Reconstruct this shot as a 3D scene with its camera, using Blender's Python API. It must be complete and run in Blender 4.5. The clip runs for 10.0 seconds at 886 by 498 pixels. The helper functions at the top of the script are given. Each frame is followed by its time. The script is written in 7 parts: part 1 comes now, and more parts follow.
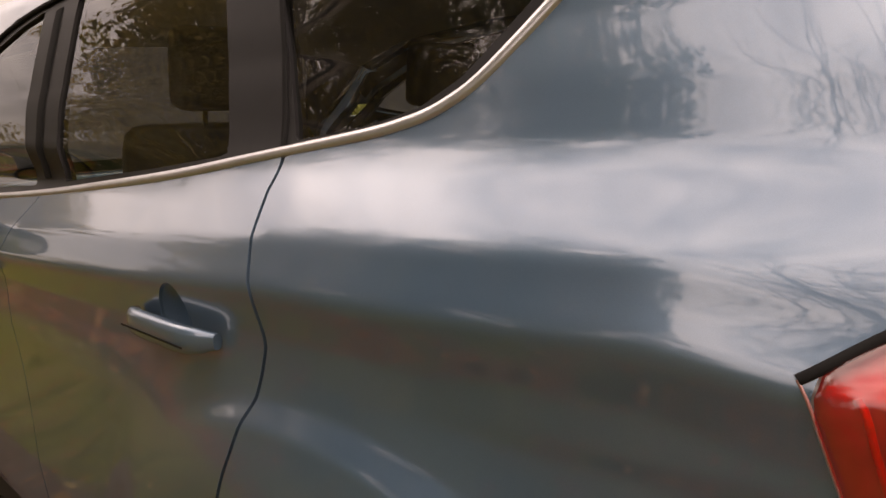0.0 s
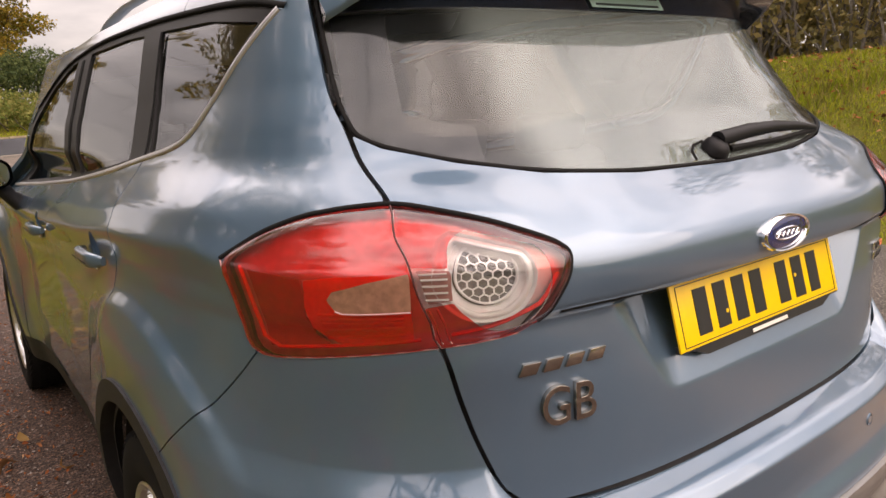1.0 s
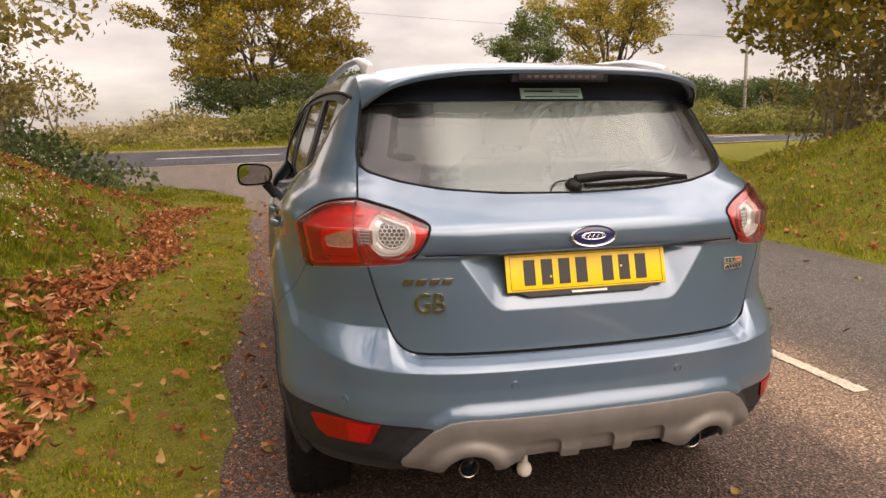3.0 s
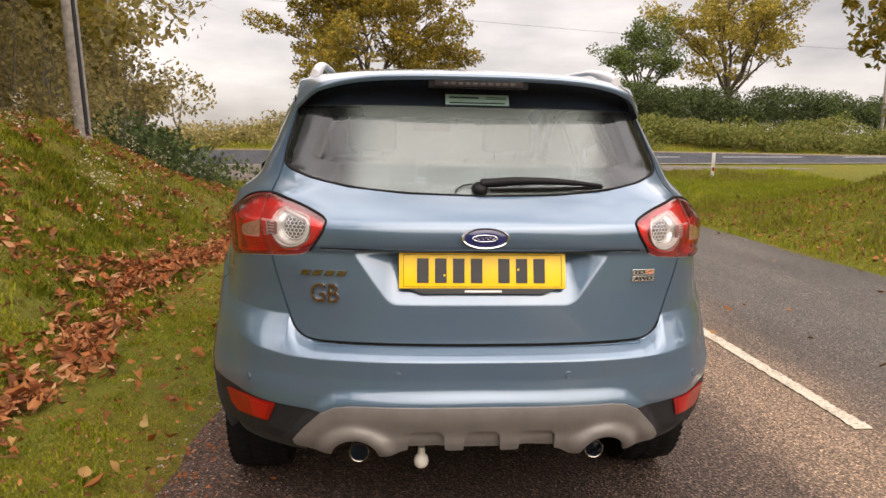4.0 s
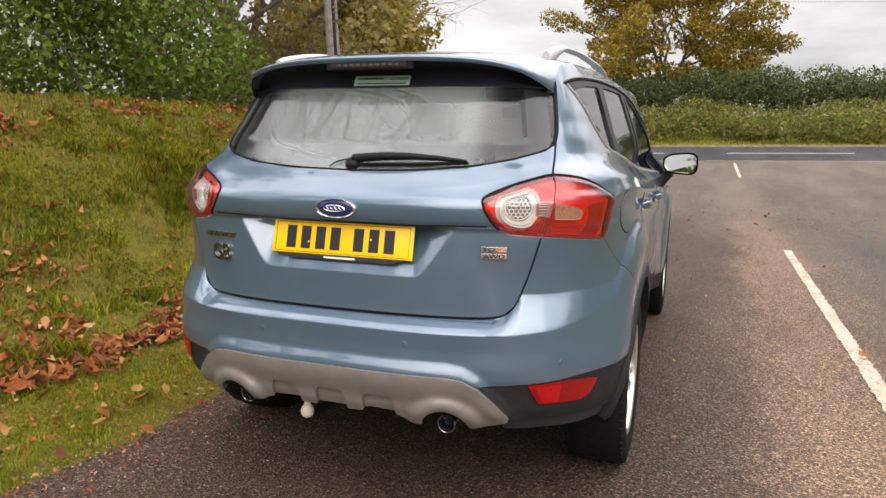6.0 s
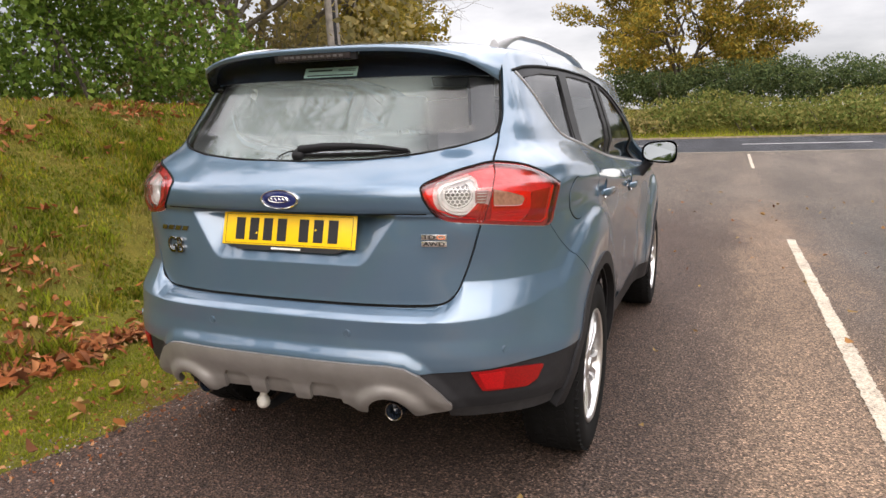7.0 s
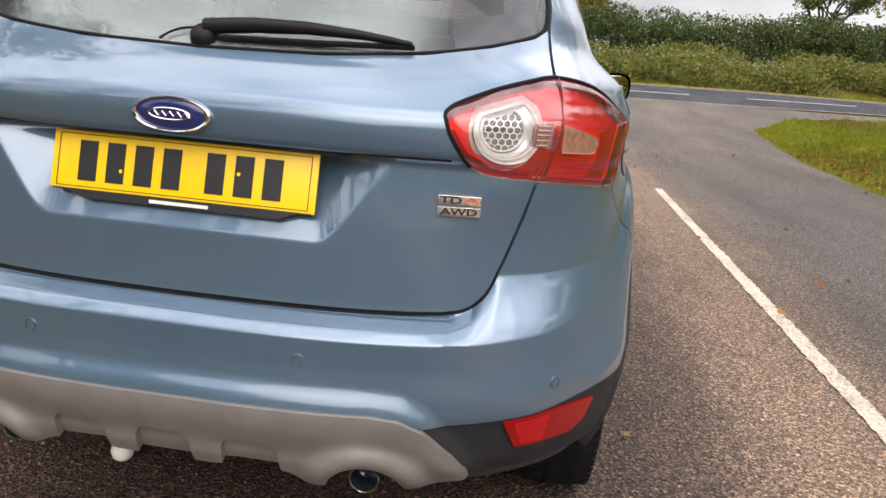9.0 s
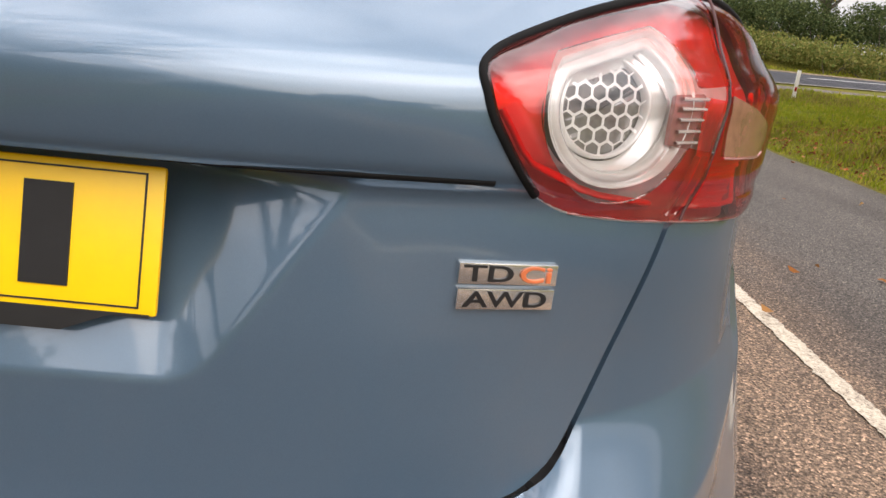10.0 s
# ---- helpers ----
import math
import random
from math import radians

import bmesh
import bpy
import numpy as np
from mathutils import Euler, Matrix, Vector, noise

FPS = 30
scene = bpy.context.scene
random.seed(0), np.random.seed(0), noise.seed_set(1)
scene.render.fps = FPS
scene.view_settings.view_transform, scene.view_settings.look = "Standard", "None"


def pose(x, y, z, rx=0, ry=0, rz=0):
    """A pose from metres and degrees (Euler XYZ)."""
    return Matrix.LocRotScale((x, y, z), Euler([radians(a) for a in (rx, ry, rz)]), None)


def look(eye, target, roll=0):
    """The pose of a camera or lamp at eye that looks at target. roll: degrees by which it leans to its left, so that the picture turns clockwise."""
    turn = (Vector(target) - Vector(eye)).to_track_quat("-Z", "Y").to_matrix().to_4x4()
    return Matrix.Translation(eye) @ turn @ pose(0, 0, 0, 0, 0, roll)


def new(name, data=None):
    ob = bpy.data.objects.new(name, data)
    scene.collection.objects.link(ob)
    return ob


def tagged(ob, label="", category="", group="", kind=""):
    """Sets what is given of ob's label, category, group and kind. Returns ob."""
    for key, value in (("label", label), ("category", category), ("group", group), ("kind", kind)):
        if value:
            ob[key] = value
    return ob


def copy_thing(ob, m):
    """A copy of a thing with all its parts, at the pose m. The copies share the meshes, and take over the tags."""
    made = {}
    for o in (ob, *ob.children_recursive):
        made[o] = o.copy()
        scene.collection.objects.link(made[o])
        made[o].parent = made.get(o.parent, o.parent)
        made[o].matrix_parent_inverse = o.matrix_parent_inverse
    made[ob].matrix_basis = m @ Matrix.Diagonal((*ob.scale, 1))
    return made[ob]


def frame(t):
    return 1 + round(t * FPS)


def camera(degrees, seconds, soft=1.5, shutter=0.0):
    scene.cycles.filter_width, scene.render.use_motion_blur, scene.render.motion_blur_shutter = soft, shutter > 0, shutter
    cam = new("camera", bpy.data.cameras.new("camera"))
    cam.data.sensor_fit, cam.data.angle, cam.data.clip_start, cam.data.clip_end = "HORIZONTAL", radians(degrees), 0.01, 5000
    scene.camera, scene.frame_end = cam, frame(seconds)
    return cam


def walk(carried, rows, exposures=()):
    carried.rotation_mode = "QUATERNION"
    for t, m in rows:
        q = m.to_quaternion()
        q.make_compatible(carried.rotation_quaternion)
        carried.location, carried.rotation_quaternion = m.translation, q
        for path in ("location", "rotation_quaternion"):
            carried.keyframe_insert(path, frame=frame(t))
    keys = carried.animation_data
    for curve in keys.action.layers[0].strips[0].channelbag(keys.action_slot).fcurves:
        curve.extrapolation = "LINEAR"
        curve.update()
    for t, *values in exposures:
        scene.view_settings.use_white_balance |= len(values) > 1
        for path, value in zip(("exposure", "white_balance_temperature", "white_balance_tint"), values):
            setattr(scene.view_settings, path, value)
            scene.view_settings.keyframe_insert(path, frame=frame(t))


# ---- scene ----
cam = camera(64.4, 10.0)
PATH = [
    (0, (-1.271, 0.228, 1.275), (0.132, 1.605, 0.908), -2.2),
    (0.5, (-1.255, -0.228, 1.305), (-0.062, 1.318, 0.866), -2.3),
    (1, (-1.165, -0.679, 1.313), (-0.031, 0.921, 0.92), -3.4),
    (1.5, (-1.158, -1.113, 1.331), (-0.313, 0.665, 0.979), -2.9),
    (2, (-1.102, -1.496, 1.345), (-0.37, 0.325, 0.96), -2.2),
    (2.5, (-1.086, -1.817, 1.379), (-0.478, 0.06, 1.052), -3.3),
    (2.7, (-1.034, -1.876, 1.373), (-0.48, 0.018, 1.05), -2.3),
    (3.8, (-0.409, -2.123, 1.338), (-0.23, -0.15, 1.061), 0.7),
    (4, (-0.28, -2.148, 1.343), (-0.137, -0.174, 1.054), 1.1),
    (4.5, (0.08, -2.093, 1.324), (-0.022, -0.113, 1.059), 0.8),
    (5, (0.428, -2.149, 1.304), (0.166, -0.183, 1.045), 1.7),
    (5.5, (0.785, -2.153, 1.322), (0.382, -0.216, 1.03), 0.7),
    (6, (1.132, -2.059, 1.295), (0.435, -0.21, 0.987), 0.7),
    (6.2, (1.245, -2.013, 1.285), (0.533, -0.178, 0.928), -0.2),
    (7.3, (1.368, -1.969, 1.264), (0.606, -0.145, 0.957), -0.2),
    (7.5, (1.345, -1.949, 1.277), (0.571, -0.135, 0.946), 0.4),
    (8, (1.132, -1.828, 1.258), (0.464, 0.019, 0.88), 3.1),
    (8.5, (0.856, -1.6, 1.225), (0.495, 0.304, 0.733), 2.5),
    (9, (0.657, -1.238, 1.189), (0.411, 0.683, 0.691), 4.9),
    (9.5, (0.519, -0.882, 1.179), (0.505, 1.049, 0.657), 4.5),
    (10, (0.464, -0.506, 1.127), (0.475, 1.412, 0.558), 5.9),
]
walk(cam, [(t, look(eye, target, roll)) for t, eye, target, roll in PATH], [(0, 0.95, 9800, 29), (0.5, 1.06, 9000, 25), (1.0, 1.18, 8600, 25), (1.5, 1.18, 8900, 25), (2.5, 1.16, 9100, 25), (4.0, 1.17, 8100, 18), (4.5, 1.18, 8000, 18), (6.2, 1.22, 7700, 17), (8.0, 1.28, 7200, 15), (10, 1.16, 7500, 16)])

# ---------------------------------------------------------------- light
SUN_AZ, SUN_EL = 160.0, 38.0
world = bpy.data.worlds.new("overcast_sky")
scene.world = world
world.use_nodes = True
wn, wl = world.node_tree.nodes, world.node_tree.links
wn.clear()
w_out = wn.new("ShaderNodeOutputWorld")
w_bg = wn.new("ShaderNodeBackground")
w_sky = wn.new("ShaderNodeTexSky")
w_sky.sky_type, w_sky.sun_disc = "NISHITA", False
w_sky.sun_elevation, w_sky.sun_rotation = radians(SUN_EL), radians(SUN_AZ)
w_co = wn.new("ShaderNodeTexCoord")
w_map = wn.new("ShaderNodeMapping")
w_map.inputs["Scale"].default_value = (1.0, 1.0, 3.2)
w_n = wn.new("ShaderNodeTexNoise")
w_n.inputs["Scale"].default_value, w_n.inputs["Detail"].default_value, w_n.inputs["Roughness"].default_value = 2.3, 7.0, 0.55
w_r = wn.new("ShaderNodeValToRGB")
w_r.color_ramp.elements[0].position, w_r.color_ramp.elements[0].color = 0.36, (2.75, 3.0, 3.5, 1)
w_r.color_ramp.elements[1].position, w_r.color_ramp.elements[1].color = 0.62, (6.1, 6.5, 7.2, 1)
w_mix = wn.new("ShaderNodeMix")
w_mix.data_type = "RGBA"
w_mix.inputs["Factor"].default_value = 0.86
wl.new(w_co.outputs["Generated"], w_map.inputs["Vector"])
wl.new(w_map.outputs["Vector"], w_n.inputs["Vector"])
wl.new(w_n.outputs["Fac"], w_r.inputs["Fac"])
wl.new(w_sky.outputs["Color"], w_mix.inputs["A"])
wl.new(w_r.outputs["Color"], w_mix.inputs["B"])
# an overcast sky is brightest overhead
w_sep = wn.new("ShaderNodeSeparateXYZ")
w_rise = wn.new("ShaderNodeMapRange")
w_rise.inputs["From Min"].default_value, w_rise.inputs["From Max"].default_value = 0.20, 0.62
w_rise.inputs["To Min"].default_value, w_rise.inputs["To Max"].default_value = 0.72, 3.05
w_mul = wn.new("ShaderNodeVectorMath")
w_mul.operation = "SCALE"
wl.new(w_co.outputs["Generated"], w_sep.inputs["Vector"])
wl.new(w_sep.outputs["Z"], w_rise.inputs["Value"])
wl.new(w_mix.outputs["Result"], w_mul.inputs[0])
wl.new(w_rise.outputs["Result"], w_mul.inputs["Scale"])
wl.new(w_mul.outputs["Vector"], w_bg.inputs["Color"])
w_bg.inputs["Strength"].default_value = 0.1
wl.new(w_bg.outputs["Background"], w_out.inputs["Surface"])
sun = new("sun", bpy.data.lights.new("sun", "SUN"))
sun.data.energy, sun.data.angle, sun.data.color = 0.7, radians(70), (1.0, 0.96, 0.9)
sun.matrix_world = look((0, 0, 30), (Vector((0, 0, 30)) - 10 * Vector((math.sin(radians(SUN_AZ)) * math.cos(radians(SUN_EL)), math.cos(radians(SUN_AZ)) * math.cos(radians(SUN_EL)), math.sin(radians(SUN_EL))))))


# ---------------------------------------------------------------- materials
def material(name):
    m = bpy.data.materials.new(name)
    m.use_nodes = True
    nt = m.node_tree
    return m, nt.nodes, nt.links, nt.nodes["Principled BSDF"]


def ramp(n, stops):
    r = n.new("ShaderNodeValToRGB")
    e = r.color_ramp.elements
    while len(e) < len(stops):
        e.new(0.5)
    for el, (p, c) in zip(e, stops):
        el.position, el.color = p, (*c, 1)
    return r


def noise_tex(n, l, scale, detail=4.0, rough=0.55, stretch=None, kind="Object"):
    t = n.new("ShaderNodeTexNoise")
    t.inputs["Scale"].default_value, t.inputs["Detail"].default_value, t.inputs["Roughness"].default_value = scale, detail, rough
    c = n.new("ShaderNodeTexCoord")
    if stretch:
        mp = n.new("ShaderNodeMapping")
        mp.inputs["Scale"].default_value = stretch
        l.new(c.outputs[kind], mp.inputs["Vector"])
        l.new(mp.outputs["Vector"], t.inputs["Vector"])
    else:
        l.new(c.outputs[kind], t.inputs["Vector"])
    return t


def bump(n, l, b, height, strength, distance):
    u = n.new("ShaderNodeBump")
    u.inputs["Strength"].default_value, u.inputs["Distance"].default_value = strength, distance
    l.new(height, u.inputs["Height"])
    l.new(u.outputs["Normal"], b.inputs["Normal"])


def mixer(n, l, fac, a, b, mode="MIX"):
    x = n.new("ShaderNodeMix")
    x.data_type, x.blend_type = "RGBA", mode
    if isinstance(fac, float):
        x.inputs["Factor"].default_value = fac
    else:
        l.new(fac, x.inputs["Factor"])
    for key, v in (("A", a), ("B", b)):
        if isinstance(v, tuple):
            x.inputs[key].default_value = (*v, 1)
        else:
            l.new(v, x.inputs[key])
    return x.outputs["Result"]


def plain(name, color, rough=0.5, metal=0.0, coat=0.0, grain=0.0, scale=40.0, var=0.15):
    m, n, l, b = material(name)
    t = noise_tex(n, l, scale)
    r = ramp(n, [(0.3, tuple(c * (1 - var) for c in color)), (0.7, tuple(min(1, c * (1 + var)) for c in color))])
    l.new(t.outputs["Fac"], r.inputs["Fac"])
    l.new(r.outputs["Color"], b.inputs["Base Color"])
    b.inputs["Roughness"].default_value, b.inputs["Metallic"].default_value = rough, metal
    b.inputs["Coat Weight"].default_value, b.inputs["Coat Roughness"].default_value = coat, 0.04
    if grain:
        g = noise_tex(n, l, 260.0, 2.0)
        bump(n, l, b, g.outputs["Fac"], grain, 0.002)
    return m


def paint_material():
    m, n, l, b = material("metallic_blue_paint")
    t = noise_tex(n, l, 2500.0, 1.0)
    d = noise_tex(n, l, 3.0, 6.0, 0.65, (1, 1, 0.5))
    r = ramp(n, [(0.3, (0.068, 0.128, 0.190)), (0.7, (0.085, 0.155, 0.225))])
    l.new(t.outputs["Fac"], r.inputs["Fac"])
    dr = ramp(n, [(0.35, (0, 0, 0)), (0.8, (1, 1, 1))])
    l.new(d.outputs["Fac"], dr.inputs["Fac"])
    dirt = n.new("ShaderNodeMath")
    dirt.operation = "MULTIPLY"
    dirt.inputs[1].default_value = 0.10
    l.new(dr.outputs["Color"], dirt.inputs[0])
    col = mixer(n, l, dirt.outputs[0], r.outputs["Color"], (0.30, 0.29, 0.27))
    l.new(col, b.inputs["Base Color"])
    rr = ramp(n, [(0.0, (0.30, 0.30, 0.30)), (1.0, (0.38, 0.38, 0.38))])
    l.new(dr.outputs["Color"], rr.inputs["Fac"])
    l.new(rr.outputs["Color"], b.inputs["Roughness"])
    b.inputs["Metallic"].default_value = 0.44
    b.inputs["Coat Weight"].default_value, b.inputs["Coat Roughness"].default_value, b.inputs["Coat IOR"].default_value = 1.0, 0.05, 1.74
    peel = noise_tex(n, l, 90.0, 2.0)
    u = n.new("ShaderNodeBump")
    u.inputs["Strength"].default_value, u.inputs["Distance"].default_value = 0.03, 0.001
    l.new(peel.outputs["Fac"], u.inputs["Height"])
    l.new(u.outputs["Normal"], b.inputs["Coat Normal"])
    return m


def glass_material(name, tint, haze, haze_color=(0.6, 0.6, 0.58), ior=1.55, middle=None, gloss=0.015):
    m, n, l, b = material(name)
    n.remove(b)
    out = n["Material Output"]
    tr = n.new("ShaderNodeBsdfTransparent")
    tr.inputs["Color"].default_value = (*tint, 1)
    gl = n.new("ShaderNodeBsdfGlossy")
    gl.inputs["Roughness"].default_value = gloss
    df = n.new("ShaderNodeBsdfDiffuse")
    df.inputs["Color"].default_value = (*haze_color, 1)
    fr = n.new("ShaderNodeFresnel")
    fr.inputs["IOR"].default_value = ior
    dn = noise_tex(n, l, 5.0, 6.0, 0.7)
    lo, hi = (0.85, 1.12) if middle else (0.5, 1.4)
    dr = ramp(n, [(0.3, (haze * lo,) * 3), (0.75, (haze * hi,) * 3)])
    l.new(dn.outputs["Fac"], dr.inputs["Fac"])
    m1, m2 = n.new("ShaderNodeMixShader"), n.new("ShaderNodeMixShader")
    veil = dr.outputs["Color"]
    if middle:
        # a pale haze painted for reflected sky, thinning out towards both ends of the pane
        oc, sx = n.new("ShaderNodeTexCoord"), n.new("ShaderNodeSeparateXYZ")
        l.new(oc.outputs["Object"], sx.inputs["Vector"])
        ab, mr, mu = n.new("ShaderNodeMath"), n.new("ShaderNodeMapRange"), n.new("ShaderNodeMath")
        ab.operation, mu.operation = "ABSOLUTE", "MULTIPLY"
        mr.interpolation_type = "SMOOTHSTEP"
        mr.inputs["From Min"].default_value, mr.inputs["From Max"].default_value = middle
        mr.inputs["To Min"].default_value, mr.inputs["To Max"].default_value = 1.0, 0.06
        l.new(sx.outputs["X"], ab.inputs[0])
        l.new(ab.outputs[0], mr.inputs["Value"])
        l.new(mr.outputs["Result"], mu.inputs[0])
        l.new(veil, mu.inputs[1])
        veil = mu.outputs[0]
    l.new(veil, m1.inputs["Fac"])
    l.new(tr.outputs[0], m1.inputs[1])
    l.new(df.outputs[0], m1.inputs[2])
    l.new(fr.outputs[0], m2.inputs["Fac"])
    l.new(m1.outputs[0], m2.inputs[1])
    l.new(gl.outputs[0], m2.inputs[2])
    l.new(m2.outputs[0], out.inputs["Surface"])
    return m


def asphalt_material(name, tones, wet=0.55, brown=None):
    m, n, l, b = material(name)
    g = noise_tex(n, l, 95.0, 3.0, 0.7)
    v = n.new("ShaderNodeTexVoronoi")
    v.inputs["Scale"].default_value = 100.0
    c = n.new("ShaderNodeTexCoord")
    l.new(c.outputs["Object"], v.inputs["Vector"])
    p = noise_tex(n, l, 0.9, 6.0, 0.6, (1, 0.25, 1))
    r = ramp(n, [(0.36, tones[0]), (0.5, tones[1]), (0.60, tones[2])])
    l.new(g.outputs["Fac"], r.inputs["Fac"])
    pr = ramp(n, [(0.35, (0.75, 0.75, 0.75)), (0.7, (1.25, 1.25, 1.25))])
    l.new(p.outputs["Fac"], pr.inputs["Fac"])
    col = mixer(n, l, 1.0, r.outputs["Color"], pr.outputs["Color"], "MULTIPLY")
    sr = ramp(n, [(0.0, (0.55, 0.55, 0.55)), (0.5, (1.0, 1.0, 1.0))])
    l.new(v.outputs["Distance"], sr.inputs["Fac"])
    col = mixer(n, l, 0.6, col, sr.outputs["Color"], "MULTIPLY")
    sv = n.new("ShaderNodeSeparateColor")
    l.new(v.outputs["Color"], sv.inputs["Color"])
    stones = ramp(n, [(0.0, (0.36, 0.36, 0.36)), (0.5, (0.84, 0.84, 0.84)), (0.84, (1.25, 1.21, 1.18)), (0.96, (2.05, 1.95, 1.88))])
    l.new(sv.outputs["Red"], stones.inputs["Fac"])
    col = mixer(n, l, 1.0, col, stones.outputs["Color"], "MULTIPLY")
    if brown:
        # a sandy, earth-stained strip along the lane, with a ragged edge
        sx = n.new("ShaderNodeSeparateXYZ")
        l.new(c.outputs["Object"], sx.inputs["Vector"])
        wob = noise_tex(n, l, 2.2, 5.0, 0.65, (1, 0.35, 1))
        ad = n.new("ShaderNodeMath")
        ad.operation = "MULTIPLY_ADD"
        ad.inputs[1].default_value = 1.1
        l.new(wob.outputs["Fac"], ad.inputs[0])
        l.new(sx.outputs["X"], ad.inputs[2])
        br = ramp(n, [(0.0, (0.10, 0.10, 0.10)), (0.30, (0.06, 0.06, 0.06)), (0.40, (0.14, 0.14, 0.14)), (0.44, (0.38, 0.38, 0.38)), (0.472, (1, 1, 1)), (0.51, (0.95, 0.95, 0.95)), (0.55, (0.40, 0.40, 0.40)), (0.62, (0, 0, 0))])
        sc = n.new("ShaderNodeMapRange")
        sc.inputs["From Min"].default_value, sc.inputs["From Max"].default_value = -2.5, 7.5
        l.new(ad.outputs[0], sc.inputs["Value"])
        l.new(sc.outputs["Result"], br.inputs["Fac"])
        bm_ = n.new("ShaderNodeMath")
        bm_.operation = "MULTIPLY"
        bm_.inputs[1].default_value = 0.88
        l.new(br.outputs["Color"], bm_.inputs[0])
        bcol = mixer(n, l, 1.0, brown, pr.outputs["Color"], "MULTIPLY")
        bcol = mixer(n, l, 0.75, bcol, sr.outputs["Color"], "MULTIPLY")
        gr = ramp(n, [(0.36, (0.42, 0.42, 0.42)), (0.5, (0.95, 0.95, 0.95)), (0.62, (1.9, 1.85, 1.8))])
        l.new(g.outputs["Fac"], gr.inputs["Fac"])
        bcol = mixer(n, l, 1.0, bcol, gr.outputs["Color"], "MULTIPLY")
        bcol = mixer(n, l, 1.0, bcol, stones.outputs["Color"], "MULTIPLY")
        col = mixer(n, l, bm_.outputs[0], col, bcol)
        # the far half of the lane is greyer and paler
        grey = ramp(n, [(0.50, (0, 0, 0)), (0.60, (0.8, 0.8, 0.8))])
        l.new(sc.outputs["Result"], grey.inputs["Fac"])
        gcol = mixer(n, l, 1.0, (0.104, 0.096, 0.086), gr.outputs["Color"], "MULTIPLY")
        gcol = mixer(n, l, 1.0, gcol, stones.outputs["Color"], "MULTIPLY")
        gcol = mixer(n, l, 1.0, gcol, pr.outputs["Color"], "MULTIPLY")
        # so is the mouth of the junction, beyond the worn stretch
        away = n.new("ShaderNodeMath")
        away.operation = "MULTIPLY_ADD"
        away.inputs[1].default_value = 6.0
        l.new(wob.outputs["Fac"], away.inputs[0])
        l.new(sx.outputs["Y"], away.inputs[2])
        mouth = n.new("ShaderNodeMapRange")
        mouth.interpolation_type = "SMOOTHSTEP"
        mouth.inputs["From Min"].default_value, mouth.inputs["From Max"].default_value = 9.0, 17.0
        mouth.inputs["To Min"].default_value, mouth.inputs["To Max"].default_value = 0.0, 0.85
        l.new(away.outputs[0], mouth.inputs["Value"])
        col = mixer(n, l, grey.outputs["Color"], col, gcol)
        # red-brown soil washed off the verge
        mud = ramp(n, [(0.0, (0.95, 0.95, 0.95)), (0.185, (0.85, 0.85, 0.85)), (0.27, (0.42, 0.42, 0.42)), (0.37, (0.30, 0.30, 0.30)), (0.43, (0.12, 0.12, 0.12)), (0.47, (0, 0, 0))])
        l.new(sc.outputs["Result"], mud.inputs["Fac"])
        mcol = mixer(n, l, 1.0, (0.082, 0.048, 0.036), gr.outputs["Color"], "MULTIPLY")
        mcol = mixer(n, l, 1.0, mcol, stones.outputs["Color"], "MULTIPLY")
        col = mixer(n, l, mud.outputs["Color"], col, mcol)
        col = mixer(n, l, mouth.outputs["Result"], col, mixer(n, l, 1.0, gcol, (1.25, 1.12, 1.02), "MULTIPLY"))
    l.new(col, b.inputs["Base Color"])
    b.inputs["Roughness"].default_value = wet
    bump(n, l, b, v.outputs["Distance"], 1.0, 0.010)
    return m


def grass_ground_material():
    m, n, l, b = material("rough_grass_ground")
    a = noise_tex(n, l, 0.6, 6.0, 0.65)
    f = noise_tex(n, l, 14.0, 6.0, 0.7)
    k = noise_tex(n, l, 70.0, 3.0, 0.7)
    r1 = ramp(n, [(0.3, (0.066, 0.082, 0.013)), (0.5, (0.118, 0.126, 0.02)), (0.68, (0.17, 0.12, 0.025))])
    r2 = ramp(n, [(0.28, (0.045, 0.032, 0.018)), (0.48, (0.12, 0.112, 0.022)), (0.72, (0.20, 0.145, 0.035))])
    l.new(a.outputs["Fac"], r1.inputs["Fac"])
    l.new(f.outputs["Fac"], r2.inputs["Fac"])
    col = mixer(n, l, 0.5, r1.outputs["Color"], r2.outputs["Color"])
    kr = ramp(n, [(0.3, (0.6, 0.6, 0.6)), (0.7, (1.35, 1.35, 1.35))])
    l.new(k.outputs["Fac"], kr.inputs["Fac"])
    col = mixer(n, l, 1.0, col, kr.outputs["Color"], "MULTIPLY")
    l.new(col, b.inputs["Base Color"])
    b.inputs["Roughness"].default_value, b.inputs["Specular IOR Level"].default_value = 0.95, 0.05
    bump(n, l, b, k.outputs["Fac"], 0.8, 0.03)
    return m


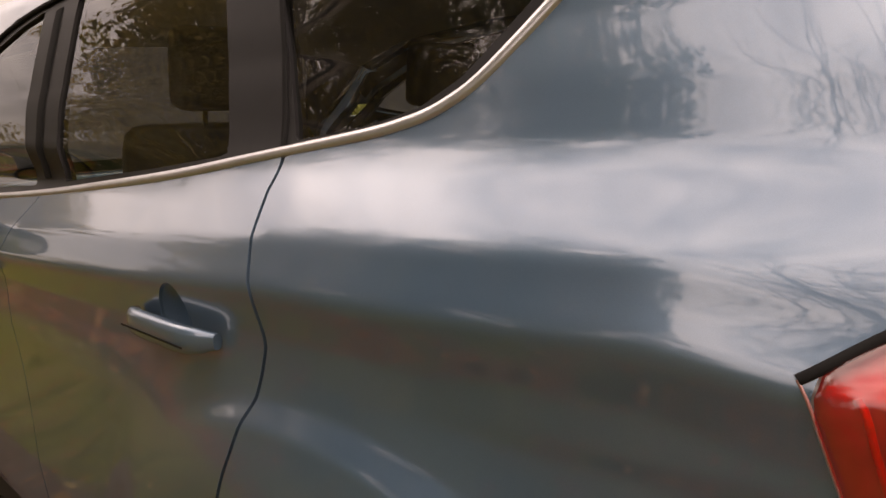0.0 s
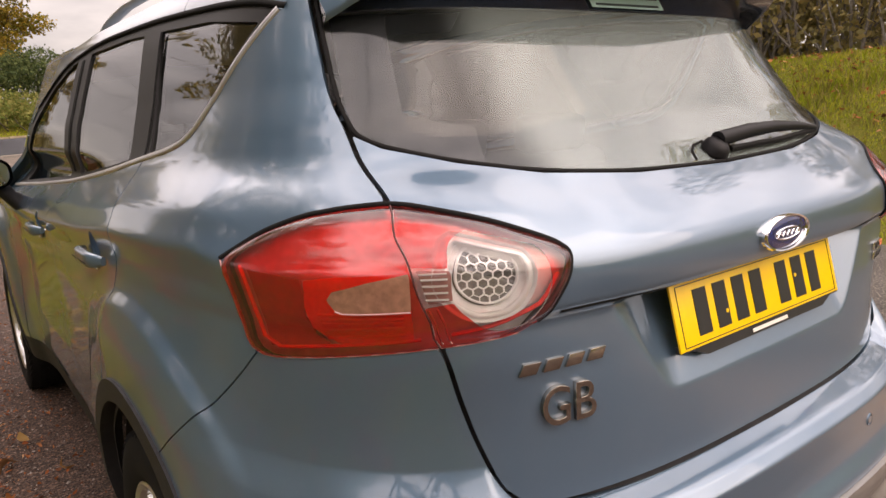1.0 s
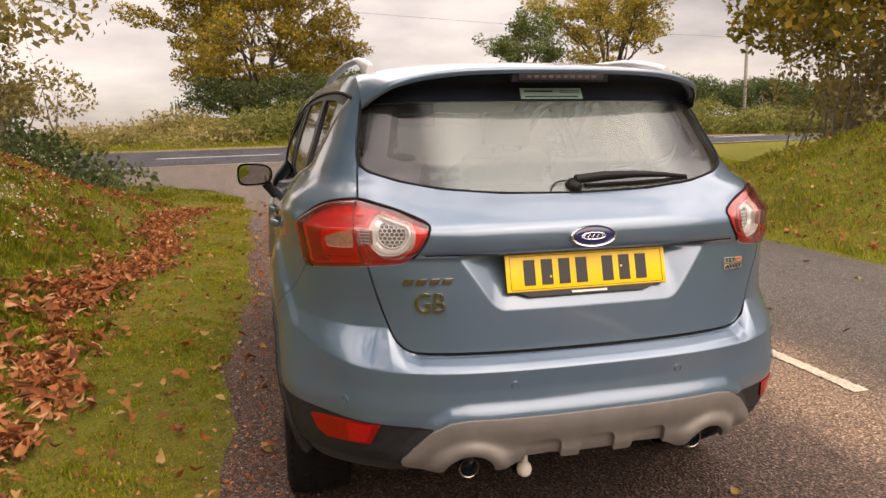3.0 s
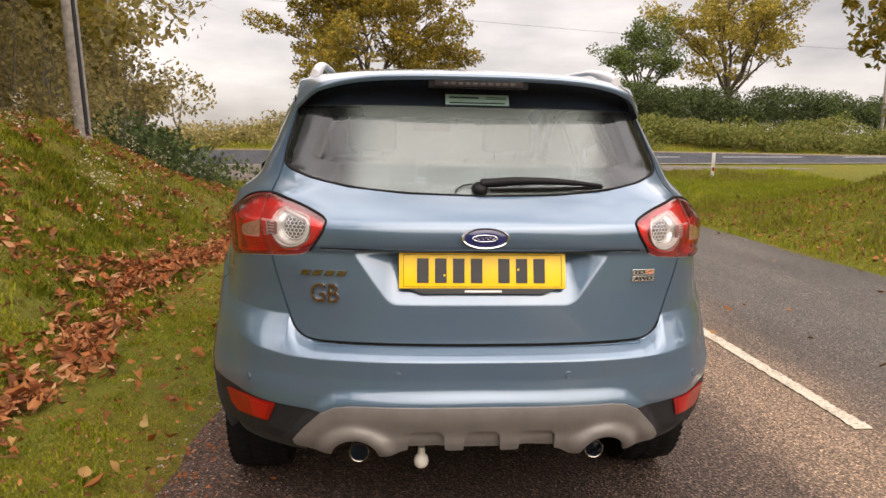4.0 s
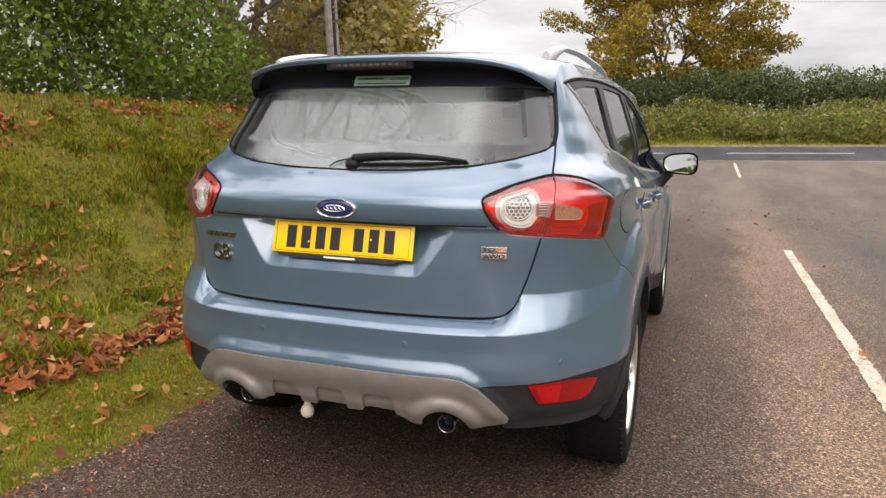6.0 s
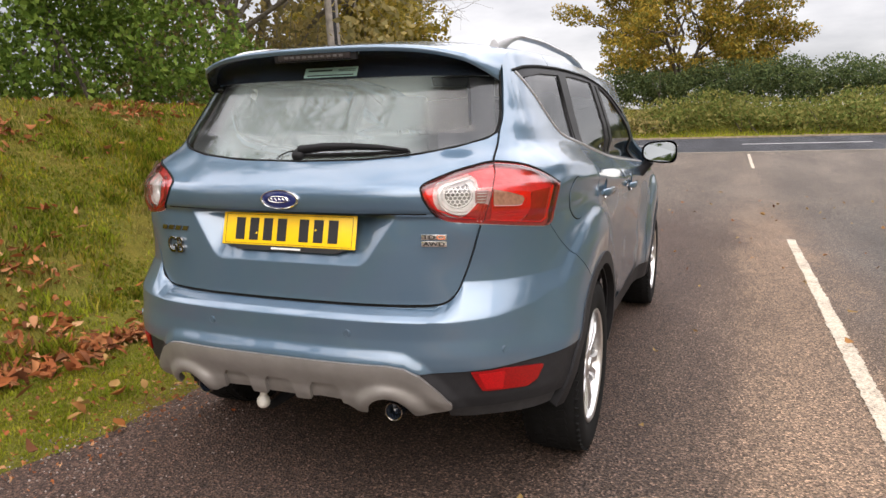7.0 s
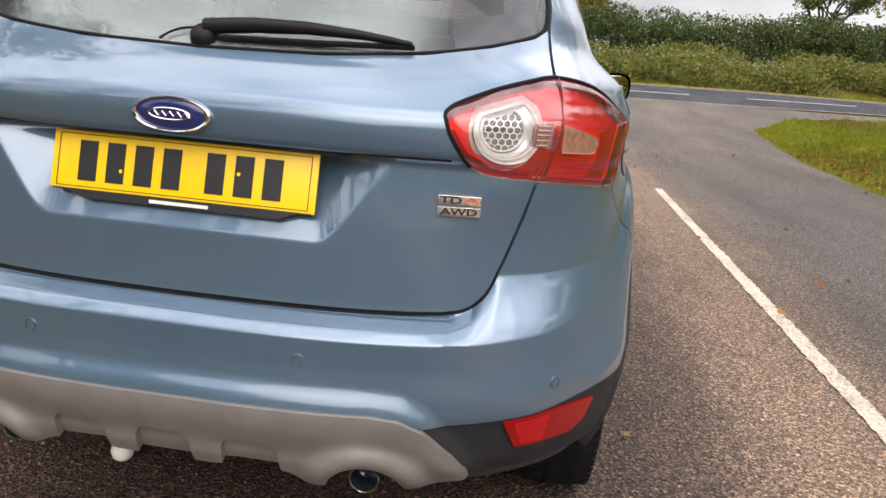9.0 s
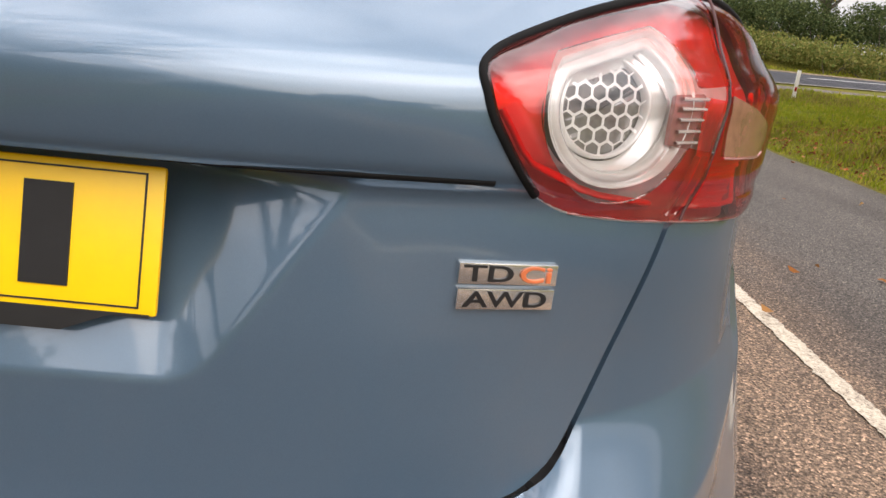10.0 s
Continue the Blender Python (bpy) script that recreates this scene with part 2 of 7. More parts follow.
def leaf_material(name, tones, translucent=0.35, rough=0.55, patch=None):
    m, n, l, b = material(name)
    g = n.new("ShaderNodeNewGeometry")
    r = ramp(n, [(i / max(1, len(tones) - 1), c) for i, c in enumerate(tones)])
    l.new(g.outputs["Random Per Island"], r.inputs["Fac"])
    tone = r.outputs["Color"]
    if patch:
        w = noise_tex(n, l, 2.2, 6.0, 0.7)
        wr = ramp(n, [(0.42, (0, 0, 0)), (0.58, (1, 1, 1))])
        l.new(w.outputs["Fac"], wr.inputs["Fac"])
        tone = mixer(n, l, wr.outputs["Color"], tone, mixer(n, l, 1.0, tone, patch, "MULTIPLY"))
    l.new(tone, b.inputs["Base Color"])
    b.inputs["Roughness"].default_value, b.inputs["Specular IOR Level"].default_value = rough, 0.04
    if translucent:
        t = n.new("ShaderNodeBsdfTranslucent")
        l.new(tone, t.inputs["Color"])
        x = n.new("ShaderNodeMixShader")
        x.inputs["Fac"].default_value = translucent
        l.new(b.outputs[0], x.inputs[1])
        l.new(t.outputs[0], x.inputs[2])
        l.new(x.outputs[0], n["Material Output"].inputs["Surface"])
    return m


PAINT = paint_material()
BLACK_PLASTIC = plain("textured_black_plastic", (0.022, 0.022, 0.024), 0.55, grain=0.35)
GLOSS_BLACK = plain("gloss_black_trim", (0.016, 0.023, 0.035), 0.12, coat=1.0, var=0.05)
PILLAR_GREY = plain("satin_black_trim", (0.014, 0.014, 0.015), 0.42, var=0.08)
RUBBER = plain("black_rubber", (0.007, 0.007, 0.007), 0.85, var=0.2)
SILVER_TRIM = plain("silver_painted_plastic", (0.27, 0.255, 0.24), 0.36, 0.45, var=0.10, scale=14)
RAIL_SILVER = plain("satin_silver_rail", (0.50, 0.50, 0.51), 0.40, 0.4, var=0.05)
CHROME = plain("chrome", (0.82, 0.82, 0.83), 0.08, 1.0, var=0.03)
BELT_CHROME = plain("dull_belt_chrome", (0.56, 0.56, 0.57), 0.28, 0.8, var=0.08, scale=25)
BADGE_CHROME = plain("bright_badge_chrome", (0.74, 0.72, 0.69), 0.16, 0.9, var=0.1, scale=60)
# lit copy of the reflector's red, brighter in its base colour
REFLEX_FACET = plain("lit_red_reflex", (0.42, 0.006, 0.008), 0.3, coat=0.1, var=0.25, scale=220)
WIPER_BLACK = plain("wiper_black", (0.008, 0.008, 0.009), 0.5, var=0.15)
REFLEX_RED = plain("red_reflex", (0.26, 0.003, 0.004), 0.3, coat=0.15, var=0.25, scale=180)
BRONZED = plain("bronzed_chrome", (0.40, 0.36, 0.32), 0.16, 1.0, var=0.2, scale=60)
ALLOY = plain("silver_alloy", (0.62, 0.62, 0.62), 0.3, 0.85, coat=0.4, var=0.06)
DARK_METAL = plain("dark_disc_metal", (0.10, 0.095, 0.09), 0.45, 0.8)
RED_LENS = plain("red_lens", (0.27, 0.004, 0.004), 0.14, coat=0.8, var=0.18, scale=60)
RED_DEEP = plain("deep_red_lens", (0.36, 0.02, 0.02), 0.3, coat=0.2, var=0.2, scale=60)
RED_BRIGHT = plain("bright_red_reflector", (0.95, 0.045, 0.04), 0.35, coat=0.0, var=0.15, scale=150)
LAMP_SILVER = plain("silvered_lamp_shell", (0.80, 0.78, 0.78), 0.40, 0.45, var=0.12, scale=60)
PINK_LENS = plain("pale_pink_lens", (0.42, 0.19, 0.18), 0.1, coat=1.0, var=0.1, scale=60)
CLEAR_LENS = plain("white_lamp_reflector", (0.84, 0.84, 0.83), 0.18, 0.2, coat=1.0, var=0.08)
LAMP_GREY = plain("grey_lamp_bowl", (0.30, 0.29, 0.285), 0.25, 0.5, coat=0.8, var=0.25, scale=120)
SMOKE_LENS = plain("smoked_indicator_lens", (0.27, 0.13, 0.09), 0.12, coat=1.0, var=0.2, scale=90)
PLATE_YELLOW = plain("yellow_plate", (0.86, 0.53, 0.008), 0.35, var=0.03)
PLATE_BLACK = plain("plate_black", (0.012, 0.012, 0.013), 0.4)
BADGE_BLUE = plain("badge_blue", (0.012, 0.02, 0.10), 0.12, coat=1.0, var=0.05)
WHITE_PAINTED = plain("white_plastic", (0.72, 0.70, 0.64), 0.4, var=0.06)
STICKER_GREEN = plain("pale_green_sticker", (0.42, 0.66, 0.60), 0.45, var=0.06)
INK = plain("dark_ink", (0.03, 0.05, 0.05), 0.5)
ORANGE_INK = plain("orange_ink", (0.62, 0.16, 0.06), 0.45)
INTERIOR = plain("charcoal_interior", (0.035, 0.035, 0.038), 0.8, var=0.2)
SEAT_CLOTH = plain("dark_seat_cloth", (0.05, 0.05, 0.055), 0.9, var=0.2)
PILLAR_TRIM = plain("purple_grey_trim", (0.05, 0.045, 0.055), 0.7, var=0.1)
BRAKE_DARK = plain("unlit_brake_lens", (0.034, 0.028, 0.030), 0.3, coat=0.2, var=0.1)
CELL_GREY = plain("dull_lamp_cell", (0.10, 0.095, 0.095), 0.4, var=0.15)
DARK_SPLIT = plain("dark_red_split", (0.06, 0.012, 0.012), 0.5, var=0.1)
HEADLINER = plain("pale_headliner", (0.42, 0.41, 0.38), 0.9, var=0.05)
MIRROR_GLASS = plain("mirror_glass", (0.52, 0.55, 0.56), 0.02, 1.0, var=0.0)
# the rear glass gets its bright reflected middle as pale diffuse colour
GLASS_REAR = glass_material("tinted_rear_glass", (0.70, 0.75, 0.74), 0.26, (0.56, 0.67, 0.645), 1.58, (0.345, 0.47))
WINDSCREEN_GLASS = glass_material("clear_windscreen", (0.93, 0.95, 0.93), 0.02)
RED_GLASS = glass_material("clear_red_lens", (0.93, 0.065, 0.058), 0.055, (0.70, 0.20, 0.18), 1.9, gloss=0.09)
CLEAR_GLASS = glass_material("clear_lamp_lens", (0.93, 0.93, 0.93), 0.03, (0.6, 0.6, 0.58), 1.75)
GLASS_SIDE = glass_material("side_glass", (0.72, 0.78, 0.73), 0.004, (0.6, 0.6, 0.58), 1.75)
for dull in (RUBBER, PILLAR_GREY, BLACK_PLASTIC, WIPER_BLACK):
    dull.node_tree.nodes["Principled BSDF"].inputs["Specular IOR Level"].default_value = 0.18
ASPHALT = asphalt_material("lane_asphalt", [(0.017, 0.0118, 0.0102), (0.040, 0.0289, 0.0247), (0.122, 0.091, 0.077)], 0.8, (0.225, 0.157, 0.108))
ASPHALT.node_tree.nodes["Principled BSDF"].inputs["Specular IOR Level"].default_value = 0.28
ASPHALT_MAIN = asphalt_material("main_road_asphalt", [(0.035, 0.037, 0.042), (0.055, 0.058, 0.066), (0.085, 0.088, 0.095)], 0.9)
ASPHALT_MAIN.node_tree.nodes["Principled BSDF"].inputs["Specular IOR Level"].default_value = 0.12
GRASS_GROUND = grass_ground_material()
def line_material():
    m, n, l, b = material("worn_white_line")
    a, c = noise_tex(n, l, 70.0, 5.0, 0.7), noise_tex(n, l, 3.0, 3.0, 0.6)
    ad = n.new("ShaderNodeMath")
    ad.operation = "MULTIPLY_ADD"
    ad.inputs[1].default_value = 0.4
    l.new(c.outputs["Fac"], ad.inputs[0])
    l.new(a.outputs["Fac"], ad.inputs[2])
    r = ramp(n, [(0.54, (0.12, 0.092, 0.07)), (0.62, (0.33, 0.275, 0.205)), (0.80, (0.50, 0.44, 0.345))])
    l.new(ad.outputs[0], r.inputs["Fac"])
    l.new(r.outputs["Color"], b.inputs["Base Color"])
    b.inputs["Roughness"].default_value = 0.75
    bump(n, l, b, a.outputs["Fac"], 0.12, 0.001)
    return m


LINE_WHITE = line_material()
FRESH_LINE = plain("fresh_white_line", (0.55, 0.54, 0.52), 0.6, var=0.08, scale=6)
STRIP_DIRT = plain("pale_dirt_strip", (0.27, 0.21, 0.14), 0.8, var=0.25, scale=12)
BARK = plain("bark", (0.085, 0.068, 0.052), 0.9, var=0.4, scale=14, grain=0.5)
PALE_BARK = plain("grey_bark", (0.17, 0.15, 0.125), 0.9, var=0.35, scale=14, grain=0.5)
POLE_WOOD = plain("weathered_pole_wood", (0.24, 0.215, 0.19), 0.85, var=0.3, scale=10)
LEAF_OAK = leaf_material("autumn_oak_leaves", [(0.12, 0.12, 0.024), (0.276, 0.204, 0.036), (0.408, 0.264, 0.042), (0.192, 0.144, 0.036), (0.144, 0.15, 0.03)])
LEAF_YELLOW = leaf_material("yellow_leaves", [(0.161, 0.1552, 0.0403), (0.3105, 0.253, 0.0575), (0.437, 0.3047, 0.0575), (0.2185, 0.1955, 0.046)])
LEAF_GREEN = leaf_material("dull_green_leaves", [(0.0525, 0.0825, 0.027), (0.09, 0.1275, 0.036), (0.15, 0.18, 0.0525), (0.075, 0.105, 0.03)])
LEAF_LAUREL = leaf_material("bright_green_leaves", [(0.0715, 0.13, 0.0234), (0.13, 0.2145, 0.039), (0.234, 0.325, 0.065), (0.0975, 0.169, 0.0338)])
LEAF_BROWN = leaf_material("olive_brown_leaves", [(0.1688, 0.1562, 0.0722), (0.2937, 0.2438, 0.1024), (0.3875, 0.2937, 0.1181), (0.2313, 0.2063, 0.0893)])
LEAF_HEDGE = leaf_material("dark_hedge_leaves", [(0.0397, 0.0646, 0.0306), (0.0812, 0.114, 0.0437), (0.1354, 0.1615, 0.0612), (0.0541, 0.0855, 0.035)])
LEAF_BRAMBLE = leaf_material("bramble_leaves", [(0.0976, 0.135, 0.033), (0.18, 0.195, 0.0526), (0.255, 0.225, 0.075), (0.09, 0.1276, 0.03)])
LEAF_FALLEN = leaf_material("fallen_leaves", [(0.32, 0.105, 0.036), (0.20, 0.064, 0.028), (0.40, 0.165, 0.066), (0.10, 0.044, 0.025), (0.29, 0.088, 0.032), (0.47, 0.28, 0.15)], 0.15, 0.7)
LEAF_LITTER = leaf_material("scattered_leaves", [(0.24, 0.085, 0.025), (0.30, 0.15, 0.055), (0.36, 0.25, 0.10), (0.12, 0.05, 0.025), (0.30, 0.10, 0.025)], 0.15, 0.7)
BLADE = leaf_material("grass_blades", [(0.075, 0.088, 0.010), (0.150, 0.170, 0.014), (0.29, 0.265, 0.024), (0.34, 0.235, 0.045), (0.105, 0.145, 0.012), (0.225, 0.26, 0.018)], 0.35, 0.6, (0.58, 0.68, 0.65))
BLADE_MOSS = leaf_material("mossy_grass_blades", [(0.1098, 0.1196, 0.0122), (0.244, 0.2318, 0.0195), (0.1525, 0.183, 0.0134), (0.3782, 0.3111, 0.0549), (0.183, 0.2257, 0.0146), (0.3172, 0.2928, 0.0244)], 0.3, 0.6, (0.72, 0.86, 0.9))
BLADE_LUSH = leaf_material("lush_grass_blades", [(0.21, 0.259, 0.0196), (0.294, 0.329, 0.028), (0.378, 0.343, 0.042), (0.252, 0.301, 0.0224), (0.42, 0.322, 0.07)], 0.4, 0.6, (0.7, 0.8, 0.8))
BLADE_DRY = leaf_material("dry_grass_blades", [(0.20, 0.165, 0.04), (0.29, 0.23, 0.07), (0.12, 0.13, 0.024), (0.36, 0.285, 0.11)], 0.3, 0.6)
GRAVEL = leaf_material("gravel_chips", [(0.12, 0.085, 0.07), (0.22, 0.18, 0.16), (0.36, 0.32, 0.29), (0.09, 0.065, 0.055), (0.17, 0.13, 0.11)], 0.0, 0.8)
FLOWER = leaf_material("seed_heads", [(0.55, 0.50, 0.38), (0.40, 0.34, 0.22)], 0.2, 0.8)


# ---------------------------------------------------------------- helpers for parts
def mesh_of(name, verts, faces, mat, smooth=False):
    me = bpy.data.meshes.new(name)
    me.from_pydata([tuple(map(float, v)) for v in verts], [], [tuple(map(int, f)) for f in faces])
    me.materials.append(mat)
    if smooth:
        me.polygons.foreach_set("use_smooth", [True] * len(me.polygons))
    me.update()
    return me


def part_mesh(name, me, parent=None, label=""):
    ob = new(name, me)
    ob.parent = parent
    return tagged(ob, label)


def part(name, bm, mat, parent=None, label="", smooth=True, sharp=40):
    me = bpy.data.meshes.new(name)
    bm.normal_update()
    bm.to_mesh(me)
    bm.free()
    me.materials.append(mat)
    if smooth:
        me.polygons.foreach_set("use_smooth", [True] * len(me.polygons))
        me.set_sharp_from_angle(angle=radians(sharp))
    return part_mesh(name, me, parent, label)


def empty(name, label, category, m=None, group="", kind=""):
    ob = new(name)
    ob.empty_display_size = 0.1
    if m is not None:
        ob.matrix_world = m
    return tagged(ob, label, category, group, kind)


def box(bm, size, m=None, bevel=0.0, seg=2):
    r = bmesh.ops.create_cube(bm, size=1.0)
    vs = r["verts"]
    bmesh.ops.scale(bm, vec=size, verts=vs)
    if bevel:
        es = list({e for v in vs for e in v.link_edges})
        b = bmesh.ops.bevel(bm, geom=es, offset=bevel, segments=seg, affect="EDGES", profile=0.6)
        vs = list({v for f in b["faces"] for v in f.verts} | {v for v in vs if v.is_valid})
    if m is not None:
        bmesh.ops.transform(bm, matrix=m, verts=vs)
    return vs


def lathe(bm, profile, seg=48, m=None, arc=2 * math.pi):
    """Turns (radius, height) points round the z axis."""
    full = arc > 6.28
    rings = []
    for k in range(seg if full else seg + 1):
        a = arc * k / seg
        rings.append([bm.verts.new((r * math.cos(a), r * math.sin(a), h)) for r, h in profile])
    n = len(rings)
    for k in range(n if full else n - 1):
        a, b = rings[k], rings[(k + 1) % n]
        for i in range(len(profile) - 1):
            bm.faces.new((a[i], b[i], b[i + 1], a[i + 1]))
    vs = [v for r in rings for v in r]
    if m is not None:
        bmesh.ops.transform(bm, matrix=m, verts=vs)
    return vs


def tube(bm, pts, radii, seg=8, cap=True):
    """A round tube along points."""
    pts = [Vector(p) for p in pts]
    rings = []
    up = Vector((0.13, 0.21, 1.0)).normalized()
    for i, p in enumerate(pts):
        d = (pts[min(i + 1, len(pts) - 1)] - pts[max(i - 1, 0)]).normalized()
        a = d.cross(up)
        if a.length < 1e-3:
            a = d.cross(Vector((1, 0, 0)))
        a.normalize()
        b = d.cross(a)
        r = radii[i] if hasattr(radii, "__len__") else radii
        rings.append([bm.verts.new(p + r * (math.cos(2 * math.pi * k / seg) * a + math.sin(2 * math.pi * k / seg) * b)) for k in range(seg)])
    for r0, r1 in zip(rings, rings[1:]):
        for k in range(seg):
            bm.faces.new((r0[k], r0[(k + 1) % seg], r1[(k + 1) % seg], r1[k]))
    if cap:
        bm.faces.new(rings[0][::-1])
        bm.faces.new(rings[-1])


def smooth01(a, b, v):
    t = np.clip((np.asarray(v, float) - a) / (b - a), 0, 1)
    return t * t * (3 - 2 * t)


# ---------------------------------------------------------------- ground, lane, main road
def lane_height(y):
    y = np.asarray(y, float)
    return np.where(y < 8, 0.0, np.where(y < 26, 0.002 * (y - 8) ** 2, 0.648 + 0.072 * (np.minimum(y, 34) - 26)))


def road_mid(x):
    return 28.6 + 0.2 * np.asarray(x, float)


def ground_height(x, y):
    x, y = np.asarray(x, float), np.asarray(y, float)
    h = lane_height(y)
    left = 1.72 * smooth01(-2.2, -5.7, x) * (1 - smooth01(8.5, 17.5, y - 0.25 * (x + 2)))
    right = 1.75 * smooth01(5.25, 10.0, x) * (1 - smooth01(5.5, 15.0, y - 0.2 * (x - 5)))
    beyond = y - (road_mid(x) + 4.8)
    bank = 1.5 * smooth01(0.0, 6.0, beyond) * smooth01(-16.0, -4.0, x)
    far = -2.5 * smooth01(60, 140, y) + 9.0 * smooth01(180, 420, y)
    rough = 0.035 * np.sin(x * 1.7 + 0.6 * np.sin(y * 0.9)) * np.cos(y * 1.3 + x * 0.4)
    off_lane = np.maximum(smooth01(-1.6, -2.6, x), smooth01(5.4, 6.4, x)) * (1 - smooth01(18, 22, y)) + smooth01(0.5, 3.0, beyond)
    return h + left + right + bank + far + rough * np.clip(off_lane, 0, 1)


def sheet(name, xs, ys, lift, mat, label, category, keep=None):
    X, Y = np.meshgrid(xs, ys)
    Zs = ground_height(X, Y) + lift
    nc = len(xs)
    v = np.stack([X, Y, Zs], -1).reshape(-1, 3)
    f = [(r * nc + c, r * nc + c + 1, (r + 1) * nc + c + 1, (r + 1) * nc + c) for r in range(len(ys) - 1) for c in range(nc - 1)]
    if keep is not None:
        f = [q for q in f if keep(v[list(q)].mean(0))]
    ob = new(name, mesh_of(name, v, f, mat, True))
    return tagged(ob, label, category, kind="structure")


def spread(a, b, fine0, fine1, step, growth=1.25):
    out = list(np.arange(fine0, fine1 + 1e-6, step))
    s, p = step, fine1
    while p < b:
        s *= growth
        p += s
        out.append(min(p, b))
    s, p = step, fine0
    while p > a:
        s *= growth
        p -= s
        out.insert(0, max(p, a))
    return np.array(out)


sheet("ground", spread(-420, 420, -14, 22, 0.35), spread(-120, 620, -8, 40, 0.35), -0.03, GRASS_GROUND, "rough autumn grass on rolling verges and banks", "ground")


def lane_left(y):
    return np.interp(y, [-40, 6, 12, 15, 17.4, 20, 23], [-1.2, -1.22, -1.42, -1.66, -2.6, -5.9, -14.0])


def lane_right(y):
    return np.interp(y, [-40, 1, 10, 13, 19, 20.2, 22, 23.7, 25.5, 27], [5.15, 5.2, 5.38, 5.52, 6.25, 6.8, 7.7, 8.4, 11.5, 18.0])


def lane_mesh():
    ys = np.concatenate([np.arange(-40, -4, 2.0), np.arange(-4, 27.01, 0.25)])
    v, f = [], []
    n = 42
    for i, y in enumerate(ys):
        a, b = float(lane_left(y)) + 0.05 * math.sin(y * 1.7) + 0.03 * math.sin(y * 4.1 + 1.0) + 0.018 * math.sin(y * 9.7), float(lane_right(y)) + 0.03 * math.sin(y * 2.3 + 1)
        for k in range(n):
            x = a + (b - a) * k / (n - 1)
            edge = 0.03 if k in (0, n - 1) else 0.0
            v.append((x, y, float(lane_height(y)) - edge))
    for i in range(len(ys) - 1):
        for k in range(n - 1):
            f.append((i * n + k, i * n + k + 1, (i + 1) * n + k + 1, (i + 1) * n + k))
    return tagged(new("lane", mesh_of("lane", v, f, ASPHALT, True)), "worn brown-grey asphalt lane meeting a main road", "road", kind="structure")


lane_mesh()


def band(name, y_lo, y_hi, x0, x1, lift, mat, label, category, step=1.0, cols=4, kind="structure"):
    """A strip along the main road, between two offsets from its middle."""
    v, f = [], []
    xs = np.arange(x0, x1 + step * 0.5, step)
    for x in xs:
        for k in range(cols + 1):
            y = float(road_mid(x)) + y_lo + (y_hi - y_lo) * k / cols
            v.append((x, y, float(lane_height(y)) + lift))
    m = cols + 1
    for i in range(len(xs) - 1):
        for k in range(cols):
            f.append((i * m + k, (i + 1) * m + k, (i + 1) * m + k + 1, i * m + k + 1))
    return tagged(new(name, mesh_of(name, v, f, mat, True)), label, category, kind=kind)


band("main_road", -3.3, 3.4, -60, 75, 0.012, ASPHALT_MAIN, "dark blue-grey asphalt main road crossing ahead", "road", 1.0, 6)
for k in range(-8, 10):
    x0 = -5.4 + 7.1 * k
    band("centre_dash", -0.075, 0.075, x0, x0 + 4.7, 0.018, FRESH_LINE, "white broken centre line on the main road", "road marking", 1.175, 1)
band("edge_line", -3.28, -3.16, -60, 75, 0.018, LINE_WHITE, "thin pale line along the near edge of the road", "road marking", 1.0, 1)


def dirt_strip_row():
    # kerb-like blocks stand in for a strip of pale dirt and leaves
    k = empty("kerb", "low blocks for a pale dirt and leaf strip along the far side of the main road", "kerb", kind="structure")
    xs = np.arange(-22, 30, 0.92)
    bm = bmesh.new()
    box(bm, (0.90, 0.14, 0.16), None, 0.015)
    me = bpy.data.meshes.new("strip_block")
    bm.to_mesh(me)
    bm.free()
    me.materials.append(STRIP_DIRT)
    for x in xs:
        y = float(road_mid(x)) + 3.50
        s = part_mesh("strip_block", me, k)
        s.matrix_basis = pose(x, y, float(lane_height(y)) + 0.0, 0, 0, math.degrees(math.atan(0.2)))


def lane_line(y0, y1, x0, x1):
    v, f = [], []
    n = max(8, int((y1 - y0) / 0.02))
    rng = np.random.default_rng(abs(int(y0 * 10)) + 5)
    for i in range(n + 1):
        y = y0 + (y1 - y0) * i / n
        x = x0 + (x1 - x0) * i / n
        e1, e2 = rng.normal(0, 0.0042, 2) + np.array([0.003 * math.sin(y * 5.3) + 0.0016 * math.sin(y * 23.0), 0.003 * math.sin(y * 7.9 + 1) + 0.0016 * math.sin(y * 31.0 + 2)])
        z = float(lane_height(y)) + 0.006
        v += [(x - 0.046 + e1, y, z), (x + 0.046 + e2, y, z)]
    f = [(2 * i, 2 * i + 1, 2 * i + 3, 2 * i + 2) for i in range(n)]
    return tagged(new("lane_line", mesh_of("lane_line", v, f, LINE_WHITE)), "worn white painted line on the lane", "road marking", "lane lines", "structure")


lane_line(1.0, 7.4, 2.05, 2.07)
lane_line(-9.0, -3.0, 2.02, 2.04)
lane_line(20.2, 25.0, 1.95, 1.90)


